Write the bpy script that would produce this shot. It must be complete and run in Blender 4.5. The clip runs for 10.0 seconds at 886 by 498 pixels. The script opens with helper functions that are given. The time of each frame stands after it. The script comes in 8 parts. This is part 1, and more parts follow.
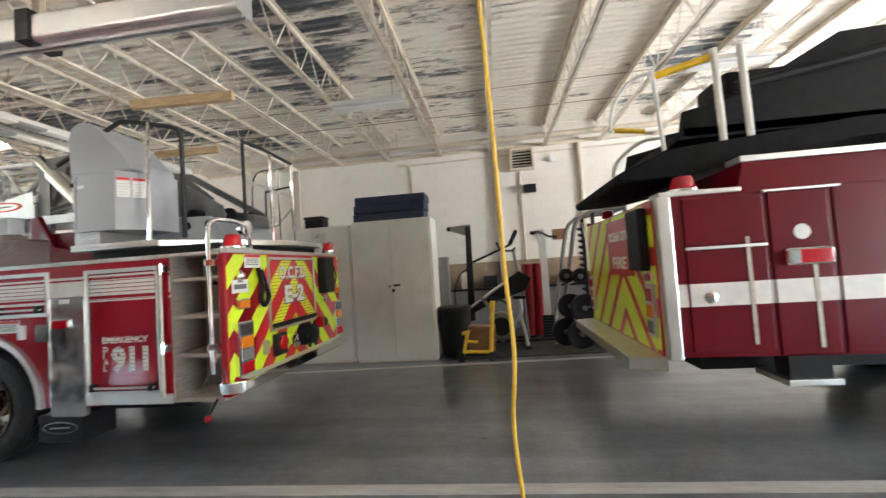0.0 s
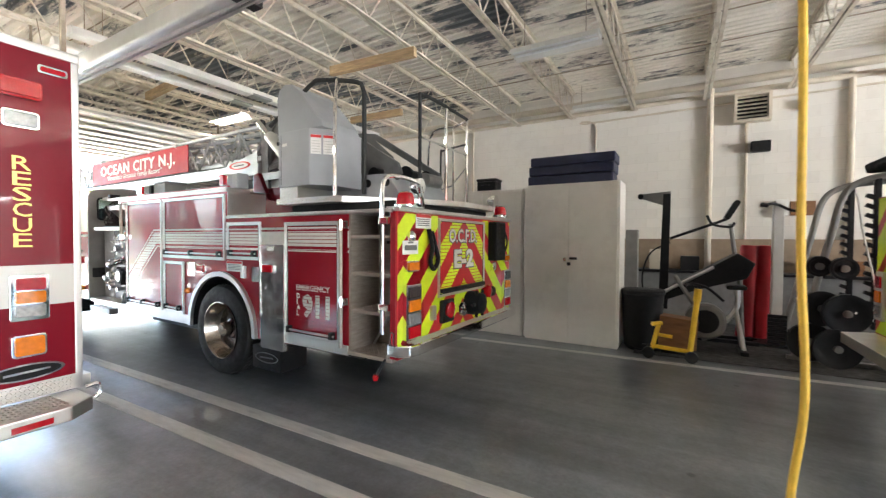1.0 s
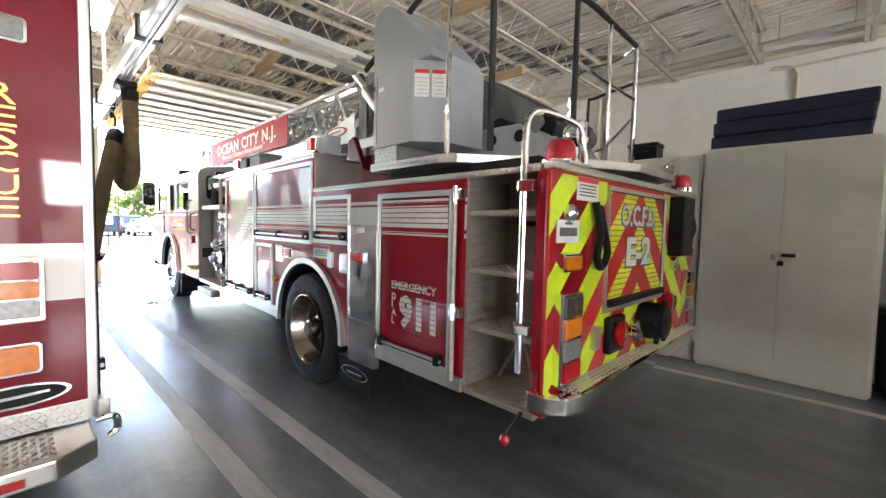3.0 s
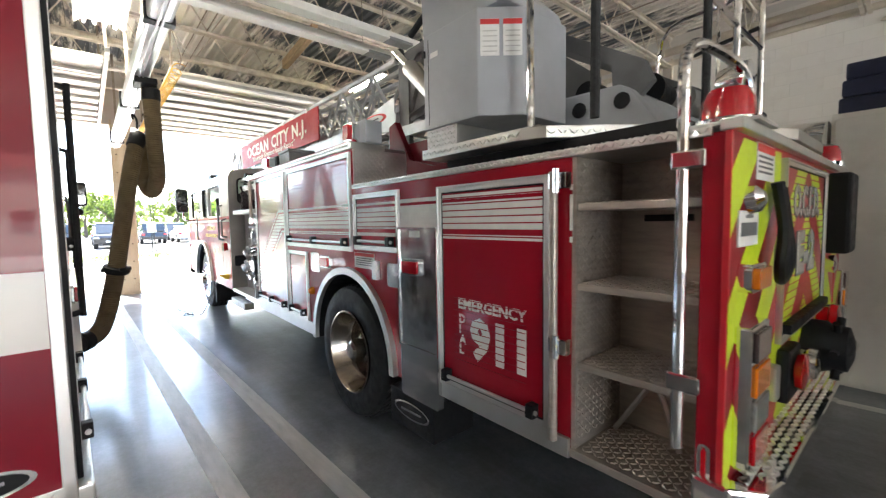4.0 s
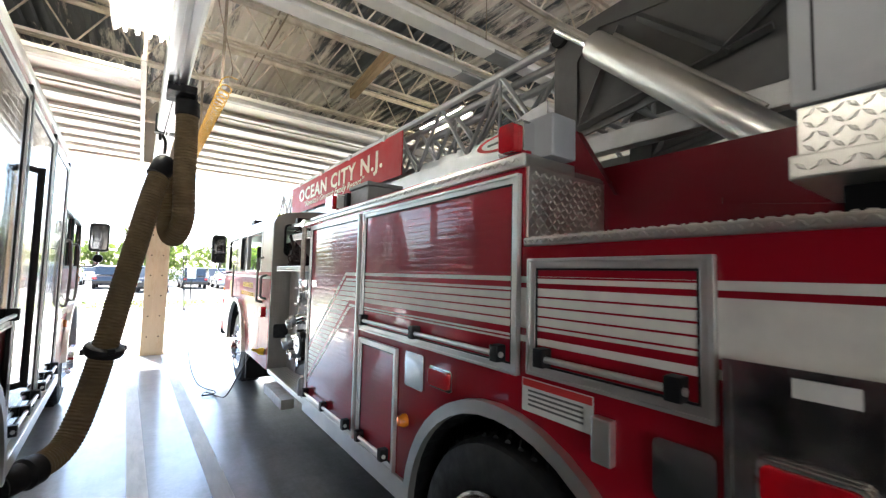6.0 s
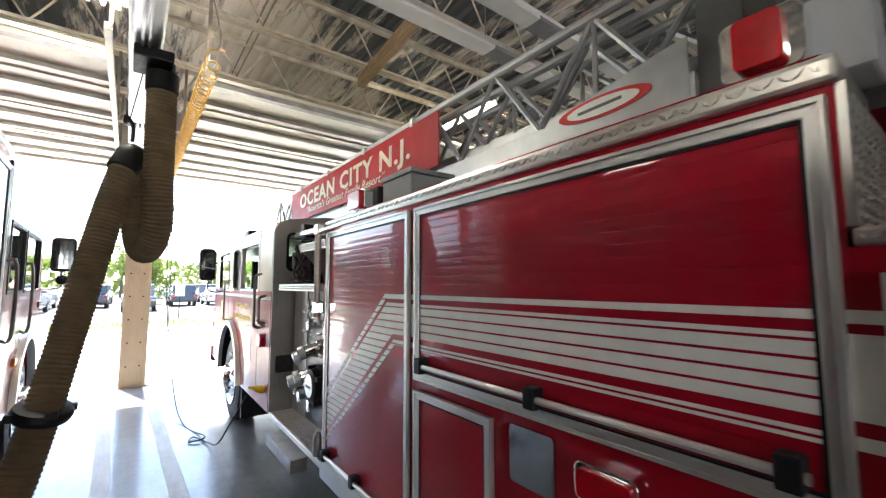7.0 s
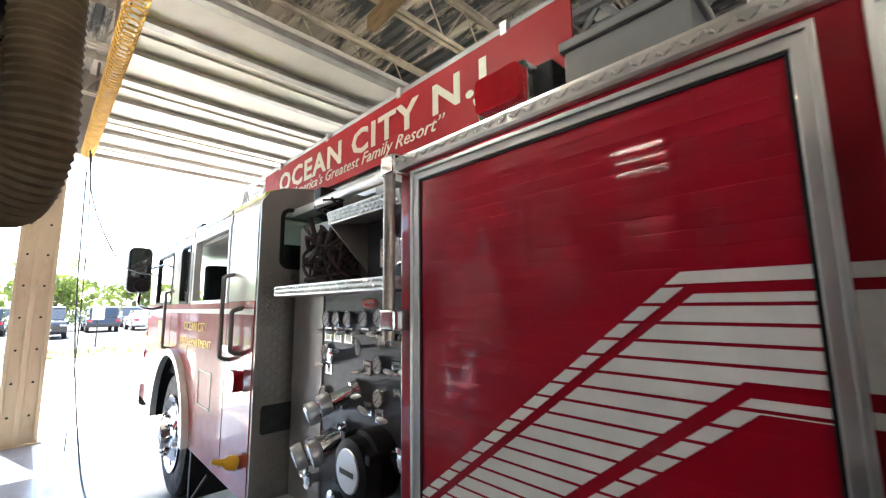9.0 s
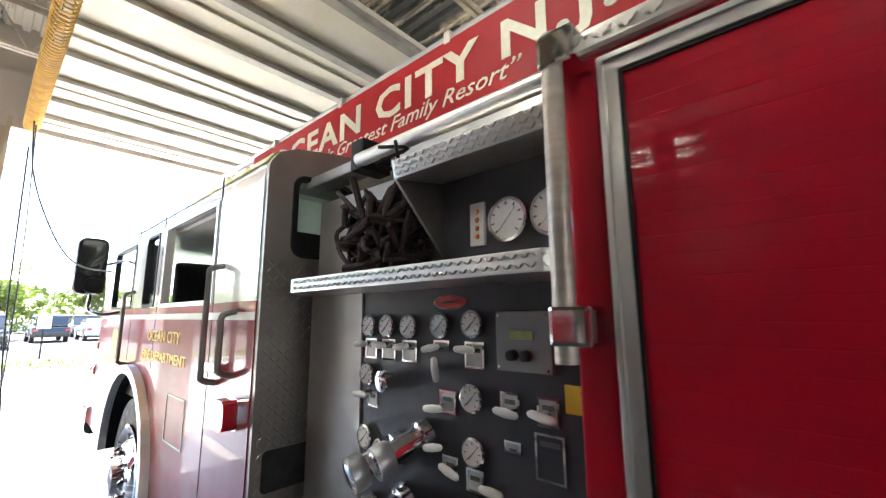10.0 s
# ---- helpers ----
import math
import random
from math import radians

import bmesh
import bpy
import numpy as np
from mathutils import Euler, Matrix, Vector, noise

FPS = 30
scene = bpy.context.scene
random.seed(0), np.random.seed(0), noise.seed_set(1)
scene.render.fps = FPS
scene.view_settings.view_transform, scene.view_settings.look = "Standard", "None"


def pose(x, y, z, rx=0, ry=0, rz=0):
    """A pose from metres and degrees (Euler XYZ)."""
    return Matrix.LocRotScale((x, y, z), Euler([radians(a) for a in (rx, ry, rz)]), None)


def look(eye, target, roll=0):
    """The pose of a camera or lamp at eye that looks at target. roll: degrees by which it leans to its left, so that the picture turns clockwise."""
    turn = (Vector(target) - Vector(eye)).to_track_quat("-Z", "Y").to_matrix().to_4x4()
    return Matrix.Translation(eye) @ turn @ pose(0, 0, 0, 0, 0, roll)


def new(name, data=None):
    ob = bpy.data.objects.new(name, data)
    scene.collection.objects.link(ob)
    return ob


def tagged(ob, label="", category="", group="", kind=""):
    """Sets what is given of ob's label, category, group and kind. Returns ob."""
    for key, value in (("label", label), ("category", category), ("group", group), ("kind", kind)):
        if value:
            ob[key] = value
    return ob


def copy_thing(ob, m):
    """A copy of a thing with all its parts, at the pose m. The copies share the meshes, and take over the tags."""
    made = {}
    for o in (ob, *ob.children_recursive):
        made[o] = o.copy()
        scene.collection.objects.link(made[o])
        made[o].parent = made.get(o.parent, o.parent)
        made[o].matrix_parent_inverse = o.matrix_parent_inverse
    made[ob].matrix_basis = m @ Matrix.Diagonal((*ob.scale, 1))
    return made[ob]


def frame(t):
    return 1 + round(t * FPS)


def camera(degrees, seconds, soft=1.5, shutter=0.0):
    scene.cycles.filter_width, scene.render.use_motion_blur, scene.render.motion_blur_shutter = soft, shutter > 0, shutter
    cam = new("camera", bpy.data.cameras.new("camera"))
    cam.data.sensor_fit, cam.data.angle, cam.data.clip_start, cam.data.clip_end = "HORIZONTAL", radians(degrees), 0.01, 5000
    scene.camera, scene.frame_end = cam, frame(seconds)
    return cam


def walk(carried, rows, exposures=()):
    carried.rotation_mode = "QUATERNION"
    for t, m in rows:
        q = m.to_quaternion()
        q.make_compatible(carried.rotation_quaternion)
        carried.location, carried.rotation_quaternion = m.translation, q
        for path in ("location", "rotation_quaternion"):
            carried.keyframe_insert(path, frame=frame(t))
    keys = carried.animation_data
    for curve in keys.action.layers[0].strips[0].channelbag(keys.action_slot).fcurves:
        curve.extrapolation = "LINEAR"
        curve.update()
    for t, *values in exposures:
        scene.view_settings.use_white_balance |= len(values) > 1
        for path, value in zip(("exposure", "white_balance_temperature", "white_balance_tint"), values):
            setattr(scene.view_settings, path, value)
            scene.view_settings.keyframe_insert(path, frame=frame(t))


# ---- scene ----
cam = camera(94.7, 10.0, soft=1.3, shutter=0.2)
PATH = [
    (0, (-0.035, -0.118, 1.508), (-0.287, 1.864, 1.596), -3.8),
    (0.5, (-0.132, 0.168, 1.528), (-0.89, 2.018, 1.475), -1.2),
    (1, (-0.337, 0.439, 1.528), (-1.345, 2.165, 1.48), 0.3),
    (1.5, (-0.527, 0.722, 1.533), (-1.665, 2.366, 1.49), 0.1),
    (2, (-0.723, 1.017, 1.545), (-1.972, 2.579, 1.519), 0.5),
    (2.5, (-1.0, 1.215, 1.514), (-2.295, 2.739, 1.477), 1.0),
    (3, (-1.339, 1.389, 1.471), (-2.742, 2.81, 1.356), 1.3),
    (3.2, (-1.48, 1.484, 1.433), (-2.921, 2.867, 1.329), 1.2),
    (4.3, (-2.251, 1.748, 1.51), (-3.791, 3.016, 1.374), -1.7),
    (4.5, (-2.433, 1.809, 1.506), (-4.014, 3.031, 1.434), -1.3),
    (5, (-2.879, 1.93, 1.556), (-4.525, 3.066, 1.555), -0.6),
    (5.5, (-3.334, 1.992, 1.606), (-4.958, 3.157, 1.699), -0.1),
    (5.7, (-3.515, 2.019, 1.616), (-5.132, 3.192, 1.728), 0.7),
    (6.8, (-4.557, 2.207, 1.687), (-6.134, 3.427, 1.844), 1.1),
    (7, (-4.724, 2.219, 1.686), (-6.304, 3.433, 1.86), -0.1),
    (7.5, (-5.149, 2.243, 1.657), (-6.742, 3.436, 1.859), -1.1),
    (8, (-5.555, 2.238, 1.633), (-7.073, 3.521, 1.849), -2.4),
    (8.5, (-5.951, 2.311, 1.595), (-7.405, 3.651, 1.892), -1.3),
    (9, (-6.32, 2.389, 1.583), (-7.728, 3.783, 1.855), -0.7),
    (9.5, (-6.705, 2.445, 1.578), (-8.091, 3.86, 1.849), -1.1),
    (10, (-7.1, 2.533, 1.554), (-8.408, 4.011, 1.877), -0.3),
]
EXPOSURES = [(0.0, 3.9), (2.0, 3.8), (4.0, 3.5), (7.0, 3.0), (10.0, 3.05)]
walk(cam, [(t, look(eye, target, roll)) for t, eye, target, roll in PATH], EXPOSURES)
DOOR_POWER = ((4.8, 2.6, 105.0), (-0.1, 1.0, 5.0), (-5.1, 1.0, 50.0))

# world, sun and large lights
SUN_DIR = Vector((-0.42, -0.12, 0.90)).normalized()
world = bpy.data.worlds.new("sky")
scene.world = world
world.use_nodes = True
wn = world.node_tree.nodes
sky = wn.new("ShaderNodeTexSky")
sky.sky_type = 'NISHITA'
sky.sun_disc = False
sky.sun_elevation = math.asin(SUN_DIR.z)
sky.sun_rotation = math.atan2(SUN_DIR.x, SUN_DIR.y)
wn["Background"].inputs["Strength"].default_value = 0.15
world.node_tree.links.new(sky.outputs[0], wn["Background"].inputs[0])
sun_data = bpy.data.lights.new("sun", 'SUN')
sun_data.energy = 5.0
sun_data.angle = radians(0.5)
sun_data.color = (1.0, 0.95, 0.87)
sun = new("sun", sun_data)
sun.matrix_world = look(SUN_DIR * 60, (0, 0, 0))


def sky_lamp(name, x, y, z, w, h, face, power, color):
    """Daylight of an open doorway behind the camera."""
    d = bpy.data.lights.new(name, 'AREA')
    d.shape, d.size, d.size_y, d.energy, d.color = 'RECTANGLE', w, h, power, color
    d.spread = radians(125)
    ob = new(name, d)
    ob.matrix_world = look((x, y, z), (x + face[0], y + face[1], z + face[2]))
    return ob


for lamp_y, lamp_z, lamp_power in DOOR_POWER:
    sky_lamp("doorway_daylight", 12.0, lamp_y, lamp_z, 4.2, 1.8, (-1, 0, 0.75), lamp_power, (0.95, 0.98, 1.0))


# ---------------------------------------------------------------- materials
def nodes_of(name):
    m = bpy.data.materials.new(name)
    m.use_nodes = True
    t = m.node_tree
    return m, t.nodes, t.links, t.nodes["Principled BSDF"]


def mat(name, col, rough=0.5, metal=0.0, var=0.12, scale=6.0, bump=0.0, bscale=60.0, coat=0.0, dirt=None, dirt_amt=0.0,
        stretch=(1, 1, 1), piece=0.0, emit=0.0, rvar=0.1, dscale=2.2, spec=0.5):
    """Paint, metal or other plain stuff: two scales of tone, dirt with a shape of its own, fine relief."""
    m, n, l, b = nodes_of(name)
    tc = n.new("ShaderNodeTexCoord")
    mp = n.new("ShaderNodeMapping")
    mp.inputs["Scale"].default_value = stretch
    l.new(tc.outputs["Object"], mp.inputs["Vector"])
    n1 = n.new("ShaderNodeTexNoise")
    n1.inputs["Scale"].default_value, n1.inputs["Detail"].default_value = scale, 5
    l.new(mp.outputs[0], n1.inputs["Vector"])
    ramp = n.new("ShaderNodeMapRange")
    ramp.inputs["From Min"].default_value, ramp.inputs["From Max"].default_value = 0.3, 0.7
    ramp.inputs["To Min"].default_value, ramp.inputs["To Max"].default_value = 1 - var, 1 + var
    l.new(n1.outputs["Fac"], ramp.inputs["Value"])
    val = ramp.outputs[0]
    if piece:
        oi = n.new("ShaderNodeObjectInfo")
        pr = n.new("ShaderNodeMapRange")
        pr.inputs["To Min"].default_value, pr.inputs["To Max"].default_value = 1 - piece, 1 + piece
        l.new(oi.outputs["Random"], pr.inputs["Value"])
        mu = n.new("ShaderNodeMath")
        mu.operation = 'MULTIPLY'
        l.new(val, mu.inputs[0])
        l.new(pr.outputs[0], mu.inputs[1])
        val = mu.outputs[0]
    sc = n.new("ShaderNodeVectorMath")
    sc.operation = 'SCALE'
    sc.inputs[0].default_value = col
    l.new(val, sc.inputs["Scale"])
    out = sc.outputs[0]
    if dirt:
        n2 = n.new("ShaderNodeTexNoise")
        n2.inputs["Scale"].default_value, n2.inputs["Detail"].default_value, n2.inputs["Roughness"].default_value = dscale, 8, 0.7
        l.new(mp.outputs[0], n2.inputs["Vector"])
        r2 = n.new("ShaderNodeMapRange")
        r2.inputs["From Min"].default_value, r2.inputs["From Max"].default_value = 0.5, 0.75
        r2.inputs["To Max"].default_value = dirt_amt
        l.new(n2.outputs["Fac"], r2.inputs["Value"])
        mx = n.new("ShaderNodeMix")
        mx.data_type = 'RGBA'
        mx.inputs[7].default_value = (*dirt, 1)
        l.new(r2.outputs[0], mx.inputs[0])
        l.new(out, mx.inputs[6])
        out = mx.outputs[2]
    l.new(out, b.inputs["Base Color"])
    b.inputs["Metallic"].default_value = metal
    b.inputs["Specular IOR Level"].default_value = spec
    rr = n.new("ShaderNodeMapRange")
    rr.inputs["From Min"].default_value, rr.inputs["From Max"].default_value = 0.3, 0.7
    r_lo, r_hi = max(0.02, rough * (1 - rvar * 2)), min(1, rough * (1 + rvar * 2))
    if rough >= 0.275:
        r_lo = max(r_lo, 0.285)
    else:
        r_hi = min(r_hi, 0.262)
    rr.inputs["To Min"].default_value, rr.inputs["To Max"].default_value = r_lo, r_hi
    n3 = n.new("ShaderNodeTexNoise")
    n3.inputs["Scale"].default_value, n3.inputs["Detail"].default_value = scale * 2.7, 4
    l.new(mp.outputs[0], n3.inputs["Vector"])
    l.new(n3.outputs["Fac"], rr.inputs["Value"])
    l.new(rr.outputs[0], b.inputs["Roughness"])
    if coat:
        b.inputs["Coat Weight"].default_value, b.inputs["Coat Roughness"].default_value = coat, 0.04
    if bump:
        n4 = n.new("ShaderNodeTexNoise")
        n4.inputs["Scale"].default_value, n4.inputs["Detail"].default_value = bscale, 6
        l.new(mp.outputs[0], n4.inputs["Vector"])
        bp = n.new("ShaderNodeBump")
        bp.inputs["Strength"].default_value, bp.inputs["Distance"].default_value = bump, 0.01
        l.new(n4.outputs["Fac"], bp.inputs["Height"])
        l.new(bp.outputs[0], b.inputs["Normal"])
    if emit:
        l.new(out, b.inputs["Emission Color"])
        b.inputs["Emission Strength"].default_value = emit
    return m


RED = mat("red_enamel", (0.31, 0.004, 0.014), 0.3, 0, 0.06, 3, coat=0.55, bump=0.008, bscale=9, spec=0.15)
BANNER_RED = mat("red_banner_vinyl", (0.36, 0.008, 0.014), 0.5, 0, 0.06, 3, bump=0.05, bscale=5, spec=0.25)
RED_SLAT = mat("red_slat_enamel", (0.33, 0.004, 0.016), 0.3, 0, 0.05, 3, coat=0.85, piece=0.012, bump=0.006, bscale=7, spec=0.15)
DEEP_RED = mat("deep_crimson_enamel", (0.2, 0.003, 0.014), 0.3, 0, 0.06, 3, coat=0.5, bump=0.008, bscale=9, spec=0.15)
# Engine red lowered for the dimmer light on it; bulkheads share it.
SHADE_AND_DARK_RED = mat("shade_and_dark_red_enamel", (0.13, 0.002, 0.009), 0.3, 0, 0.08, 3, coat=0.3, spec=0.15)
WHITE = mat("white_enamel", (0.72, 0.70, 0.66), 0.25, 0, 0.05, 3, coat=0.8)
STRIPE = mat("white_reflective_tape", (0.78, 0.74, 0.70), 0.35, 0, 0.06, 14, dirt=(0.3, 0.27, 0.25), dirt_amt=0.15)
ALU = mat("satin_aluminium", (0.64, 0.63, 0.61), 0.4, 0.9, 0.05, 4, bump=0.006, bscale=90, rvar=0.12)
PLATE = mat("tread_plate_aluminium", (0.66, 0.65, 0.62), 0.33, 1.0, 0.06, 5, rvar=0.12)
# Same aluminium plate, with its shade put into a darker colour.
PLATE_SHADED = mat("tread_plate_shaded", (0.31, 0.29, 0.27), 0.40, 0.8, 0.1, 5, bump=0.02, bscale=60, rvar=0.15)
CHROME = mat("chrome", (0.86, 0.86, 0.86), 0.06, 1.0, 0.03, 8)
STAINLESS = mat("polished_stainless", (0.62, 0.61, 0.6), 0.2, 1.0, 0.08, 4, bump=0.04, bscale=5, rvar=0.3)
GREY = mat("grey_machine_paint", (0.36, 0.37, 0.39), 0.4, 0, 0.06, 4, bump=0.05, bscale=220, dirt=(0.2, 0.2, 0.2), dirt_amt=0.2)
# Heel grey taken down to how it looks in shade, plus some dirt.
HEEL_SHADE_GREY = mat("shaded_heel_paint", (0.13, 0.13, 0.13), 0.5, 0, 0.12, 5, dirt=(0.06, 0.055, 0.05), dirt_amt=0.5)
LADDER_GREY = mat("ladder_aluminium", (0.45, 0.46, 0.47), 0.42, 0.7, 0.12, 6, dirt=(0.2, 0.19, 0.18), dirt_amt=0.3)
INOX_GREY = mat("brushed_step_metal", (0.42, 0.37, 0.32), 0.45, 0.5, 0.14, 9, bump=0.05, bscale=120, stretch=(1, 1, 5), rvar=0.2)
BLACK = mat("black_plastic", (0.008, 0.008, 0.009), 0.5, 0, 0.2, 12, bump=0.05, bscale=90, spec=0.25)
BLACK_PANEL = mat("black_panel_vinyl", (0.042, 0.042, 0.048), 0.36, 0, 0.25, 9, bump=0.04, bscale=160, spec=0.5)
RUBBER = mat("tyre_rubber", (0.013, 0.013, 0.014), 0.62, 0, 0.25, 8, bump=0.15, bscale=80, dirt=(0.05, 0.047, 0.045), dirt_amt=0.4, spec=0.3)
SAG_VINYL = mat("dull_black_vinyl", (0.009, 0.009, 0.010), 0.7, 0, 0.25, 6, bump=0.25, bscale=9, spec=0.08)
DULL_IRON = mat("dull_black_iron", (0.010, 0.010, 0.011), 0.6, 0, 0.25, 9, bump=0.08, bscale=50, spec=0.12)
GRIP = mat("black_rubber_grip", (0.02, 0.02, 0.02), 0.7, 0, 0.2, 20, bump=0.2, bscale=150)
LENS_RED = mat("red_lens", (0.45, 0.003, 0.01), 0.12, 0, 0.12, 30, coat=1.0, bump=0.1, bscale=120)
LENS_AMBER = mat("amber_lens", (0.75, 0.2, 0.01), 0.12, 0, 0.12, 30, coat=1.0, bump=0.1, bscale=120)
LENS_CLEAR = mat("clear_lens", (0.3, 0.3, 0.29), 0.1, 0.3, 0.2, 40, coat=1.0, bump=0.15, bscale=120)
LENS_SMOKE = mat("smoked_lens", (0.06, 0.04, 0.04), 0.1, 0, 0.2, 40, coat=1.0)
LIME = mat("fluorescent_lime_tape", (0.62, 0.78, 0.02), 0.35, 0, 0.06, 30, coat=0.3, dirt=(0.3, 0.35, 0.05), dirt_amt=0.15)
TAPE_RED = mat("red_tape", (0.5, 0.012, 0.022), 0.3, 0, 0.08, 20, coat=0.5)
GOLD = mat("gold_leaf", (0.75, 0.55, 0.16), 0.35, 0.5, 0.1, 60)
LETTER = mat("pale_letter_tape", (0.72, 0.70, 0.58), 0.4, 0, 0.06, 30)
LABEL = mat("white_label", (0.74, 0.73, 0.7), 0.5, 0, 0.05, 30)
TAG = mat("engraved_tag_metal", (0.5, 0.49, 0.46), 0.4, 0.3, 0.1, 40)
SCREEN = mat("dim_display", (0.33, 0.34, 0.12), 0.3, 0, 0.1, 40)
LABEL_RED = mat("red_label_head", (0.6, 0.03, 0.03), 0.5, 0, 0.05, 30)
INK = mat("label_ink", (0.12, 0.12, 0.12), 0.6, 0, 0.1, 60)
YELLOW = mat("yellow_paint", (0.75, 0.46, 0.02), 0.45, 0, 0.12, 14, dirt=(0.2, 0.12, 0.04), dirt_amt=0.4)
CORD_Y = mat("yellow_cord", (0.8, 0.5, 0.06), 0.55, 0, 0.1, 30)
SPRING_Y = mat("ochre_spring", (0.6, 0.36, 0.07), 0.5, 0.2, 0.2, 14)
CABINET = mat("putty_cabinet_paint", (0.76, 0.73, 0.67), 0.45, 0, 0.05, 2.5, bump=0.03, bscale=60, dirt=(0.4, 0.34, 0.27), dirt_amt=0.3)
NAVY = mat("navy_vinyl", (0.012, 0.016, 0.05), 0.5, 0, 0.2, 6, bump=0.2, bscale=25)
WOOD = mat("raw_timber", (0.52, 0.36, 0.2), 0.7, 0, 0.22, 5, bump=0.2, bscale=40, stretch=(1, 7, 7), dirt=(0.25, 0.15, 0.07), dirt_amt=0.5)
BOXWOOD = mat("brown_stained_wood", (0.2, 0.09, 0.035), 0.6, 0, 0.25, 5, bump=0.1, bscale=40, stretch=(1, 5, 5))
JOIST = mat("cream_joist_paint", (0.70, 0.63, 0.52), 0.6, 0, 0.12, 7, bump=0.08, bscale=60, dirt=(0.26, 0.13, 0.06), dirt_amt=0.6, dscale=4)
JOIST_DARK = mat("dull_joist_paint", (0.36, 0.30, 0.23), 0.65, 0, 0.16, 7, bump=0.08, bscale=60, dirt=(0.2, 0.1, 0.05), dirt_amt=0.6, dscale=4)
PIPE = mat("cream_pipe_paint", (0.62, 0.54, 0.43), 0.55, 0, 0.08, 6)
RAIL_ALU = mat("extruded_aluminium", (0.66, 0.66, 0.66), 0.32, 0.9, 0.06, 5, rvar=0.2)
LAMP_WHITE = mat("white_lamp_tray", (0.72, 0.7, 0.66), 0.4, 0, 0.06, 6)
LAMP_TUBE = mat("unlit_tube", (0.8, 0.8, 0.8), 0.3, 0, 0.03, 6)
LAMP_ON = mat("lit_tube", (1.0, 0.95, 0.85), 0.3, 0, 0.0, 6, emit=9.0)
DOOR_PANEL = mat("cream_door_panel", (0.74, 0.70, 0.60), 0.5, 0, 0.05, 3, bump=0.03, bscale=70, dirt=(0.5, 0.45, 0.36), dirt_amt=0.3)
DOOR_RIB = mat("galvanised_door_rib", (0.42, 0.40, 0.36), 0.5, 0.5, 0.15, 8)
POST = mat("worn_post_paint", (0.52, 0.44, 0.31), 0.6, 0, 0.1, 4, bump=0.08, bscale=50, dirt=(0.35, 0.24, 0.12), dirt_amt=0.7, dscale=5, stretch=(1, 1, 0.35))
RUBBER_HOSE = mat("ochre_exhaust_hose", (0.16, 0.115, 0.06), 0.65, 0, 0.2, 9, bump=0.1, bscale=60)
WALL_GREY = mat("grey_box", (0.21, 0.21, 0.205), 0.5, 0, 0.1, 8)
GLASS_DARK = mat("tinted_glass", (0.02, 0.025, 0.027), 0.05, 0, 0.1, 3, coat=1.0)
SEAT = mat("dark_cab_trim", (0.03, 0.03, 0.035), 0.8, 0, 0.2, 9)
CLOTH = mat("soot_brown_cloth", (0.022, 0.009, 0.009), 0.9, 0, 0.5, 18, bump=0.5, bscale=40)
RED_VINYL = mat("red_vinyl", (0.42, 0.012, 0.022), 0.45, 0, 0.15, 5, bump=0.15, bscale=18)
IRON = mat("black_iron", (0.013, 0.013, 0.014), 0.5, 0.2, 0.2, 12, bump=0.08, bscale=60, spec=0.35)
FRAME_GREY = mat("grey_steel_tube", (0.22, 0.21, 0.2), 0.4, 0.6, 0.1, 8)
LIME_ROOF = mat("lime_roof_paint", (0.42, 0.5, 0.05), 0.3, 0, 0.06, 3, coat=0.8)


def glass(name, tint=(0.72, 0.86, 0.78)):
    m, n, l, b = nodes_of(name)
    b.inputs["Base Color"].default_value = (*tint, 1)
    b.inputs["Roughness"].default_value = 0.02
    b.inputs["Transmission Weight"].default_value = 1.0
    b.inputs["IOR"].default_value = 1.3
    return m


GLASS = glass("green_window_glass")


FLOOR = mat("sealed_concrete", (0.168, 0.178, 0.19), 0.33, 0, 0.18, 0.8, bump=0.02, bscale=35, coat=0.5, rvar=0.05, dirt=(0.09, 0.088, 0.085), dirt_amt=0.5, dscale=1.1)
FLOOR.node_tree.nodes["Principled BSDF"].inputs["Coat Roughness"].default_value = 0.13


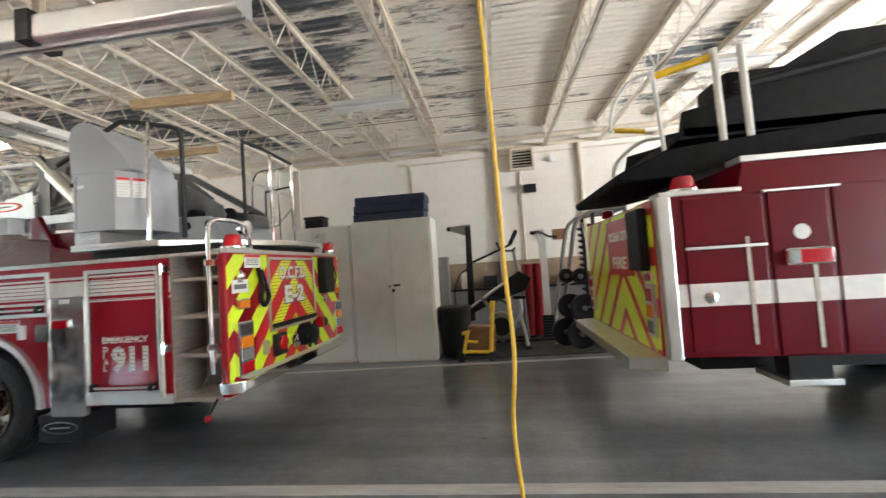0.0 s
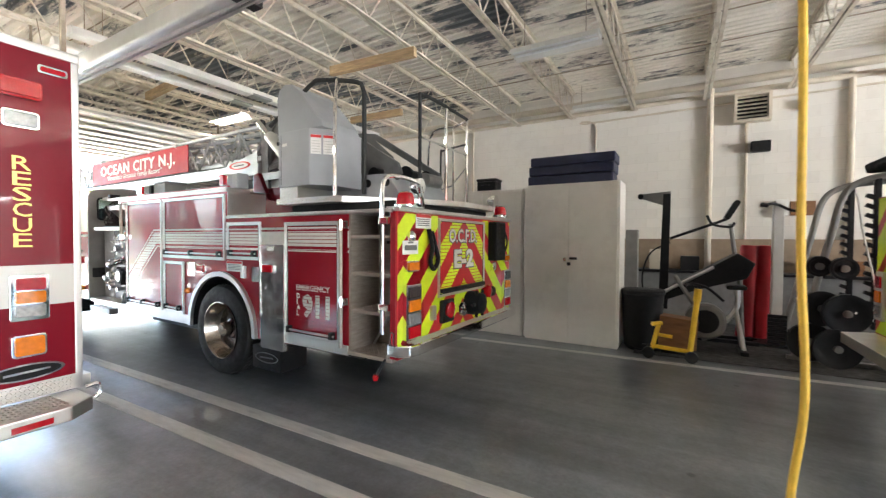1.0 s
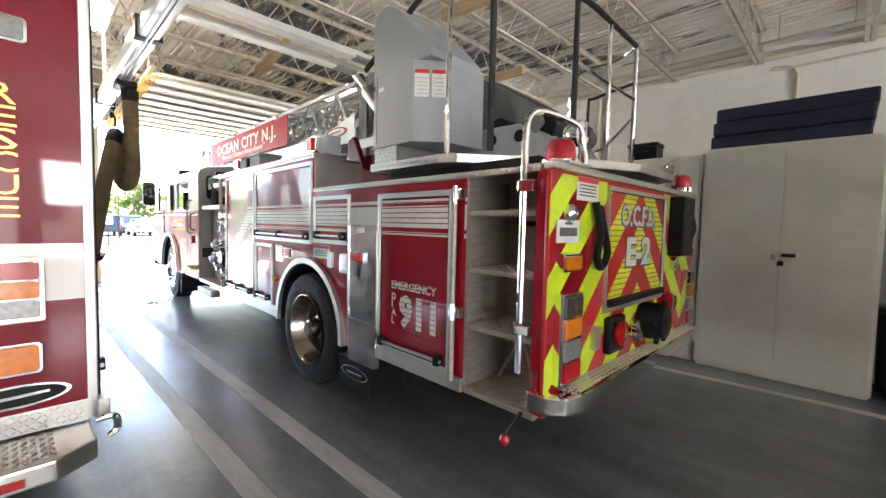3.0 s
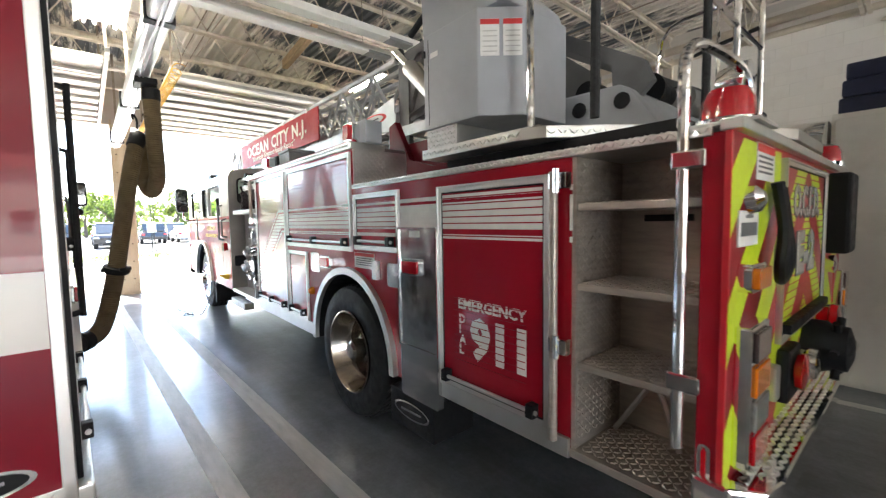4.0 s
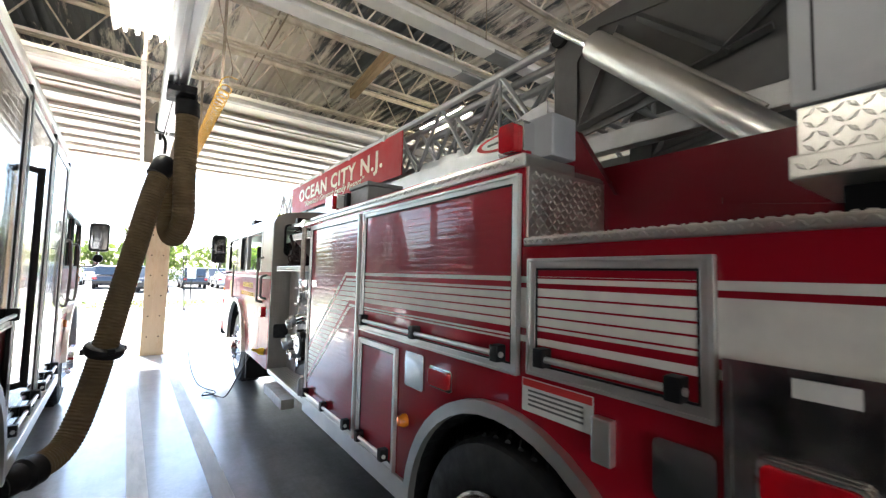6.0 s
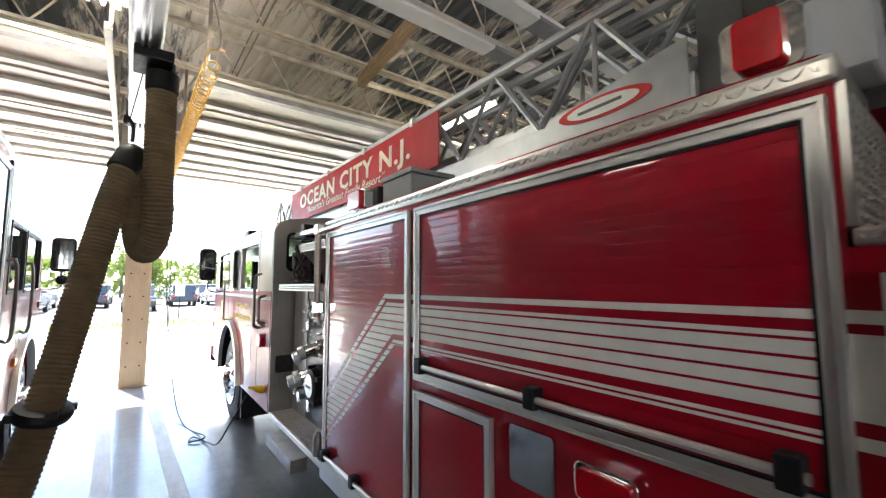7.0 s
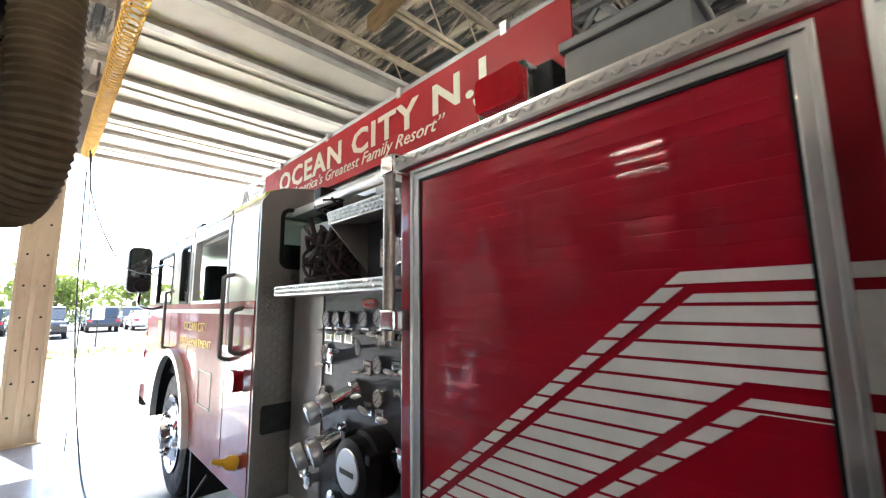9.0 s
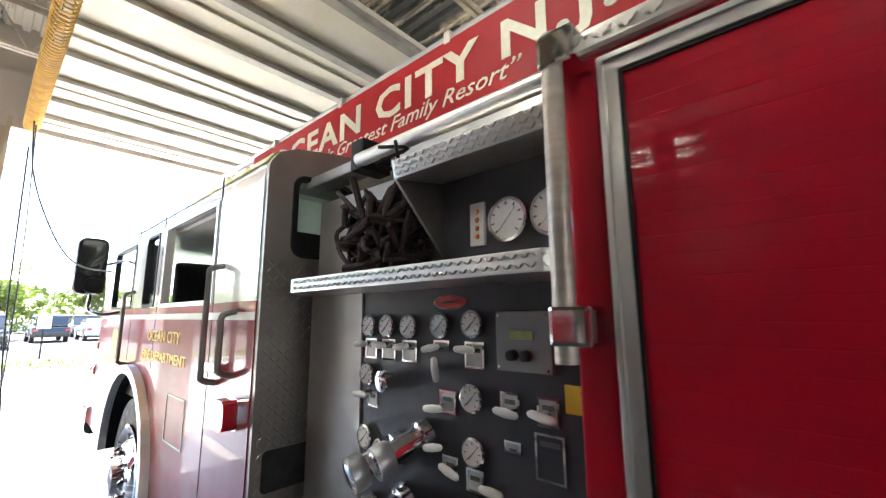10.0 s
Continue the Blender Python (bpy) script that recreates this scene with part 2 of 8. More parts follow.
def wear_floor(m):
    """Tyre tracks along the bays, fine mottling and small oil drips."""
    n, l = m.node_tree.nodes, m.node_tree.links
    b = n["Principled BSDF"]
    col = b.inputs["Base Color"].links[0].from_socket
    tc = n.new("ShaderNodeTexCoord")
    for size, stretch, detail, lo, hi in ((1.1, (0.16, 2.2, 1), 6, 0.66, 1.22), (7.0, (1, 1, 1), 9, 0.82, 1.18), (34.0, (1, 1, 1), 3, 0.88, 1.1)):
        mp = n.new("ShaderNodeMapping")
        mp.inputs["Scale"].default_value = stretch
        l.new(tc.outputs["Object"], mp.inputs["Vector"])
        t = n.new("ShaderNodeTexNoise")
        t.inputs["Scale"].default_value, t.inputs["Detail"].default_value, t.inputs["Roughness"].default_value = size, detail, 0.65
        l.new(mp.outputs[0], t.inputs["Vector"])
        r = n.new("ShaderNodeMapRange")
        r.inputs["From Min"].default_value, r.inputs["From Max"].default_value = 0.32, 0.68
        r.inputs["To Min"].default_value, r.inputs["To Max"].default_value = lo, hi
        l.new(t.outputs["Fac"], r.inputs["Value"])
        sc = n.new("ShaderNodeVectorMath")
        sc.operation = 'SCALE'
        l.new(col, sc.inputs[0])
        l.new(r.outputs[0], sc.inputs["Scale"])
        col = sc.outputs[0]
    v = n.new("ShaderNodeTexVoronoi")
    v.inputs["Scale"].default_value = 1.7
    l.new(tc.outputs["Object"], v.inputs["Vector"])
    r = n.new("ShaderNodeMapRange")
    r.inputs["From Min"].default_value, r.inputs["From Max"].default_value = 0.03, 0.06
    r.inputs["To Min"].default_value, r.inputs["To Max"].default_value = 0.45, 1.0
    l.new(v.outputs["Distance"], r.inputs["Value"])
    sc = n.new("ShaderNodeVectorMath")
    sc.operation = 'SCALE'
    l.new(col, sc.inputs[0])
    l.new(r.outputs[0], sc.inputs["Scale"])
    l.new(sc.outputs[0], b.inputs["Base Color"])


wear_floor(FLOOR)
LINE = mat("worn_floor_line_paint", (0.48, 0.47, 0.45), 0.45, 0, 0.12, 7, dirt=(0.2, 0.2, 0.19), dirt_amt=0.75, stretch=(0.6, 3, 1), dscale=2.5)


def deck_metal():
    """Old roof deck: cream paint flaking off dark galvanised sheet; west end darkened further."""
    m, n, l, b = nodes_of("flaking_roof_deck")
    tc = n.new("ShaderNodeTexCoord")
    mp = n.new("ShaderNodeMapping")
    mp.inputs["Scale"].default_value = (0.42, 2.6, 1)
    l.new(tc.outputs["Object"], mp.inputs["Vector"])
    a = n.new("ShaderNodeTexNoise")
    a.inputs["Scale"].default_value, a.inputs["Detail"].default_value, a.inputs["Roughness"].default_value = 1.5, 10, 0.75
    l.new(mp.outputs[0], a.inputs["Vector"])
    g = n.new("ShaderNodeTexNoise")
    g.inputs["Scale"].default_value, g.inputs["Detail"].default_value = 0.22, 2
    shift = n.new("ShaderNodeMapping")
    shift.inputs["Location"].default_value = (9.0, 4.0, 0)
    l.new(tc.outputs["Object"], shift.inputs["Vector"])
    l.new(shift.outputs[0], g.inputs["Vector"])
    ad = n.new("ShaderNodeMath")
    ad.operation = 'MULTIPLY_ADD'
    ad.inputs[1].default_value = 0.9
    l.new(g.outputs["Fac"], ad.inputs[0])
    l.new(a.outputs["Fac"], ad.inputs[2])
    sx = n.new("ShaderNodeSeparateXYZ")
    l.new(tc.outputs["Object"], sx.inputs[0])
    # West end: shade as well as dirt is put into the deck colour.
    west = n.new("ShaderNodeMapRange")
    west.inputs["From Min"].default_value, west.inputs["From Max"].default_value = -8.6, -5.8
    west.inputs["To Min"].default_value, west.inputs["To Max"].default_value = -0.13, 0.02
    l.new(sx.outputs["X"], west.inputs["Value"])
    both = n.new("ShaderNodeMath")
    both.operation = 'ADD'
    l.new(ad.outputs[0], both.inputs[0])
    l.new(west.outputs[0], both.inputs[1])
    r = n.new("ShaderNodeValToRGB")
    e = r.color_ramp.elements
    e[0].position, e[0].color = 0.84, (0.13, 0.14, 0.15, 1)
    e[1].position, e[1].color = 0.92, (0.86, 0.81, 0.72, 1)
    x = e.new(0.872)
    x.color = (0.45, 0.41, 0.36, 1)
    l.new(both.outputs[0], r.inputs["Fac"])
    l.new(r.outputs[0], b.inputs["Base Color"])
    b.inputs["Roughness"].default_value = 0.55
    bp = n.new("ShaderNodeBump")
    bp.inputs["Strength"].default_value, bp.inputs["Distance"].default_value = 0.2, 0.01
    l.new(a.outputs["Fac"], bp.inputs["Height"])
    l.new(bp.outputs[0], b.inputs["Normal"])
    return m


DECK = deck_metal()
BLOCK = mat("cream_painted_block", (0.77, 0.73, 0.67), 0.6, 0, 0.05, 1.2, bump=0.12, bscale=30, dirt=(0.5, 0.42, 0.33), dirt_amt=0.25, piece=0.025)
MORTAR = mat("cream_painted_joint", (0.70, 0.66, 0.60), 0.7, 0, 0.06, 3, bump=0.1, bscale=40)
# Unseen closing wall, coloured dark so the engine's side reflects less.
SOUTH_WALL = mat("dark_unseen_wall", (0.2, 0.15, 0.12), 0.8, 0, 0.15, 1.5, bump=0.1, bscale=30)
OUTWALL = mat("plain_block_wall", (0.55, 0.49, 0.42), 0.7, 0, 0.08, 1.5, bump=0.1, bscale=30)
APRON = mat("sunlit_concrete_apron", (0.68, 0.655, 0.61), 0.8, 0, 0.1, 0.8, bump=0.1, bscale=20, dirt=(0.32, 0.3, 0.27), dirt_amt=0.4, dscale=0.5)
ASPHALT = mat("pale_asphalt", (0.16, 0.16, 0.16), 0.85, 0, 0.15, 1.2, bump=0.2, bscale=40)
GRASS = mat("dry_lawn", (0.16, 0.20, 0.05), 0.9, 0, 0.3, 2.5, bump=0.5, bscale=30)
LEAF = mat("leaf_green", (0.085, 0.12, 0.024), 0.6, 0, 0.35, 0.8)
LEAF_B = mat("spring_leaf_green", (0.16, 0.22, 0.035), 0.6, 0, 0.3, 0.8)


def thin_leaf(m):
    """Leaves let part of the light through."""
    n, l = m.node_tree.nodes, m.node_tree.links
    b, o = n["Principled BSDF"], n["Material Output"]
    t = n.new("ShaderNodeBsdfTranslucent")
    l.new(b.inputs["Base Color"].links[0].from_socket, t.inputs["Color"])
    mx = n.new("ShaderNodeMixShader")
    mx.inputs[0].default_value = 0.5
    l.new(b.outputs[0], mx.inputs[1])
    l.new(t.outputs[0], mx.inputs[2])
    l.new(mx.outputs[0], o.inputs["Surface"])


thin_leaf(LEAF)
thin_leaf(LEAF_B)
BARK = mat("bark", (0.10, 0.075, 0.05), 0.9, 0, 0.3, 5, bump=0.4, bscale=20)

WHEEL_STEEL = mat("bronzed_wheel_steel", (0.38, 0.33, 0.28), 0.22, 1.0, 0.15, 6, rvar=0.25)


# ---------------------------------------------------------------- mesh helpers
ORIGIN = {}
FZ = -0.06


def thing(name, label, category, at=(0, 0, 0), turn=0.0, group="", kind="", drop=True):
    """An empty at the base of a thing; its parts are given in plan metres, before the turn about that base."""
    ob = new(name)
    ob.empty_display_size = 0.2
    ob.matrix_world = pose(at[0], at[1], at[2] + (FZ if drop and at[2] == 0 else 0), 0, 0, turn)
    ORIGIN[ob.name] = Vector(at)
    return tagged(ob, label, category, group, kind)


def origin_of(ob):
    while ob.parent:
        ob = ob.parent
    return ORIGIN.get(ob.name, Vector((0, 0, 0)))


def mesh_of(name, bm, material, smooth=False):
    me = bpy.data.meshes.new(name)
    bmesh.ops.recalc_face_normals(bm, faces=bm.faces)
    if smooth:
        for f in bm.faces:
            f.smooth = True
        for e in bm.edges:
            if len(e.link_faces) == 2 and e.calc_face_angle(0) > 0.6:
                e.smooth = False
    bm.to_mesh(me)
    bm.free()
    mats = material if isinstance(material, (list, tuple)) else [material]
    for m in mats:
        me.materials.append(m)
    return me


def part(name, bm, material, parent, label="", smooth=False, bevel=0.0):
    o = origin_of(parent)
    if bevel:
        bmesh.ops.bevel(bm, geom=list(bm.edges), offset=bevel, segments=2, affect='EDGES', profile=0.6, clamp_overlap=True)
    bmesh.ops.translate(bm, verts=bm.verts, vec=-o)
    ob = new(name, mesh_of(name, bm, material, smooth))
    ob.parent = parent
    if label:
        ob["label"] = label
    return ob


def solo(name, bm, material, label="", category="", group="", kind="", smooth=False, bevel=0.0, at=None):
    if bevel:
        bmesh.ops.bevel(bm, geom=list(bm.edges), offset=bevel, segments=2, affect='EDGES', profile=0.6, clamp_overlap=True)
    if at is not None:
        bmesh.ops.translate(bm, verts=bm.verts, vec=-Vector(at))
    ob = new(name, mesh_of(name, bm, material, smooth))
    if at is not None:
        ob.location = at
        ORIGIN[ob.name] = Vector(at)
    return tagged(ob, label, category, group, kind)


def B():
    return bmesh.new()


def box(bm, x0, x1, y0, y1, z0, z1):
    v = [bm.verts.new((x, y, z)) for x in (x0, x1) for y in (y0, y1) for z in (z0, z1)]
    for f in ((0, 1, 3, 2), (4, 6, 7, 5), (0, 4, 5, 1), (2, 3, 7, 6), (0, 2, 6, 4), (1, 5, 7, 3)):
        bm.faces.new([v[i] for i in f])
    return bm


def bx(*a):
    return box(B(), *a)


def prism(bm, poly, axis, a, b):
    """A flat outline pushed along x, y or z from a to b. Outline in the two other axes, in xyz order."""
    def p(u, v, w):
        return {'x': (w, u, v), 'y': (u, w, v), 'z': (u, v, w)}[axis]
    lo = [bm.verts.new(p(u, v, a)) for u, v in poly]
    hi = [bm.verts.new(p(u, v, b)) for u, v in poly]
    n = len(poly)
    bm.faces.new(lo[::-1])
    bm.faces.new(hi)
    for i in range(n):
        bm.faces.new([lo[i], lo[(i + 1) % n], hi[(i + 1) % n], hi[i]])
    return bm


def rounded(u0, u1, v0, v1, r, n=5):
    pts = []
    for cu, cv, a0 in ((u1 - r, v1 - r, 0), (u0 + r, v1 - r, 90), (u0 + r, v0 + r, 180), (u1 - r, v0 + r, 270)):
        for i in range(n + 1):
            a = radians(a0 + 90 * i / n)
            pts.append((cu + r * math.cos(a), cv + r * math.sin(a)))
    return pts


def ellipse(cu, cv, ru, rv, n=28):
    return [(cu + ru * math.cos(2 * math.pi * i / n), cv + rv * math.sin(2 * math.pi * i / n)) for i in range(n)]


def ring(bm, outer, inner, axis, a, b):
    """A frame between two outlines of equal count."""
    def p(u, v, w):
        return {'x': (w, u, v), 'y': (u, w, v), 'z': (u, v, w)}[axis]
    n = len(outer)
    q = [[bm.verts.new(p(u, v, w)) for u, v in o] for o in (outer, inner) for w in (a, b)]
    oa, ob_, ia, ib = q
    for i in range(n):
        j = (i + 1) % n
        for s, t in ((oa, ob_), (ob_, ib), (ib, ia), (ia, oa)):
            bm.faces.new([s[i], s[j], t[j], t[i]])
    return bm


def frame4(bm, u0, u1, v0, v1, w, axis, a, b):
    return ring(bm, [(u0, v0), (u1, v0), (u1, v1), (u0, v1)], [(u0 + w, v0 + w), (u1 - w, v0 + w), (u1 - w, v1 - w), (u0 + w, v1 - w)], axis, a, b)


def tube(bm, pts, r, seg=10, closed_ends=True, radii=None):
    pts = [Vector(p) for p in pts]
    rings = []
    ref = None
    for i, p in enumerate(pts):
        a = pts[max(0, i - 1)]
        c = pts[min(len(pts) - 1, i + 1)]
        d = (c - a).normalized()
        if ref is None:
            ref = Vector((0, 0, 1)) if abs(d.z) < 0.9 else Vector((1, 0, 0))
        s = d.cross(ref).normalized()
        ref = s.cross(d).normalized()
        rr = radii[i] if radii else r
        rings.append([bm.verts.new(p + rr * (math.cos(t) * s + math.sin(t) * ref)) for t in (2 * math.pi * k / seg for k in range(seg))])
    for a, c in zip(rings, rings[1:]):
        for k in range(seg):
            bm.faces.new([a[k], a[(k + 1) % seg], c[(k + 1) % seg], c[k]])
    if closed_ends:
        bm.faces.new(rings[0][::-1])
        bm.faces.new(rings[-1])
    return bm


def cyl(bm, p, q, r, seg=16, r2=None):
    return tube(bm, [p, q], r, seg, True, [r, r if r2 is None else r2])


def smooth_path(pts, n=8):
    """Points on a smooth curve through pts."""
    P = [Vector(p) for p in pts]
    out = []
    for i in range(len(P) - 1):
        a, b, c, d = P[max(0, i - 1)], P[i], P[i + 1], P[min(len(P) - 1, i + 2)]
        for k in range(n):
            t = k / n
            out.append(0.5 * ((2 * b) + (c - a) * t + (2 * a - 5 * b + 4 * c - d) * t * t + (3 * b - a - 3 * c + d) * t ** 3))
    out.append(P[-1])
    return out


def lathe(bm, profile, p, axis, seg=32, caps=(True, True)):
    """profile: (along, radius) about axis through p."""
    p = Vector(p)
    ax = Vector(axis).normalized()
    s = ax.orthogonal().normalized()
    t = ax.cross(s)
    rings = []
    for h, r in profile:
        rings.append([bm.verts.new(p + ax * h + max(r, 1e-4) * (math.cos(a) * s + math.sin(a) * t)) for a in (2 * math.pi * k / seg for k in range(seg))])
    for a, c in zip(rings, rings[1:]):
        for k in range(seg):
            bm.faces.new([a[k], a[(k + 1) % seg], c[(k + 1) % seg], c[k]])
    if caps[0]:
        bm.faces.new(rings[0][::-1])
    if caps[1]:
        bm.faces.new(rings[-1])
    return bm


def clip(poly, cu, cv, c):
    """Keeps the part of a convex outline where cu*u + cv*v <= c."""
    out = []
    for i, p in enumerate(poly):
        q = poly[(i + 1) % len(poly)]
        dp, dq = cu * p[0] + cv * p[1] - c, cu * q[0] + cv * q[1] - c
        if dp <= 0:
            out.append(p)
        if dp * dq < 0:
            k = dp / (dp - dq)
            out.append((p[0] + k * (q[0] - p[0]), p[1] + k * (q[1] - p[1])))
    return out


def clip_rect(poly, u0, u1, v0, v1):
    for a in ((-1, 0, -u0), (1, 0, u1), (0, -1, -v0), (0, 1, v1)):
        if len(poly) < 3:
            return []
        poly = clip(poly, *a)
    return poly if len(poly) > 2 else []


def text_mesh(name, words, size, material, parent, at, facing, width=None, label="", depth=0.002, shear=0.0, bold=0.0, space=1.0):
    """Raised lettering. facing: '-y' reads along +x; '+x' reads along +y; '-x' along -y. at: the lower left corner."""
    c = bpy.data.curves.new(name, 'FONT')
    c.body, c.size, c.extrude, c.resolution_u, c.shear, c.offset, c.space_character = words, size, depth, 2, shear, bold, space
    tmp = bpy.data.objects.new("tmp", c)
    me = bpy.data.meshes.new_from_object(tmp)
    bpy.data.objects.remove(tmp)
    bpy.data.curves.remove(c)
    xs = [v.co.x for v in me.vertices]
    k = width / (max(xs) - min(xs)) if width else 1.0
    x0 = min(xs)
    o = origin_of(parent)
    for v in me.vertices:
        a, b, d = (v.co.x - x0) * k, v.co.y, v.co.z
        spot_ = {'-y': (at[0] + a, at[1] - d, at[2] + b), '+x': (at[0] + d, at[1] + a, at[2] + b), '-x': (at[0] - d, at[1] - a, at[2] + b)}[facing]
        v.co = Vector(spot_) - o
    # one object a letter: islands whose spans along the line overlap belong together
    axis = 0 if facing == '-y' else 1
    root = list(range(len(me.vertices)))

    def top(i):
        while root[i] != i:
            root[i] = root[root[i]]
            i = root[i]
        return i
    for e in me.edges:
        root[top(e.vertices[0])] = top(e.vertices[1])
    spans = {}
    for v in me.vertices:
        k_ = top(v.index)
        lo, hi = spans.get(k_, (9e9, -9e9))
        spans[k_] = (min(lo, v.co[axis]), max(hi, v.co[axis]))
    letters = []
    for k_, (lo, hi) in sorted(spans.items(), key=lambda q: q[1]):
        if letters and min(hi, letters[-1][1]) - max(lo, letters[-1][0]) > 0.5 * min(hi - lo, letters[-1][1] - letters[-1][0]):
            letters[-1][1] = max(hi, letters[-1][1])
            letters[-1][2].add(k_)
        else:
            letters.append([lo, hi, {k_}])
    first_ob = None
    for lo, hi, ids in letters:
        keep = [v.index for v in me.vertices if top(v.index) in ids]
        at_ = {v: i for i, v in enumerate(keep)}
        one = bpy.data.meshes.new(name)
        one.from_pydata([me.vertices[i].co.copy() for i in keep], [], [[at_[i] for i in f.vertices] for f in me.polygons if f.vertices[0] in at_])
        one.materials.append(material)
        ob = new(name, one)
        ob.parent = parent
        if label:
            ob["label"] = label
        first_ob = first_ob or ob
    bpy.data.meshes.remove(me)
    return first_ob


def tread(bm, corner, du, dv, lu, lv, normal, step=0.034, h=0.005):
    """Raised lozenges of tread plate over a flat of lu x lv."""
    c, du, dv, nn = Vector(corner), Vector(du).normalized(), Vector(dv).normalized(), Vector(normal).normalized()
    step *= 0.68
    nu, nv = max(1, int(lu / step)), max(1, int(lv / step))
    su, sv = lu / nu, lv / nv
    for i in range(nu):
        for j in range(nv):
            m = c + du * (i + 0.5) * su + dv * (j + 0.5) * sv
            a = (du + dv).normalized() if (i + j) % 2 else (du - dv).normalized()
            b = nn.cross(a)
            r = min(su, sv)
            p = [m + a * r * 0.6, m + b * r * 0.2, m - a * r * 0.6, m - b * r * 0.2]
            top = [bm.verts.new(m + (q - m) * 0.55 + nn * h) for q in p]
            low = [bm.verts.new(q) for q in p]
            bm.faces.new(top)
            for k in range(4):
                bm.faces.new([low[k], low[(k + 1) % 4], top[(k + 1) % 4], top[k]])
    return bm


def settled(ob):
    """Lowered from the plan's zero onto the hall floor."""
    ob.location.z += FZ
    return ob


# ---------------------------------------------------------------- the hall
WX, EX, NY, SY, CEIL = -13.7, 12.0, 10.3, -9.5, 4.92

floor = tagged(new("floor", mesh_of("floor", bx(WX - 0.3, EX + 0.3, SY, NY, -0.25, FZ), FLOOR)), "dark sealed concrete floor with tyre scuffs", "floor", kind="structure")


def floor_line(x0, y0, x1, y1, w):
    d = Vector((x1 - x0, y1 - y0, 0)).normalized()
    s = Vector((-d.y, d.x, 0)) * w / 2
    bm = B()
    pts = [(x0 + s.x, y0 + s.y), (x1 + s.x, y1 + s.y), (x1 - s.x, y1 - s.y), (x0 - s.x, y0 - s.y)]
    prism(bm, pts, 'z', FZ, FZ + 0.004)
    ob = new("floor_line", mesh_of("floor_line", bm, LINE))
    return tagged(ob, "worn white painted bay line on concrete", "floor marking", group="bay lines", kind="structure")


floor_line(-13.6, 2.56, 6.0, 2.92, 0.13)
floor_line(-13.6, 2.02, 1.0, 2.35, 0.13)
floor_line(-9.0, 5.90, 8.0, 6.98, 0.10)

# north wall: block backing, blocks with recessed joints
wall_n = tagged(new("wall_north", mesh_of("wall_north", bx(WX - 0.3, EX + 0.3, NY, NY + 0.3, -0.2, CEIL + 0.1), MORTAR)),
                "cream-painted concrete block wall", "wall", kind="structure")
# South side is never in view; this wall is added to close the hall.
tagged(new("wall_south", mesh_of("wall_south", bx(WX - 0.3, EX + 0.3, SY - 0.3, SY, -0.2, CEIL + 0.1), SOUTH_WALL)), "plain unseen south wall, kept dark", "wall", kind="structure")


def pierced_wall(name, x0, x1, label, gaps=(1, 3, 4, 5)):
    bm = B()
    head = 3.72
    edges = (SY, -7.25, -2.95, -2.2, 2.06, 2.62, 6.98, NY)
    for k in range(7):
        pier = k not in gaps
        box(bm, x0, x1, edges[k], edges[k + 1], -0.2 if pier else head, CEIL + 0.1)
    return tagged(new(name, mesh_of(name, bm, OUTWALL)), label, "wall", kind="structure")


pierced_wall("wall_west", WX - 0.3, WX, "cream wall with three open vehicle doorways")
pierced_wall("wall_east", EX, EX + 0.3, "cream wall with three open vehicle doorways", (1, 3, 5))

# steel post between the doorways, with flanges and bolts
post = tagged(thing("door_post", "worn cream steel post between two doorways", "post", (WX, 2.34, 0)), kind="structure")
bm = B()
box(bm, WX - 0.10, WX + 0.02, 2.16, 2.20, 0, 3.9)
box(bm, WX - 0.10, WX + 0.02, 2.50, 2.54, 0, 3.9)
box(bm, WX - 0.03, WX - 0.01, 2.20, 2.50, 0, 3.9)
part("web", bm, POST, post, bevel=0.004)
part("flange", bx(WX - 0.012, WX + 0.012, 2.315, 2.375, 0.02, 3.88), POST, post, bevel=0.003)
part("base_plate", bx(WX - 0.14, WX + 0.05, 2.12, 2.58, 0, 0.018), POST, post, bevel=0.003)
for i in range(9):
    for y in (2.25, 2.44):
        part("bolt", lathe(B(), [(0, 0.014), (0.012, 0.014), (0.016, 0.008)], (WX - 0.012, y, 0.35 + i * 0.4), (1, 0, 0), 8), IRON, post)


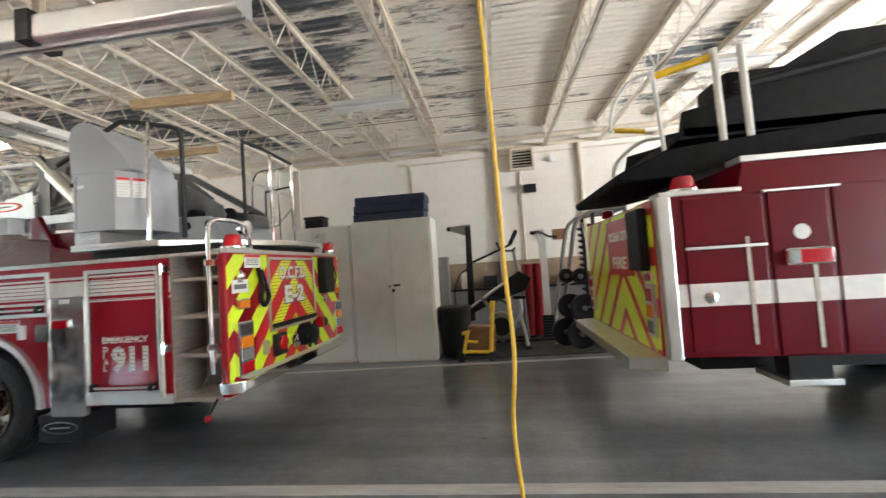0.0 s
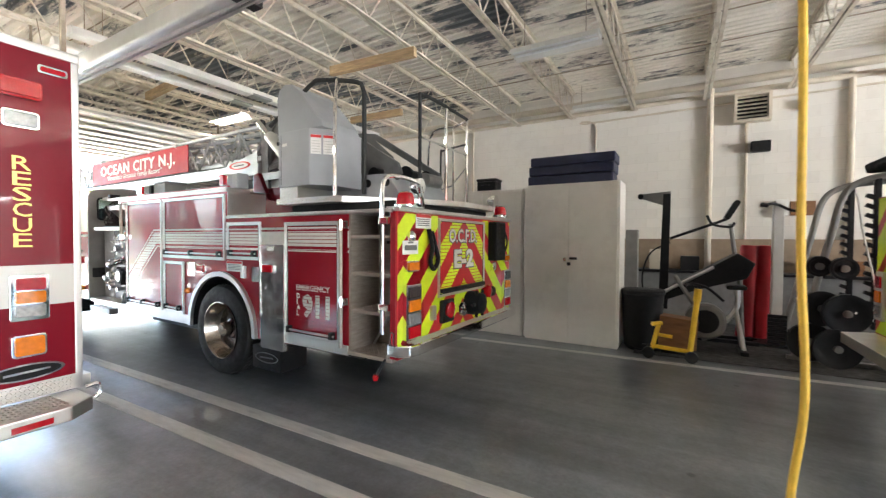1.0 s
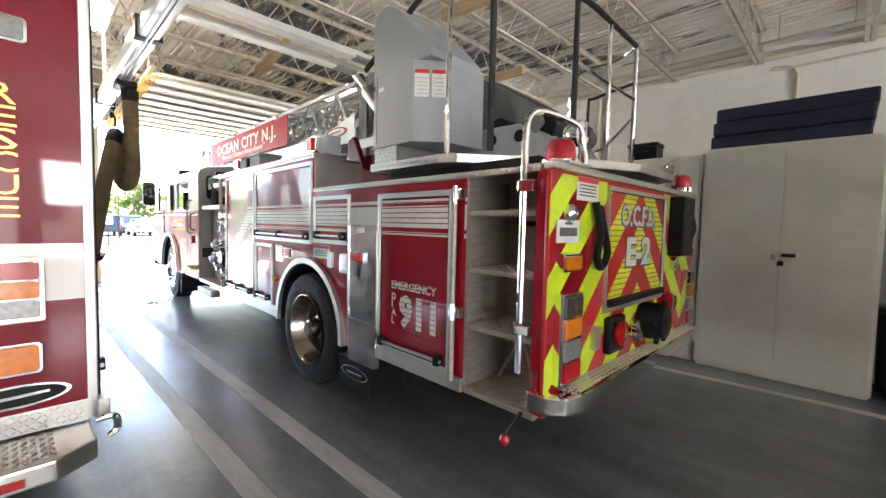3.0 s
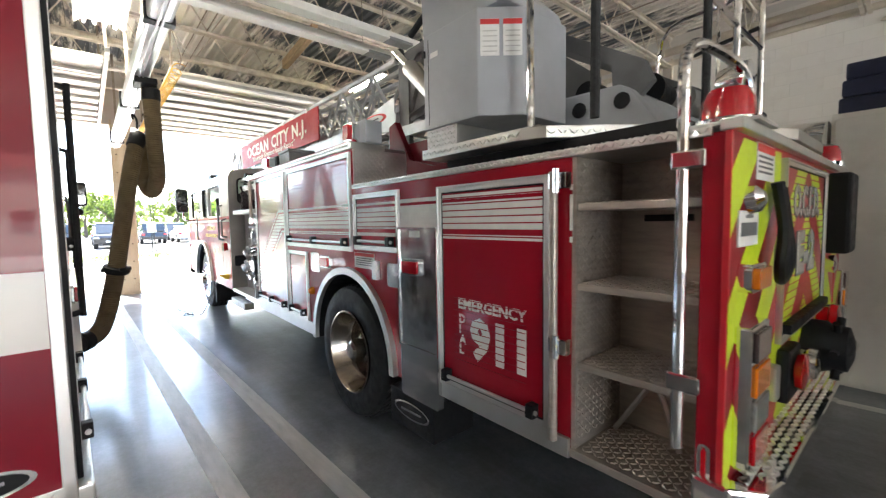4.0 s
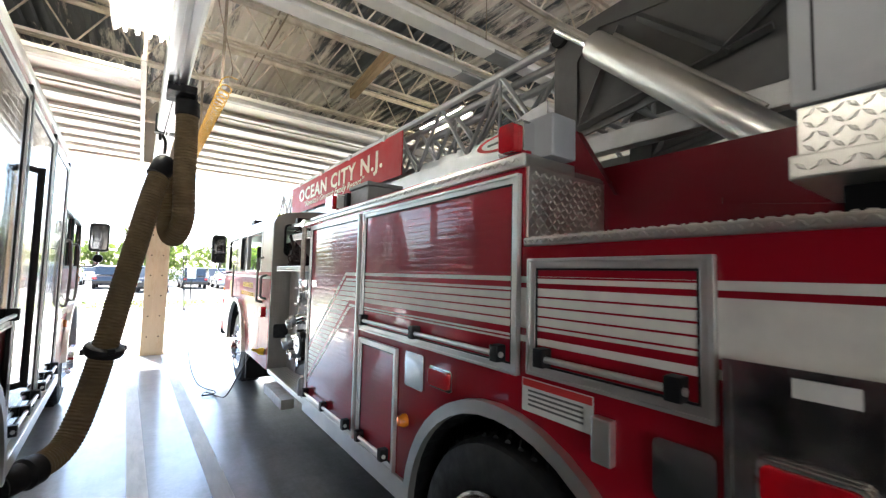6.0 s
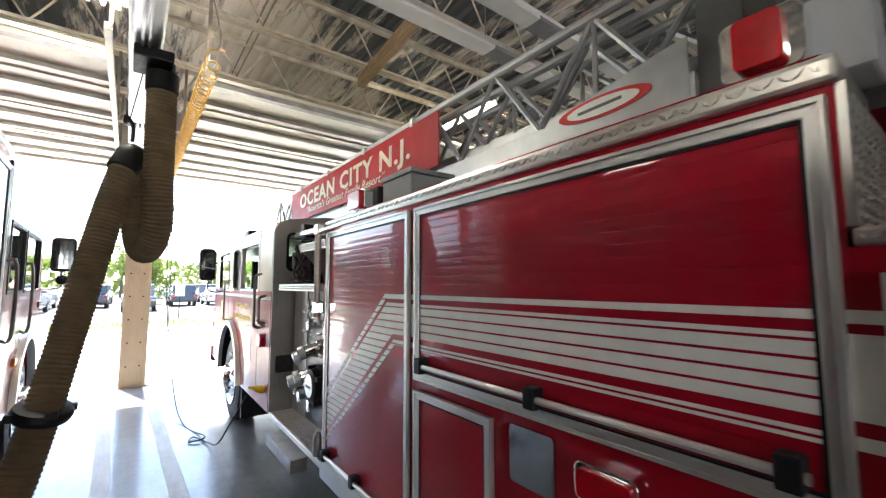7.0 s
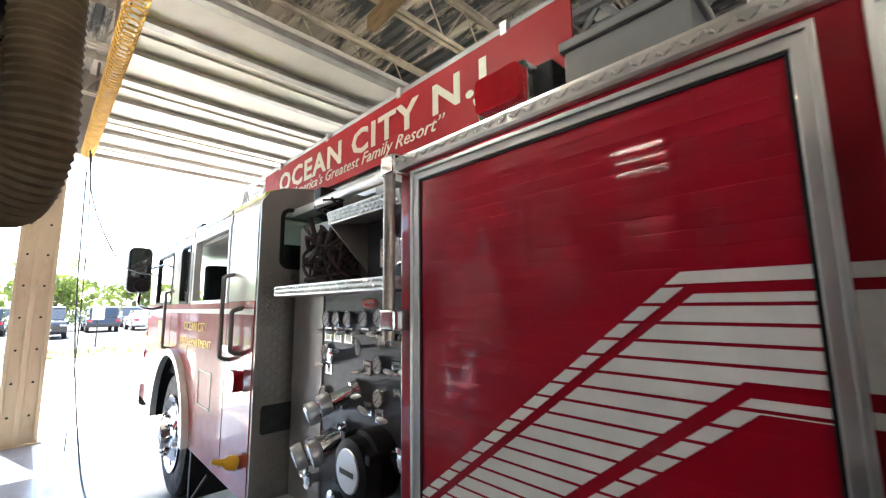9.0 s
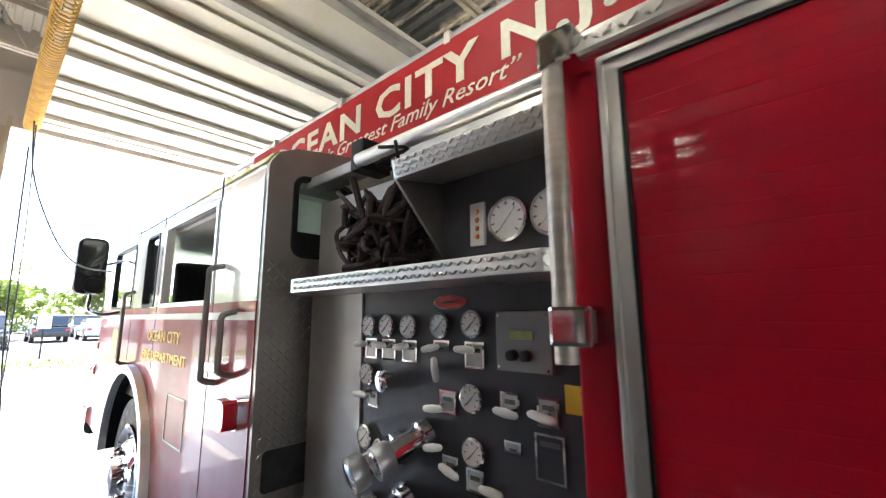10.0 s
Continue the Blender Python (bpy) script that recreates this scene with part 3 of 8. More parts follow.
def overhead_door(y0, y1):
    """Sectional door, open: flat under the roof."""
    ob = thing("overhead_door", "open cream sectional overhead door with steel ribs", "door", (-11.5, (y0 + y1) / 2, 3.74), group="overhead doors")
    n, x0, x1 = 8, -13.62, -9.28
    w = (x1 - x0) / n
    for i in range(n):
        a = x0 + i * w
        p = part("panel", bx(a + 0.004, a + w - 0.004, y0, y1, 3.755, 3.80), DOOR_PANEL, ob, bevel=0.004)
        part("rib", bx(a + w - 0.10, a + w - 0.012, y0, y1, 3.70, 3.753), DOOR_RIB, p, "galvanised stiffening rib", bevel=0.004)
        if i % 2 == 0:
            part("stiffener", bx(a + 0.23, a + 0.26, y0, y1, 3.735, 3.753), DOOR_PANEL, p)
    for y in (y0 - 0.03, y1 + 0.03):
        part("track", bx(x0, x1 + 0.6, y - 0.025, y + 0.025, 3.66, 3.72), DOOR_RIB, ob, bevel=0.004)
        for i in range(n):
            part("roller", cyl(B(), (x0 + i * w + 0.05, y - 0.03, 3.74), (x0 + i * w + 0.05, y + 0.03, 3.74), 0.024, 10), IRON, ob)
        for x in (-9.0, -11.2, -13.2):
            part("hanger", bx(x - 0.015, x + 0.015, y - 0.015, y + 0.015, 3.72, 4.88), JOIST_DARK, ob)
    part("spring_shaft", cyl(B(), (-13.45, y0, 3.98), (-13.45, y1, 3.98), 0.03, 10), IRON, ob)
    return ob


overhead_door(2.74, 6.92)
overhead_door(-2.14, 1.96)
overhead_door(-7.2, -3.0)

# roof deck: corrugations run across the joists
bm = B()
ys = []
y = SY
while y < NY + 0.2:
    ys += [(y, 4.92), (y + 0.06, 4.92), (y + 0.075, 4.97), (y + 0.135, 4.97)]
    y += 0.15
low = [[bm.verts.new((x, yy, z)) for yy, z in ys] for x in (WX - 0.3, EX + 0.3)]
for i in range(len(ys) - 1):
    bm.faces.new([low[0][i], low[1][i], low[1][i + 1], low[0][i + 1]])
up = [[bm.verts.new((x, yy, 5.1)) for yy in (SY, ys[-1][0])] for x in (WX - 0.3, EX + 0.3)]
bm.faces.new([up[0][0], up[0][1], up[1][1], up[1][0]])
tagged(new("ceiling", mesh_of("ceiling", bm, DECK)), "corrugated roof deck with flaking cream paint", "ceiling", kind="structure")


def bar_joist(x):
    ob = thing("roof_joist", "cream-painted open-web steel bar joist under the deck", "joist", (x, 3, 4.35), group="roof joists", kind="structure")
    bm = B()
    for s in (-1, 1):
        box(bm, x + s * 0.012, x + s * 0.060, SY + 0.1, NY - 0.02, 4.350, 4.357)
        box(bm, x + s * 0.012, x + s * 0.019, SY + 0.1, NY - 0.02, 4.357, 4.405)
    part("bottom_chord", bm, JOIST, ob)
    bm = B()
    for s in (-1, 1):
        box(bm, x + s * 0.012, x + s * 0.065, SY, NY, 4.908, 4.916)
        box(bm, x + s * 0.012, x + s * 0.020, SY, NY, 4.855, 4.908)
    part("top_chord", bm, JOIST, ob)
    bm = B()
    y, k = SY + 0.2, 0
    while y < NY - 0.45:
        tube(bm, [(x, y, 4.37), (x, y + 0.33, 4.89)], 0.011, 6)
        tube(bm, [(x, y + 0.33, 4.89), (x, y + 0.66, 4.37)], 0.011, 6)
        y += 0.66
    part("web", bm, JOIST, ob)
    return ob


JX = [0.05 - 1.31 * k for k in range(-9, 11)]
first = bar_joist(JX[9])
for i, x in enumerate(JX):
    if i != 9:
        o = copy_thing(first, pose(x, 3, 4.35))
        ORIGIN[o.name] = Vector((x, 3, 4.35))

# bridging rods and timber blocks between the joists
for y in (-1.2, 3.2, 7.6):
    bm = B()
    cyl(bm, (WX + 0.2, y, 4.40), (EX - 0.2, y, 4.40), 0.010, 6)
    cyl(bm, (WX + 0.2, y + 0.1, 4.88), (EX - 0.2, y + 0.1, 4.88), 0.010, 6)
    tagged(new("bridging_rod", mesh_of("bridging_rod", bm, JOIST_DARK)), "thin cream bridging rods across the joists", "brace", group="bridging", kind="structure")


def timber(x0, y0, x1, y1, z):
    d = Vector((x1 - x0, y1 - y0, 0))
    bm = bx(-d.length / 2, d.length / 2, -0.045, 0.045, -0.07, 0.07)
    ob = solo("timber_block", bm, WOOD, "raw timber block wedged across the roof joists", "timber", "timber blocks", bevel=0.006)
    ob.matrix_world = pose((x0 + x1) / 2, (y0 + y1) / 2, z, 0, 0, math.degrees(math.atan2(d.y, d.x)))
    return ob


timber(-3.75, 5.45, -5.35, 5.35, 4.27)
timber(-9.35, 4.45, -7.75, 4.30, 4.27)
timber(-3.80, 2.90, -5.25, 2.80, 4.27)
timber(-11.0, 3.1, -12.2, 3.0, 4.27)
timber(-7.0, 7.6, -5.6, 7.65, 4.27)


def strip_lamp(x, y, z, length, lit, along='x', tubes=4, w=0.5):
    ob = thing("strip_lamp", "lit fluorescent tray lamp with bare tubes hung under the joists" if lit else "unlit white fluorescent tray lamp hung under the joists",
               "ceiling lamp", (x, y, z), 0 if along == 'x' else 90, "strip lamps")
    bm = B()
    prism(bm, [(y - w / 2, z - 0.02), (y - w / 2 - 0.02, z - 0.03), (y - w / 2 + 0.06, z + 0.07), (y + w / 2 - 0.06, z + 0.07), (y + w / 2 + 0.02, z - 0.03), (y + w / 2, z - 0.02), (y + w / 2 - 0.07, z + 0.055), (y - w / 2 + 0.07, z + 0.055)], 'x', x - length / 2, x + length / 2)
    part("tray", bm, LAMP_WHITE, ob)
    for i in range(tubes):
        yy = y + (i - (tubes - 1) / 2) * w / (tubes + 0.6)
        t = part("tube", cyl(B(), (x - length / 2 + 0.03, yy, z + 0.012), (x + length / 2 - 0.03, yy, z + 0.012), 0.017, 10), LAMP_ON if lit else LAMP_TUBE, ob, smooth=True)
        for s in (-1, 1):
            xx = x + s * (length / 2 - 0.015)
            part("socket", bx(xx - 0.014, xx + 0.014, yy - 0.015, yy + 0.015, z - 0.015, z + 0.05), LAMP_WHITE, t)
    for s in (-1, 1):
        part("hanger", cyl(B(), (x + s * length * 0.35, y, z + 0.07), (x + s * length * 0.35, y, 4.9), 0.006, 6), JOIST_DARK, ob)
    return ob


strip_lamp(-1.92, 6.2, 4.22, 1.22, False, tubes=2, w=0.32)
strip_lamp(-1.85, 9.75, 4.42, 1.22, False, tubes=1, w=0.14)
strip_lamp(-8.8, 1.96, 4.22, 1.15, True, w=0.5)
strip_lamp(-9.2, 6.0, 4.2, 1.2, True, tubes=2, w=0.3)
# Added lit lamp, out of view over the rescue bay, for extra light.
strip_lamp(-4.8, -1.2, 4.2, 1.2, True, w=0.4)
strip_lamp(3.6, 6.2, 4.22, 1.2, False, tubes=2, w=0.32)


def tube_heater(x):
    ob = thing("roof_channel", "long white ceiling channel hung crosswise under the joists", "ceiling channel", (x, 4.6, 4.12), group="ceiling channels")
    bm = B()
    prism(bm, [(x - 0.09, 4.08), (x + 0.09, 4.08), (x + 0.09, 4.11), (x + 0.05, 4.20), (x - 0.05, 4.20), (x - 0.09, 4.11)], 'y', 2.55, 8.6)
    part("channel", bm, LAMP_WHITE, ob, bevel=0.004)
    part("joint_cover", bx(x - 0.094, x + 0.094, 5.05, 5.45, 4.076, 4.114), WALL_GREY, ob, "grey joint cover", bevel=0.002)
    for y in (2.9, 5.0, 7.9):
        part("hanger", cyl(B(), (x, y, 4.2), (x, y, 4.9), 0.006, 6), JOIST_DARK, ob)
    return ob


tube_heater(-7.05)
tube_heater(-7.62)

# pipes, conduit, ventilator, speaker on the north wall
def wall_pipe(pts, r, label, n=6, m=PIPE):
    return solo("wall_pipe", tube(B(), smooth_path(pts, n) if n else pts, r, 10), m, label, "pipe", "wall pipes", smooth=True)


wall_pipe([(-13, NY - 0.06, 4.42), (10, NY - 0.06, 4.42)], 0.05, "long cream pipe along the wall head", 0)
wall_pipe([(-13, NY - 0.10, 4.62), (10, NY - 0.10, 4.62)], 0.07, "thick cream pipe along the wall head", 0)
wall_pipe([(0.12, NY - 0.07, -0.06), (0.12, NY - 0.07, 4.6)], 0.06, "cream downpipe on the block wall", 0)
wall_pipe([(0.72, NY - 0.03, 0.6), (0.72, NY - 0.03, 3.85)], 0.025, "thin cream conduit under the ventilator", 0)
wall_pipe([(-2.05, NY - 0.03, 2.0), (-2.05, NY - 0.03, 4.05), (-1.95, NY - 0.03, 4.2), (4.0, NY - 0.03, 4.24)], 0.02, "thin cream conduit bent along the wall")
wall_pipe([(-5.35, NY - 0.05, 1.0), (-5.35, NY - 0.05, 4.5)], 0.035, "cream conduit on the block wall", 0)
wall_pipe([(-5.15, NY - 0.05, 1.0), (-5.15, NY - 0.05, 4.5)], 0.025, "cream conduit on the block wall", 0)
wall_pipe([(2.2, NY - 0.05, 0.4), (2.2, NY - 0.05, 4.5)], 0.05, "cream downpipe on the block wall", 0)

v = thing("wall_ventilator", "cream louvred ventilator high on the block wall", "ventilator", (0.8, NY, 4.05))
part("frame", frame4(B(), 0.5, 1.08, 3.80, 4.34, 0.05, 'y', NY - 0.2, NY - 0.002), PIPE, v, bevel=0.004)
part("backing", bx(0.55, 1.03, NY - 0.03, NY - 0.004, 3.85, 4.29), BLACK, v)
for i in range(6):
    z = 3.88 + i * 0.072
    part("slat", prism(B(), [(NY - 0.19, z), (NY - 0.10, z + 0.045), (NY - 0.10, z + 0.053), (NY - 0.19, z + 0.008)], 'x', 0.555, 1.025), PIPE, v)
s = thing("wall_speaker", "small black loudspeaker on the block wall", "speaker", (0.95, NY, 3.3))
part("cabinet", bx(0.78, 1.08, NY - 0.18, NY - 0.01, 3.22, 3.42), BLACK, s, bevel=0.015)
part("grille", bx(0.80, 1.06, NY - 0.19, NY - 0.178, 3.24, 3.40), IRON, s)
w = thing("wall_box", "white metal box on the block wall", "junction box", (1.55, NY, 3.9))
part("body", bx(1.48, 1.60, NY - 0.1, NY - 0.002, 3.95, 4.12), LABEL, w, bevel=0.008)
part("cover", bx(1.485, 1.595, NY - 0.112, NY - 0.1, 3.955, 4.115), LABEL, w)
w = thing("wall_box", "putty metal box on the block wall beside a brown panel", "junction box", (1.35, NY, 2.1))
part("body", bx(1.18, 1.36, NY - 0.12, NY - 0.002, 2.0, 2.3), LABEL, w, bevel=0.008)
part("cover", bx(1.40, 1.75, NY - 0.09, NY - 0.002, 2.0, 2.26), BOXWOOD, w)

# exhaust extraction: rail, trolley hose, drop to the tail pipe
rail = thing("exhaust_rail", "extruded aluminium exhaust rail hung along the bay", "exhaust rail", (-7.0, 2.23, 3.2))
bm = B()
prism(bm, rounded(2.14, 2.32, 3.18, 3.36, 0.03, 3), 'x', -13.3, -1.5)
part("duct", bm, RAIL_ALU, rail)
part("slot_lip", bx(-13.3, -1.5, 2.205, 2.22, 3.155, 3.182), RAIL_ALU, rail)
part("slot_lip", bx(-13.3, -1.5, 2.24, 2.255, 3.155, 3.182), RAIL_ALU, rail)
for x in (-12.6, -9.4, -6.2, -3.0):
    part("hanger", bx(x - 0.03, x + 0.03, 2.21, 2.25, 3.36, 4.9), JOIST_DARK, rail)
    part("clamp", bx(x - 0.05, x + 0.05, 2.12, 2.34, 3.17, 3.38), IRON, rail)
part("trolley", bx(-8.05, -7.75, 2.17, 2.38, 3.10, 3.17), BLACK, rail, bevel=0.01)

hose = thing("exhaust_hose", "ribbed ochre exhaust hose looped from the rail to a truck", "hose", (-8.0, 2.1, 0.4))


def ribbed(pts, r, n):
    path = smooth_path(pts, n)
    fine = []
    for a, b in zip(path, path[1:]):
        k = max(2, int((b - a).length / 0.011))
        fine += [a.lerp(b, i / k) for i in range(k)]
    rad = [r * (1.0 + (0.055 if i % 2 else -0.03)) for i in range(len(fine))]
    return tube(B(), fine, r, 16, True, rad)


part("upper_hose", ribbed([(-7.95, 2.33, 3.05), (-7.95, 2.34, 2.4), (-7.99, 2.35, 2.08), (-8.10, 2.30, 1.92), (-8.22, 2.25, 2.03), (-8.2, 2.22, 2.35), (-8.14, 2.21, 2.52)], 0.085, 10), RUBBER_HOSE, hose, smooth=True)
part("lower_hose", ribbed([(-8.06, 2.19, 2.52), (-7.99, 2.11, 2.2), (-7.88, 1.98, 1.5), (-7.76, 1.89, 1.0), (-7.69, 1.80, 0.60), (-7.60, 1.72, 0.40), (-7.47, 1.61, 0.345)], 0.082, 10), RUBBER_HOSE, hose, smooth=True)
part("saddle", tube(B(), smooth_path([(-8.17, 2.195, 2.42), (-8.145, 2.19, 2.51), (-8.10, 2.19, 2.54), (-8.055, 2.185, 2.51), (-8.02, 2.15, 2.42)], 5), 0.088, 14), BLACK, hose, "black rubber saddle", smooth=True)
part("hook", tube(B(), smooth_path([(-8.10, 2.19, 2.64), (-8.10, 2.19, 2.75), (-8.06, 2.15, 2.80), (-8.04, 2.15, 2.74)], 5), 0.012, 8), IRON, hose)
part("balancer_cable", cyl(B(), (-8.08, 2.17, 2.78), (-8.08, 2.23, 3.16), 0.004, 6), IRON, hose)
part("cuff", lathe(B(), [(0, 0.08), (0.02, 0.095), (0.14, 0.095), (0.15, 0.07), (0.22, 0.07)], (-7.95, 2.33, 2.95), (0, 0, 1), 20), BLACK, hose, "black rubber cuff", smooth=True)
part("ring", lathe(B(), [(-0.04, 0.085), (-0.03, 0.12), (0.0, 0.13), (0.03, 0.12), (0.04, 0.085)], (-7.77, 1.895, 1.02), (0.25, 0.2, 1), 20), BLACK, hose, "black rubber ring", smooth=True)
for k in range(4):
    a = k * math.pi / 2 + 0.4
    part("lug", bx(-7.77 + 0.12 * math.cos(a) - 0.025, -7.77 + 0.12 * math.cos(a) + 0.025, 1.895 + 0.12 * math.sin(a) - 0.025, 1.895 + 0.12 * math.sin(a) + 0.025, 1.0, 1.04), BLACK, hose, bevel=0.006)
part("nozzle", lathe(B(), [(0, 0.075), (0.02, 0.095), (0.1, 0.1), (0.12, 0.085), (0.24, 0.085), (0.26, 0.1)], (-7.50, 1.635, 0.345), (0.75, -0.65, -0.06), 20), BLACK, hose, "black rubber nozzle", smooth=True)

# yellow door spring along the track
sp = thing("door_spring", "stretched ochre coil spring beside the overhead door track", "spring", (-10.3, 2.66, 3.4))
a, b = Vector((-8.2, 2.68, 3.52)), Vector((-12.9, 2.68, 3.52))
pts = []
turns = 80
for i in range(turns * 10 + 1):
    t = i / (turns * 10)
    u = t ** 0.62
    r = 0.062
    ang = 2 * math.pi * turns * t
    pts.append(a.lerp(b, u) + Vector((0, r * math.cos(ang), r * math.sin(ang))))
part("coil", tube(B(), pts, 0.0075, 5), SPRING_Y, sp, smooth=True)
part("hook", tube(B(), smooth_path([(-8.2, 2.68, 3.52), (-8.0, 2.66, 3.57), (-7.7, 2.5, 3.9), (-7.6, 2.4, 4.36)], 5), 0.006, 6), JOIST_DARK, sp)
solo("door_pull_rope", tube(B(), smooth_path([(-12.7, 2.7, 3.6), (-12.7, 2.75, 2.4), (-12.68, 2.76, 1.2), (-12.7, 2.75, 0.02)], 6), 0.006, 6), IRON, "thin dark pull rope hanging by the doorway", "rope")
solo("power_drop", tube(B(), smooth_path([(-12.6, 2.68, 3.55), (-12.3, 2.72, 2.9), (-11.9, 2.85, 2.35), (-11.5, 3.0, 2.0), (-11.1, 3.2, 1.9)], 8), 0.007, 6), IRON, "thin dark cable hanging to a truck", "cable")

# yellow air hose hanging from the roof
solo("air_hose", tube(B(), smooth_path([(-0.03, 2.26, 4.36), (-0.03, 2.24, 3.3), (0.0, 2.22, 2.2), (0.01, 2.23, 1.5), (0.03, 2.23, 1.0), (0.0, 2.24, 0.6), (0.02, 2.22, 0.25), (0.05, 2.20, -0.05)], 10), 0.0125, 10),
     CORD_Y, "yellow air hose hanging from the roof joists", "hose", smooth=True)


# ---------------------------------------------------------------- vehicle kit
def slat_door(parent, u0, u1, z0, z1, side, axis='y', name="roller_door", pitch=0.035, fw=0.035, skin=RED_SLAT, out=-1, bar=True):
    """A roller shutter: aluminium surround, one piece a slat, lift bar on brackets."""
    f = lambda d: side + out * d
    lo, hi = sorted((f(0.0), f(0.018)))
    door = part(name, frame4(B(), u0, u1, z0, z1, fw, axis, lo, hi), ALU, parent, "aluminium-framed roller shutter", bevel=0.003)
    lo, hi = sorted((f(0.018), f(0.025)))
    part("frame_lip", frame4(B(), u0, u1, z0, z1, fw * 0.34, axis, lo, hi), ALU, door, bevel=0.002)
    lo, hi = sorted((f(0.0106), f(0.0150)))
    part("seal", frame4(B(), u0 + fw, u1 - fw, z0 + fw, z1 - fw, 0.007, axis, lo, hi), BLACK, door, "black rubber seal")
    n = int(round((z1 - z0 - 2 * fw) / pitch))
    h = (z1 - z0 - 2 * fw) / n
    o = origin_of(parent)
    a, b = f(0.0098), f(0.010)
    prof = [(f(0.0), 0.0), (a, 0.0), (b, 0.0018), (f(0.0102), h * 0.5), (b, h - 0.0018), (a, h), (f(0.0), h)]
    bm = B()
    prof3 = [(p, z) for p, z in prof]
    if axis == 'y':
        prism(bm, prof3, 'x', u0 + fw, u1 - fw)
    else:
        lo_ = [bm.verts.new((p, u0 + fw, z)) for p, z in prof3]
        hi_ = [bm.verts.new((p, u1 - fw, z)) for p, z in prof3]
        bm.faces.new(lo_)
        bm.faces.new(hi_[::-1])
        for i in range(len(prof3)):
            j = (i + 1) % len(prof3)
            bm.faces.new([lo_[i], lo_[j], hi_[j], hi_[i]])
    bmesh.ops.translate(bm, verts=bm.verts, vec=(-o.x, -o.y, -o.z))
    me = mesh_of("slat", bm, skin)
    for i in range(n):
        s = new("slat", me)
        s.parent = door
        s.location = (0, 0, z0 + fw + i * h)
    if bar:
        zb = z0 + fw + 0.035
        if axis == 'y':
            part("lift_bar", cyl(B(), (u0 + fw + 0.02, f(0.045), zb), (u1 - fw - 0.02, f(0.045), zb), 0.011, 10), ALU, door, "aluminium lift bar", smooth=True)
            for uu in (u0 + fw + 0.05, (u0 + u1) / 2, u1 - fw - 0.05):
                if u1 - u0 > 0.9 or abs(uu - (u0 + u1) / 2) > 0.01:
                    y0_, y1_ = sorted((f(0.012), f(0.062)))
                    part("bar_bracket", bx(uu - 0.022, uu + 0.022, y0_, y1_, zb - 0.03, zb + 0.035), BLACK, door, "black lift bar bracket", bevel=0.006)
        else:
            x0_, x1_ = sorted((f(0.012), f(0.05)))
            part("lift_bar", bx(x0_, x1_, u0 + fw + 0.01, u1 - fw - 0.01, zb - 0.02, zb + 0.02), BLACK, door, "black lift bar", bevel=0.005)
    return door, z0 + fw, h, n


def decal(parent, polys, side, axis, material, name, out=-1, rows=None, off=0.0109, label=""):
    """Flat tape on a face, one piece a stripe; rows=(start, height, count) parts it at the slat joints."""
    lo, hi = sorted((side + out * off, side + out * (off + 0.0012)))
    made = None
    for poly in polys:
        bm = B()
        if rows and len(poly) > 2:
            z, h, n = rows
            for i in range(n):
                q = clip(clip(poly, 0, -1, -(z + i * h + 0.0035)), 0, 1, z + (i + 1) * h - 0.003)
                if len(q) > 2 and name in ("reflective_band", "chevron_tape"):
                    made = part("reflective_strip" if name == "reflective_band" else "chevron_strip", prism(B(), q, axis, lo, hi), material, parent, label)
                elif len(q) > 2:
                    prism(bm, q, axis, lo, hi)
        elif len(poly) > 2:
            prism(bm, poly, axis, lo, hi)
        if bm.verts:
            made = part(name, bm, material, parent, label)
        else:
            bm.free()
    return made


def chevrons(u0, u1, v0, v1, uc, pitch=0.42, w=0.21, phase=0.0):
    """Lime stripes that climb to the middle line uc."""
    out = []
    for s in (1, -1):
        a, b = (u0, min(u1, uc)) if s == 1 else (max(u0, uc), u1)
        if b <= a:
            continue
        for k in range(-14, 15):
            c = k * pitch + phase
            # v - s*(u-uc) between c and c+w
            big = [(a, c + s * (a - uc)), (b, c + s * (b - uc)), (b, c + w + s * (b - uc)), (a, c + w + s * (a - uc))]
            q = clip_rect(big, a, b, v0, v1)
            if q:
                out.append(q)
    return out


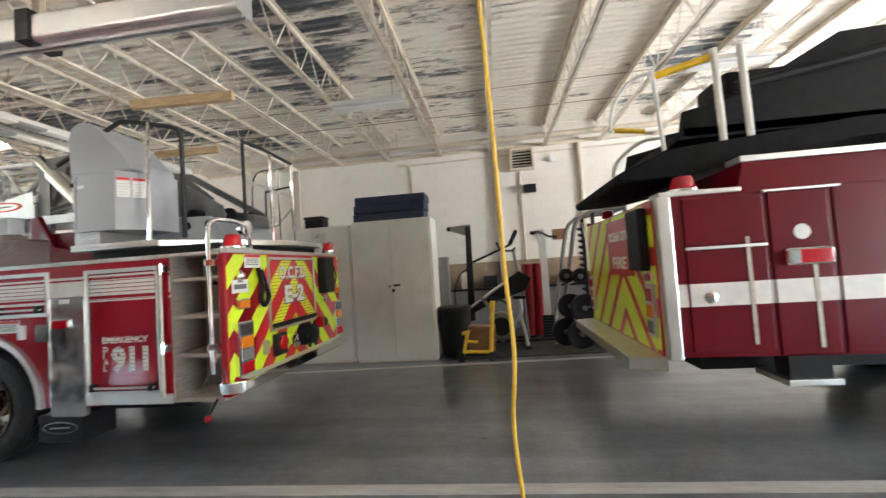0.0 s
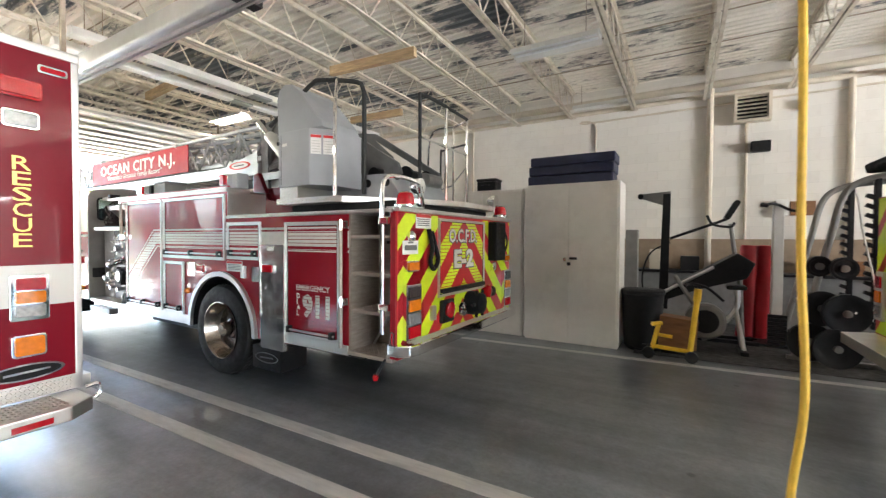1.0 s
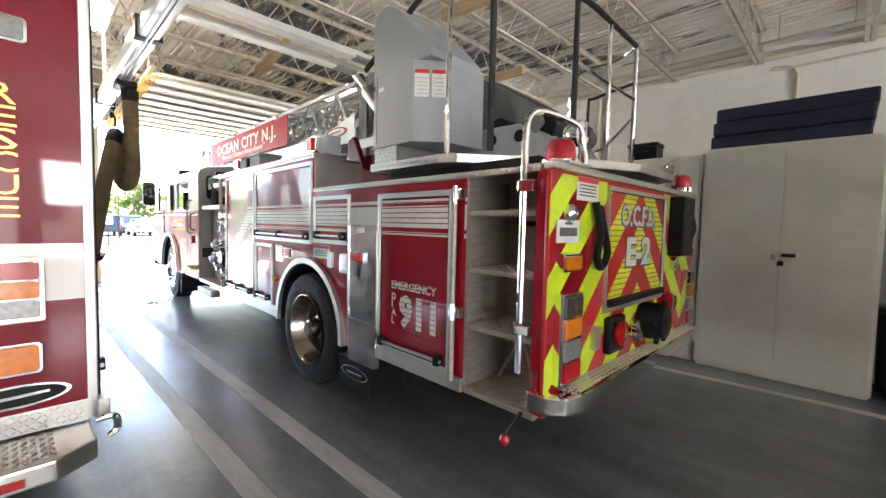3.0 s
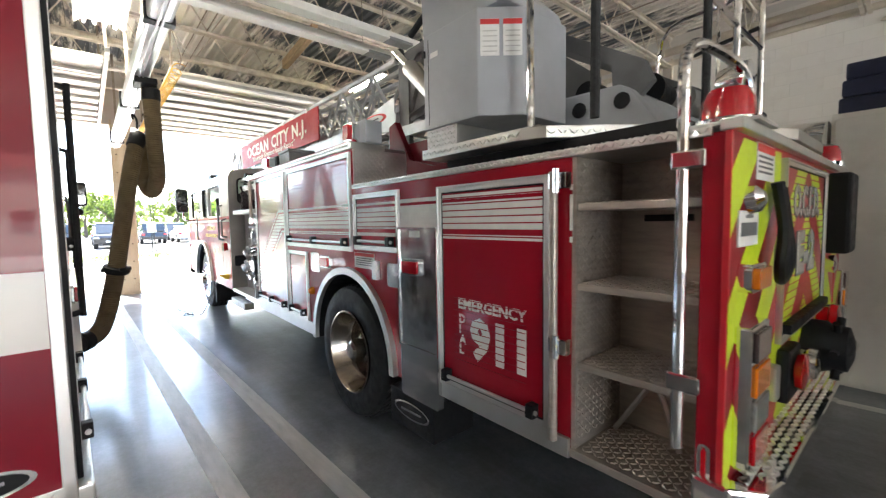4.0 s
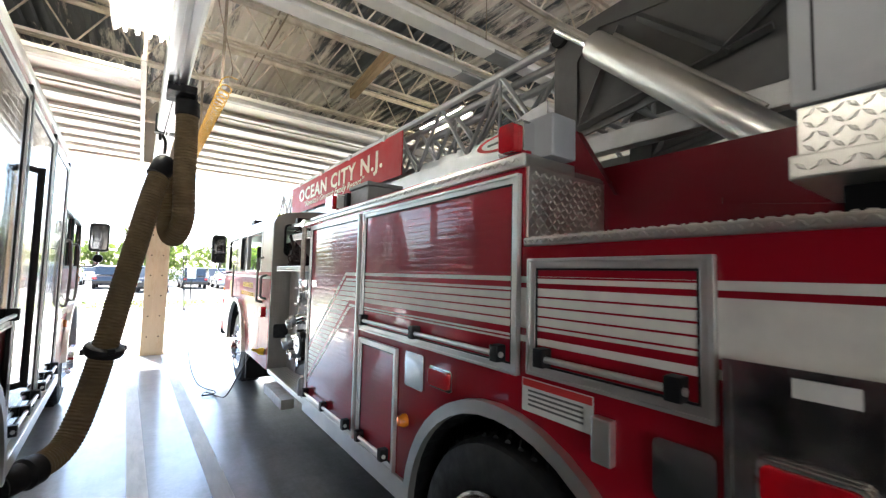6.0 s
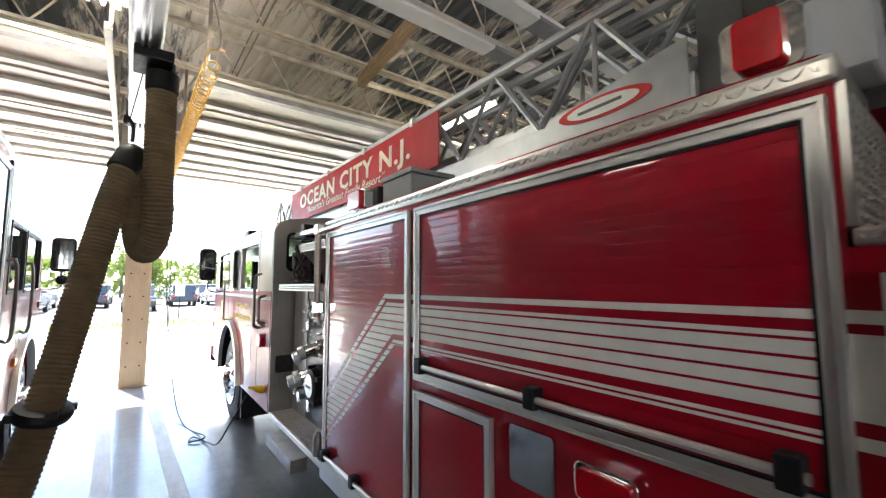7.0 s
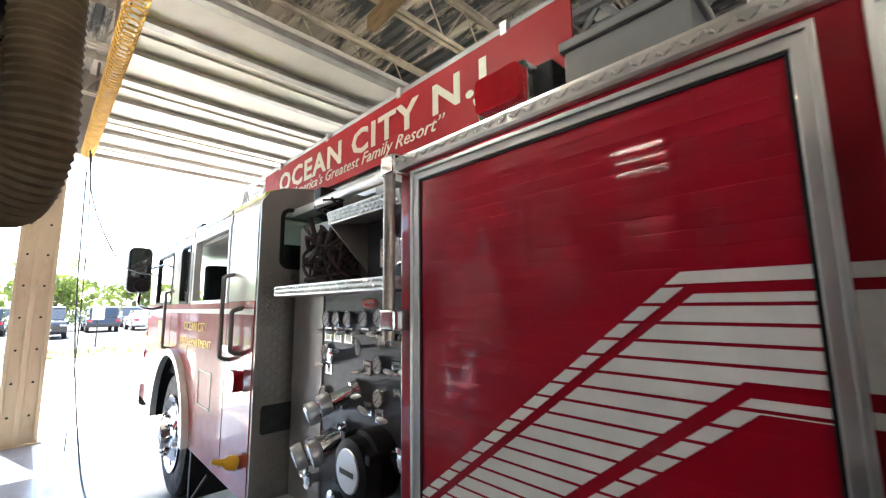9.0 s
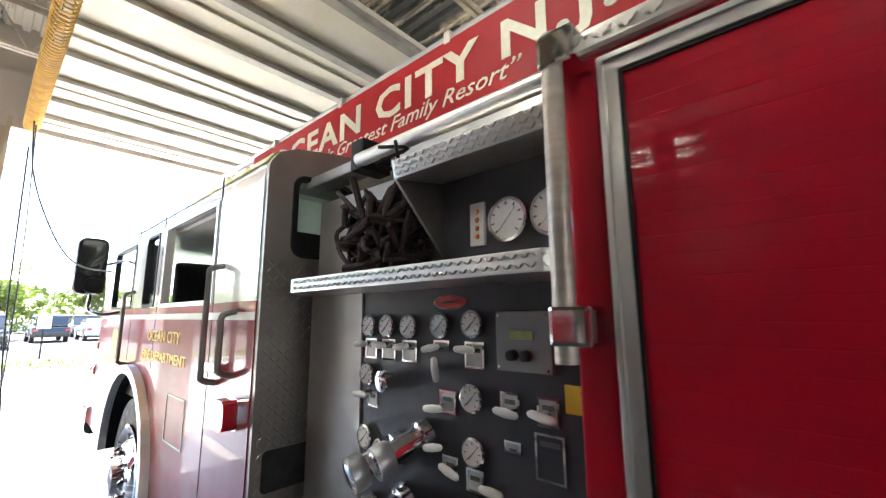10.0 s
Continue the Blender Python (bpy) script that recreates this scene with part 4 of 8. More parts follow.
def tyre(parent, x, y, z, r, s, name="wheel", deep=True, width=0.28):
    """A lorry wheel; s is the way its outer face looks along y."""
    ax = (0, s, 0)
    rim_r = r * 0.61
    t = part(name, lathe(B(), [(-width, rim_r), (-width + 0.01, r * 0.93), (-width + 0.05, r), (-0.05, r), (-0.018, r * 0.965), (-0.004, r * 0.86), (0.0, r * 0.76), (-0.012, rim_r * 1.03), (-0.03, rim_r)], (x, y, z), ax, 48, (False, False)), RUBBER, parent, "black rubber lorry tyre", smooth=True)
    bm = B()
    for k in range(48):
        a = 2 * math.pi * k / 48
        for j in range(3):
            yy = y - s * (0.06 + j * 0.08)
            p, q = Vector((x + (r + 0.004) * math.cos(a), yy, z + (r + 0.004) * math.sin(a))), Vector((x + (r + 0.004) * math.cos(a + 0.09), yy - s * 0.06, z + (r + 0.004) * math.sin(a + 0.09)))
            tube(bm, [p, q], 0.012, 4)
    part("tread_block", bm, RUBBER, t)
    if deep:
        prof = [(0.004, rim_r * 1.04), (0.008, rim_r), (-0.02, rim_r * 0.95), (-0.13, rim_r * 0.88), (-0.155, rim_r * 0.80), (-0.165, rim_r * 0.40), (-0.12, rim_r * 0.36), (-0.11, rim_r * 0.27), (-0.03, rim_r * 0.25), (-0.01, rim_r * 0.18), (-0.008, 0.001)]
    else:
        prof = [(0.004, rim_r * 1.04), (0.008, rim_r), (-0.02, rim_r * 0.93), (-0.05, rim_r * 0.86), (0.02, rim_r * 0.62), (0.035, rim_r * 0.42), (0.05, rim_r * 0.4), (0.09, rim_r * 0.34), (0.10, 0.001)]
    part("rim", lathe(B(), prof, (x, y, z), ax, 40, (False, True)), WHEEL_STEEL if deep else CHROME, t, "polished steel rim", smooth=True)
    for k in range(10):
        a = 2 * math.pi * k / 10
        rr, d = (rim_r * 0.60, -0.15) if deep else (rim_r * 0.52, 0.025)
        part("lug_nut", lathe(B(), [(0, 0.012), (0.018, 0.011), (0.024, 0.005)] if deep else [(0, 0.018), (0.03, 0.017), (0.045, 0.008)], (x + rr * math.cos(a), y + s * d, z + rr * math.sin(a)), ax, 8), WHEEL_STEEL if deep else CHROME, t)
    if not deep:
        for k in range(8):
            a = 2 * math.pi * k / 8 + 0.2
            part("hand_hole", lathe(B(), [(0.0, 0.03), (0.004, 0.03)], (x + rim_r * 0.76 * math.cos(a), y + s * -0.008, z + rim_r * 0.76 * math.sin(a)), ax, 10), BLACK, t)
    return t


def lens_box(parent, u0, u1, z0, z1, side, axis, lens, name="marker_light", out=-1, d=0.03, rim=CHROME, label="", inset=0.012):
    f = lambda k: side + out * k
    a, b = sorted((f(0), f(d * 0.7)))
    c, e = sorted((f(d * 0.7), f(d)))
    body = part(name, prism(B(), rounded(u0, u1, z0, z1, min(0.02, (z1 - z0) * 0.3), 3), axis, a, b), rim, parent, label, bevel=0.003)
    part("lens", prism(B(), rounded(u0 + inset, u1 - inset, z0 + 0.012, z1 - 0.012, min(0.015, (z1 - z0) * 0.25), 3), axis, c, e), lens, body, bevel=0.004)
    return body


def beacon(parent, x, y, z, r=0.085):
    b = part("beacon", lathe(B(), [(0, r * 1.25), (0.03, r * 1.25), (0.035, r * 1.05)], (x, y, z), (0, 0, 1), 24), CHROME, parent, "red warning beacon on a chrome foot", smooth=True)
    part("dome", lathe(B(), [(0.03, r), (0.10, r * 0.93), (0.135, r * 0.75), (0.15, r * 0.4), (0.153, 0.001)], (x, y, z), (0, 0, 1), 24), LENS_RED, b, "red ribbed dome", smooth=True)
    return b


def spot(parent, x, y, z, d=(1, 0, -0.1)):
    s = part("spotlight", lathe(B(), [(-0.09, 0.02), (-0.08, 0.05), (-0.03, 0.075), (0.02, 0.08), (0.022, 0.07)], (x, y, z), d, 20), CHROME, parent, "chrome spotlight", smooth=True)
    part("lens", lathe(B(), [(0.005, 0.07), (0.015, 0.05), (0.018, 0.001)], (x, y, z), d, 20), LENS_CLEAR, s, smooth=True)
    part("stem", cyl(B(), (x, y, z - 0.16), (x, y, z - 0.06), 0.014, 10), CHROME, s)
    return s


def badge(parent, u, z, ru, rz, side, axis, out=-1, field=BLACK, rimm=CHROME, d=0.004):
    lo, hi = sorted((side, side + out * d))
    lo2, hi2 = sorted((side + out * d, side + out * (d + 0.0025)))
    b = part("maker_badge", prism(B(), ellipse(u, z, ru, rz), axis, lo, hi), rimm, parent, "oval maker's badge")
    part("field", prism(B(), ellipse(u, z, ru * 0.9, rz * 0.8), axis, lo2, hi2), field, b)
    lo3, hi3 = sorted((side + out * (d + 0.0025), side + out * (d + 0.004)))
    part("mark", prism(B(), [(u - ru * 0.55, z - rz * 0.18), (u + ru * 0.6, z - rz * 0.02), (u + ru * 0.6, z + rz * 0.22), (u - ru * 0.55, z + rz * 0.1)], axis, lo3, hi3), rimm, b)
    return b


def warning_label(parent, u0, u1, z0, z1, side, axis, out=-1, lines=4):
    lo, hi = sorted((side, side + out * 0.002))
    l2, h2 = sorted((side + out * 0.002, side + out * 0.003))
    b = part("warning_label", prism(B(), [(u0, z0), (u1, z0), (u1, z1), (u0, z1)], axis, lo, hi), LABEL, parent, "white warning label with a red head")
    hh = (z1 - z0)
    part("head", prism(B(), [(u0 + 0.004, z1 - hh * 0.24), (u1 - 0.004, z1 - hh * 0.24), (u1 - 0.004, z1 - 0.003), (u0 + 0.004, z1 - 0.003)], axis, l2, h2), LABEL_RED, b)
    bm = B()
    for i in range(lines):
        z = z1 - hh * (0.36 + 0.14 * i)
        prism(bm, [(u0 + (u1 - u0) * 0.1, z - hh * 0.03), (u1 - (u1 - u0) * 0.12, z - hh * 0.03), (u1 - (u1 - u0) * 0.12, z + hh * 0.03), (u0 + (u1 - u0) * 0.1, z + hh * 0.03)], axis, l2, h2)
    part("text_bar", bm, INK, b)
    return b


def arch_outline(cx, cz, r, z, n=20):
    """Points of a wheel arch from its rear foot over to its front foot, at height z."""
    a0 = math.asin((z - cz) / r)
    return [(cx + r * math.cos(a0 + (math.pi - 2 * a0) * i / n), cz + r * math.sin(a0 + (math.pi - 2 * a0) * i / n)) for i in range(n + 1)]


def arch_trim(parent, cx, cz, r, w, z, y0, y1):
    o = arch_outline(cx, cz, r + w, z)
    i = arch_outline(cx, cz, r, z)
    bm = B()
    n = len(o)
    q = [[bm.verts.new((u, y, v)) for u, v in pts] for pts in (o, i) for y in (y0, y1)]
    oa, ob_, ia, ib = q
    for k in range(n - 1):
        for s, t in ((oa, ob_), (ob_, ib), (ib, ia), (ia, oa)):
            bm.faces.new([s[k], s[k + 1], t[k + 1], t[k]])
    for k in (0, n - 1):
        bm.faces.new([oa[k], ob_[k], ib[k], ia[k]])
    return part("wheel_arch", bm, ALU, parent, "aluminium wheel arch trim")


def arch_liner(parent, cx, cz, r, z, y0, y1):
    """The dark inside of a wheel arch."""
    a = arch_outline(cx, cz, r, z)
    bm = B()
    q = [[bm.verts.new((u, y, v)) for u, v in a] for y in (y0, y1)]
    o = [[bm.verts.new((cx + (u - cx) * 1.01, y, cz + (v - cz) * 1.01)) for u, v in a] for y in (y0, y1)]
    for k in range(len(a) - 1):
        bm.faces.new([q[0][k], q[0][k + 1], q[1][k + 1], q[1][k]])
        bm.faces.new([o[0][k], o[0][k + 1], o[1][k + 1], o[1][k]])
        bm.faces.new([q[0][k], q[0][k + 1], o[0][k + 1], o[0][k]])
    return part("arch_liner", bm, BLACK, parent)


# ---------------------------------------------------------------- ladder truck
SD, FS = 3.213, 5.66
truck = thing("ladder_truck", "red and white ladder fire truck with chevron tail", "fire truck", (-3.4, SD, 0), -0.963, drop=False)

# body shell with wheel arches
bm = B()
out = [(-2.95, 0.47), (-2.95, 1.752), (-4.86, 1.752), (-4.86, 2.06), (-7.40, 2.06), (-7.40, 0.44)]
out += arch_outline(-4.97, 0.46, 0.63, 0.44)[::-1]
prism(bm, out, 'y', SD + 0.004, FS)
part("body", bm, RED, truck, "glossy red enamel body")
arch_liner(truck, -4.97, 0.46, 0.622, 0.44, SD + 0.002, FS - 0.02)
part("wheel_well", bx(-5.62, -4.32, SD + 0.42, FS - 0.42, 0.44, 1.1), BLACK, truck)
bm = B()
box(bm, -12.0, -2.6, 4.0, 4.2, 0.45, 0.68)
box(bm, -12.0, -2.6, 4.7, 4.9, 0.45, 0.68)
box(bm, -7.3, -5.8, 3.5, 5.4, 0.28, 0.44)
box(bm, -4.1, -3.1, 3.6, 5.3, 0.30, 0.47)
part("chassis", bm, BLACK, truck)
part("axle", cyl(B(), (-4.97, SD + 0.3, 0.46), (-4.97, FS - 0.3, 0.46), 0.11, 14), IRON, truck)

# tail module: steps, rear wall
part("tail_core", bx(-2.952, -2.405, SD + 0.40, FS - 0.01, 0.5, 1.76), INOX_GREY, truck, "brushed metal tail compartment")
bm = B()
box(bm, -2.47, -2.385, SD, SD + 0.40, 0.50, 1.765)
part("tail_corner", bm, RED, truck, bevel=0.008)
part("step_side", bx(-2.952, -2.93, SD + 0.01, SD + 0.40, 0.5, 1.755), INOX_GREY, truck)
part("side_tread", tread(B(), (-2.9295, SD + 0.02, 0.54), (0, 1, 0), (0, 0, 1), 0.37, 1.2, (1, 0, 0), 0.042, 0.003), INOX_GREY, truck)
part("back_tread", tread(B(), (-2.92, SD + 0.3995, 1.58), (1, 0, 0), (0, 0, 1), 0.44, 0.165, (0, -1, 0), 0.042, 0.003), INOX_GREY, truck)
for z in (1.56, 1.225, 0.885):
    st = part("step", bx(-2.93, -2.472, SD + 0.02, SD + 0.40, z - 0.03, z), INOX_GREY, truck, "folded metal step", bevel=0.004)
    part("tread", tread(B(), (-2.92, SD + 0.03, z), (1, 0, 0), (0, 1, 0), 0.44, 0.35, (0, 0, 1), 0.04), INOX_GREY, st)
st = part("step", bx(-2.95, -2.44, SD - 0.005, SD + 0.42, 0.47, 0.505), INOX_GREY, truck, "folded metal step", bevel=0.004)
part("tread", tread(B(), (-2.92, SD + 0.02, 0.505), (1, 0, 0), (0, 1, 0), 0.44, 0.36, (0, 0, 1), 0.04), INOX_GREY, st)
part("grab_slot", bx(-2.82, -2.62, SD + 0.385, SD + 0.402, 1.48, 1.51), BLACK, truck, bevel=0.004)
bm = B()
for a, b in (((-2.9, 0.51), (-2.72, 0.80)), ((-2.72, 0.80), (-2.62, 0.51)), ((-2.9, 0.80), (-2.72, 0.80))):
    tube(bm, [(a[0], SD + 0.30, a[1]), (b[0], SD + 0.30, b[1])], 0.012, 6)
part("step_brace", bm, ALU, truck)

# deck, lips of tread plate
bm = bx(-4.85, -2.44, SD - 0.012, FS, 1.752, 1.785)
part("deck", bm, PLATE, truck, "tread plate deck", bevel=0.006)
bm = B()
tread(bm, (-4.85, SD - 0.0125, 1.755), (1, 0, 0), (0, 0, 1), 2.4, 0.028, (0, -1, 0), 0.028)
tread(bm, (-4.85, SD - 0.01, 1.785), (1, 0, 0), (0, 1, 0), 2.4, 0.4, (0, 0, 1), 0.04)
part("deck_tread", bm, PLATE, truck)
bm = bx(-7.42, -4.85, SD - 0.014, SD + 0.30, 2.06, 2.115)
part("top_lip", bm, PLATE, truck, "tread plate roof lip", bevel=0.012)
bm = B()
tread(bm, (-7.41, SD - 0.0145, 2.072), (1, 0, 0), (0, 0, 1), 2.54, 0.034, (0, -1, 0), 0.034)
tread(bm, (-7.41, SD - 0.002, 2.1155), (1, 0, 0), (0, 1, 0), 2.54, 0.28, (0, 0, 1), 0.036)
part("lip_tread", bm, PLATE, truck)
part("body_roof", bx(-7.40, -4.86, SD + 0.30, FS, 2.055, 2.09), PLATE_SHADED, truck)
part("body_end", bx(-4.862, -4.845, SD + 0.01, SD + 0.5, 1.79, 2.062), PLATE, truck, "tread plate end panel")
bm = B()
tread(bm, (-4.8445, SD + 0.02, 1.80), (0, 1, 0), (0, 0, 1), 0.46, 0.25, (1, 0, 0), 0.036)
part("end_tread", bm, PLATE, truck)
bm = B()
prism(bm, [(-5.1, 2.09), (-5.1, 2.33), (-5.0, 2.36), (-4.8, 2.0), (-4.5, 1.93), (-3.9, 1.86), (-3.9, 1.78), (-4.84, 1.786), (-4.84, 2.09)], 'y', SD + 0.50, SD + 0.56)
part("bulkhead", bm, SHADE_AND_DARK_RED, truck, "dark red shaped bulkhead", bevel=0.01)
part("bulkhead", bx(-4.90, -4.02, 3.78, 3.82, 1.786, 2.16), SHADE_AND_DARK_RED, truck)
part("bulkhead", bx(-5.15, -4.4, SD + 0.56, FS - 0.56, 1.786, 1.95), SHADE_AND_DARK_RED, truck)

# shutters on the side
DOORS = {}
for key, a in (("rear", (-3.81, -3.04, 0.55, 1.69)), ("small", (-4.82, -4.21, 1.29, 1.705)), ("mid", (-6.27, -4.87, 1.27, 2.035)), ("low", (-6.27, -5.78, 0.56, 1.225)), ("front", (-7.35, -6.325, 0.56, 2.035))):
    DOORS[key] = slat_door(truck, *a, SD, bar=True)
part("hinge_post", cyl(B(), (-3.014, SD - 0.032, 0.53), (-3.014, SD - 0.032, 1.695), 0.019, 16), INOX_GREY, truck, "satin round post beside the shutter", smooth=True)
for z in (0.957, 1.655):
    h = part("hinge", bx(-3.03, -2.94, SD - 0.05, SD - 0.010, z - 0.035, z + 0.035), CHROME, truck, "chrome hinge block", bevel=0.008)
    part("pin", cyl(B(), (-2.985, SD - 0.055, z - 0.05), (-2.985, SD - 0.055, z + 0.05), 0.014, 10), CHROME, h)
part("sill", bx(-3.85, -2.95, SD - 0.012, SD + 0.04, 0.46, 0.548), ALU, truck, bevel=0.006)
part("sill", bx(-7.42, -5.66, SD - 0.012, SD + 0.04, 0.44, 0.555), ALU, truck, bevel=0.006)

# reflective tape: two lines and a broad band; it dives on the front shutter
BANDS = ((1.616, 1.640), (1.448, 1.598), (1.398, 1.422))
for key, name in (("rear", 0), ("small", 0), ("mid", 0)):
    d, z, h, n = DOORS[key]
    a = {"rear": (-3.775, -3.075), "small": (-4.785, -4.245), "mid": (-6.235, -4.905)}[key]
    decal(d, [[(a[0], p), (a[1], p), (a[1], q), (a[0], q)] for p, q in BANDS], SD, 'y', STRIPE, "reflective_band", rows=(z, h, n))
decal(truck, [[(u0, p), (u1, p), (u1, q), (u0, q)] for p, q in BANDS for u0, u1 in ((-4.21, -3.81), (-2.955, -2.94), (-4.87, -4.82), (-6.324, -6.272))], SD, 'y', STRIPE, "reflective_band", off=0.0)
d, z, h, n = DOORS["front"]
k = 0.815
def dive(zt, zb, xe, xt=-6.36):
    """A band that runs in level at the rear edge and dives forward from xe."""
    x2 = -7.315
    up = [(x2, zt + (x2 - xe) * k), (xe, zt), (xe + (zt - zb) * 0.42, zb), (x2, zb + (x2 - xe - (zt - zb) * 0.42) * k)]
    lvl = [(xe, zt), (xt, zt), (xt, zb), (xe + (zt - zb) * 0.42, zb)]
    return [[p for p in up], lvl]
polys = dive(1.640, 1.616, -6.555) + dive(1.598, 1.448, -6.535) + dive(1.422, 1.398, -6.465)
polys = [clip_rect(sorted_poly, -7.315, -6.36, z, z + n * h) for sorted_poly in polys]
decal(d, polys, SD, 'y', STRIPE, "reflective_band", rows=(z, h, n))

# lettering on the rear shutter
d, z, h, n = DOORS["rear"]
text_mesh("letter", "EMERGENCY", 0.078, STRIPE, d, (-3.642, SD - 0.0125, 1.018), '-y', 0.47, bold=0.002)
text_mesh("letter", "911", 0.285, STRIPE, d, (-3.552, SD - 0.0125, 0.772), '-y', 0.377, bold=0.014)
for i in range(n):
    zj = z + i * h
    if 0.70 < zj < 1.07:
        part("slat_joint", bx(-3.68, -3.18, SD - 0.0155, SD - 0.0102, zj - 0.0022, zj + 0.0022), RED_SLAT, d)
for i, ch in enumerate("DIAL"):
    text_mesh("letter", ch, 0.068, STRIPE, d, (-3.637, SD - 0.0125, 0.937 - i * 0.057), '-y', bold=0.002)

# exhaust shield box with its lamp, behind the rear wheel
sh = part("heat_shield", prism(B(), rounded(-4.18, -3.80, 0.37, 1.452, 0.02, 3), 'y', SD - 0.040, SD + 0.004), STAINLESS, truck, "polished stainless heat shield", bevel=0.006)
part("rim_bead", frame4(B(), -4.186, -3.794, 0.70, 1.460, 0.014, 'y', SD - 0.048, SD - 0.041), STAINLESS, sh)
lens_box(truck, -4.125, -3.94, 1.165, 1.265, SD - 0.041, 'y', LENS_RED, label="red marker lamp in a chrome bezel")
part("shield_tag", bx(-4.06, -3.955, SD - 0.0435, SD - 0.041, 1.40, 1.44), LABEL, truck)
part("mud_flap", bx(-4.33, -3.86, SD - 0.03, SD + 0.30, 0.14, 0.38), BLACK, truck, "black rubber mud flap", bevel=0.004)
badge(truck, -4.09, 0.27, 0.19, 0.055, SD - 0.031, 'y', field=BLACK)
lens_box(truck, -5.43, -5.25, 1.11, 1.21, SD, 'y', LENS_RED, d=0.05, label="red marker lamp in a chrome bezel")
part("marker_light", lathe(B(), [(0, 0.035), (0.02, 0.035), (0.045, 0.022), (0.05, 0.001)], (-5.69, SD, 0.865), (0, -1, 0), 16), LENS_AMBER, truck, "round amber marker lamp", smooth=True)
warning_label(truck, -4.86, -4.56, 1.15, 1.268, SD + 0.003, 'y')
part("access_plate", prism(B(), rounded(-4.37, -4.215, 1.055, 1.217, 0.02, 3), 'y', SD - 0.012, SD + 0.004), STAINLESS, truck, "hinged stainless access plate")
part("access_plate", prism(B(), rounded(-5.70, -5.52, 1.05, 1.23, 0.015, 3), 'y', SD - 0.008, SD + 0.004), STAINLESS, truck, "stainless vent plate")
part("hasp", bx(-4.55, -4.485, SD - 0.03, SD + 0.004, 1.085, 1.22), ALU, truck, bevel=0.006)
arch_trim(truck, -4.97, 0.46, 0.625, 0.055, 0.44, SD - 0.035, SD + 0.02)
tyre(truck, -4.97, SD - 0.02, 0.455, 0.525, -1, "wheel", True)
tyre(truck, -4.97, SD + 0.37, 0.46, 0.525, -1, "wheel", True)
tyre(truck, -4.97, FS - 0.03, 0.46, 0.525, 1, "wheel", True)

# lamps and boxes on the roof lip
lb = lens_box(truck, -5.05, -4.90, 2.135, 2.275, SD + 0.10, 'y', LENS_RED, "warning_light", d=0.09, label="large red warning lamp in a chrome housing", inset=0.03)
part("housing", bx(-5.04, -4.81, SD + 0.10, SD + 0.25, 2.116, 2.29), GREY, lb, bevel=0.01)
lb = lens_box(truck, -7.085, -6.90, 2.130, 2.265, SD + 0.10, 'y', LENS_RED, "warning_light", d=0.10, label="large red warning lamp in a dark housing")
part("housing", bx(-7.075, -6.865, SD + 0.10, SD + 0.26, 2.116, 2.278), BLACK, lb, bevel=0.01)
gb = part("equipment_box", bx(-6.84, -6.52, SD + 0.12, SD + 0.40, 2.116, 2.285), WALL_GREY, truck, "grey plastic equipment box", bevel=0.01)
part("lid", bx(-6.85, -6.51, SD + 0.11, SD + 0.41, 2.287, 2.315), WALL_GREY, gb, bevel=0.006)

# tail: red sheet, lime chevrons, shutter
TX, YC = -2.385, 4.36
part("tail_panel", bx(-2.405, TX, SD - 0.01, FS, 0.53, 1.785), TAPE_RED, truck, "red tail panel", bevel=0.004)
lime = []
for u0, u1, v0, v1 in ((SD - 0.005, 3.84, 0.54, 1.75), (4.85, FS - 0.005, 0.54, 1.75), (3.84, 4.85, 0.54, 0.955)):
    lime += chevrons(u0, u1, v0, v1, YC, phase=0.06)
decal(truck, lime, TX, 'x', LIME, "chevron_tape", out=1, off=0.0, label="fluorescent lime chevron tape")
rd = slat_door(truck, 3.84, 4.85, 0.96, 1.73, TX, axis='x', name="tail_shutter", skin=TAPE_RED, out=1, fw=0.025)
decal(rd[0], chevrons(3.868, 4.822, 0.99, 1.70, YC, phase=0.06), TX, 'x', LIME, "chevron_tape", out=1, rows=rd[1:], label="fluorescent lime chevron tape")
text_mesh("letter_edge", "O.C.F.D.", 0.19, INK, rd[0], (TX + 0.0125, 4.032, 1.497), '+x', 0.636, bold=0.012)
text_mesh("letter", "O.C.F.D.", 0.19, WHITE, rd[0], (TX + 0.0150, 4.04, 1.50), '+x', 0.62, bold=0.004)
text_mesh("letter_edge", "E-2", 0.25, INK, rd[0], (TX + 0.0125, 4.13, 1.236), '+x', 0.46, bold=0.02)
text_mesh("letter", "E-2", 0.25, WHITE, rd[0], (TX + 0.0150, 4.145, 1.24), '+x', 0.43, bold=0.01)
part("tail_cap", bx(-2.42, TX + 0.03, SD - 0.015, FS + 0.01, 1.762, 1.80), ALU, truck, bevel=0.006)
num = part("number_plate", bx(TX, TX + 0.006, 3.275, 3.505, 1.395, 1.515), LABEL, truck, "pale number plate", bevel=0.002)
part("text_bar", bx(TX + 0.006, TX + 0.008, 3.30, 3.48, 1.43, 1.475), INK, num)
part("text_bar", bx(TX + 0.006, TX + 0.008, 3.35, 3.43, 1.49, 1.502), INK, num)
part("plate_lamp", lathe(B(), [(0, 0.05), (0.03, 0.045), (0.05, 0.02)], (TX, 3.39, 1.55), (1, 0, 0.2), 16), CHROME, truck, smooth=True)
lens_box(truck, 3.29, 3.47, 1.245, 1.34, TX, 'x', LENS_AMBER, out=1, d=0.06, label="amber marker lamp")
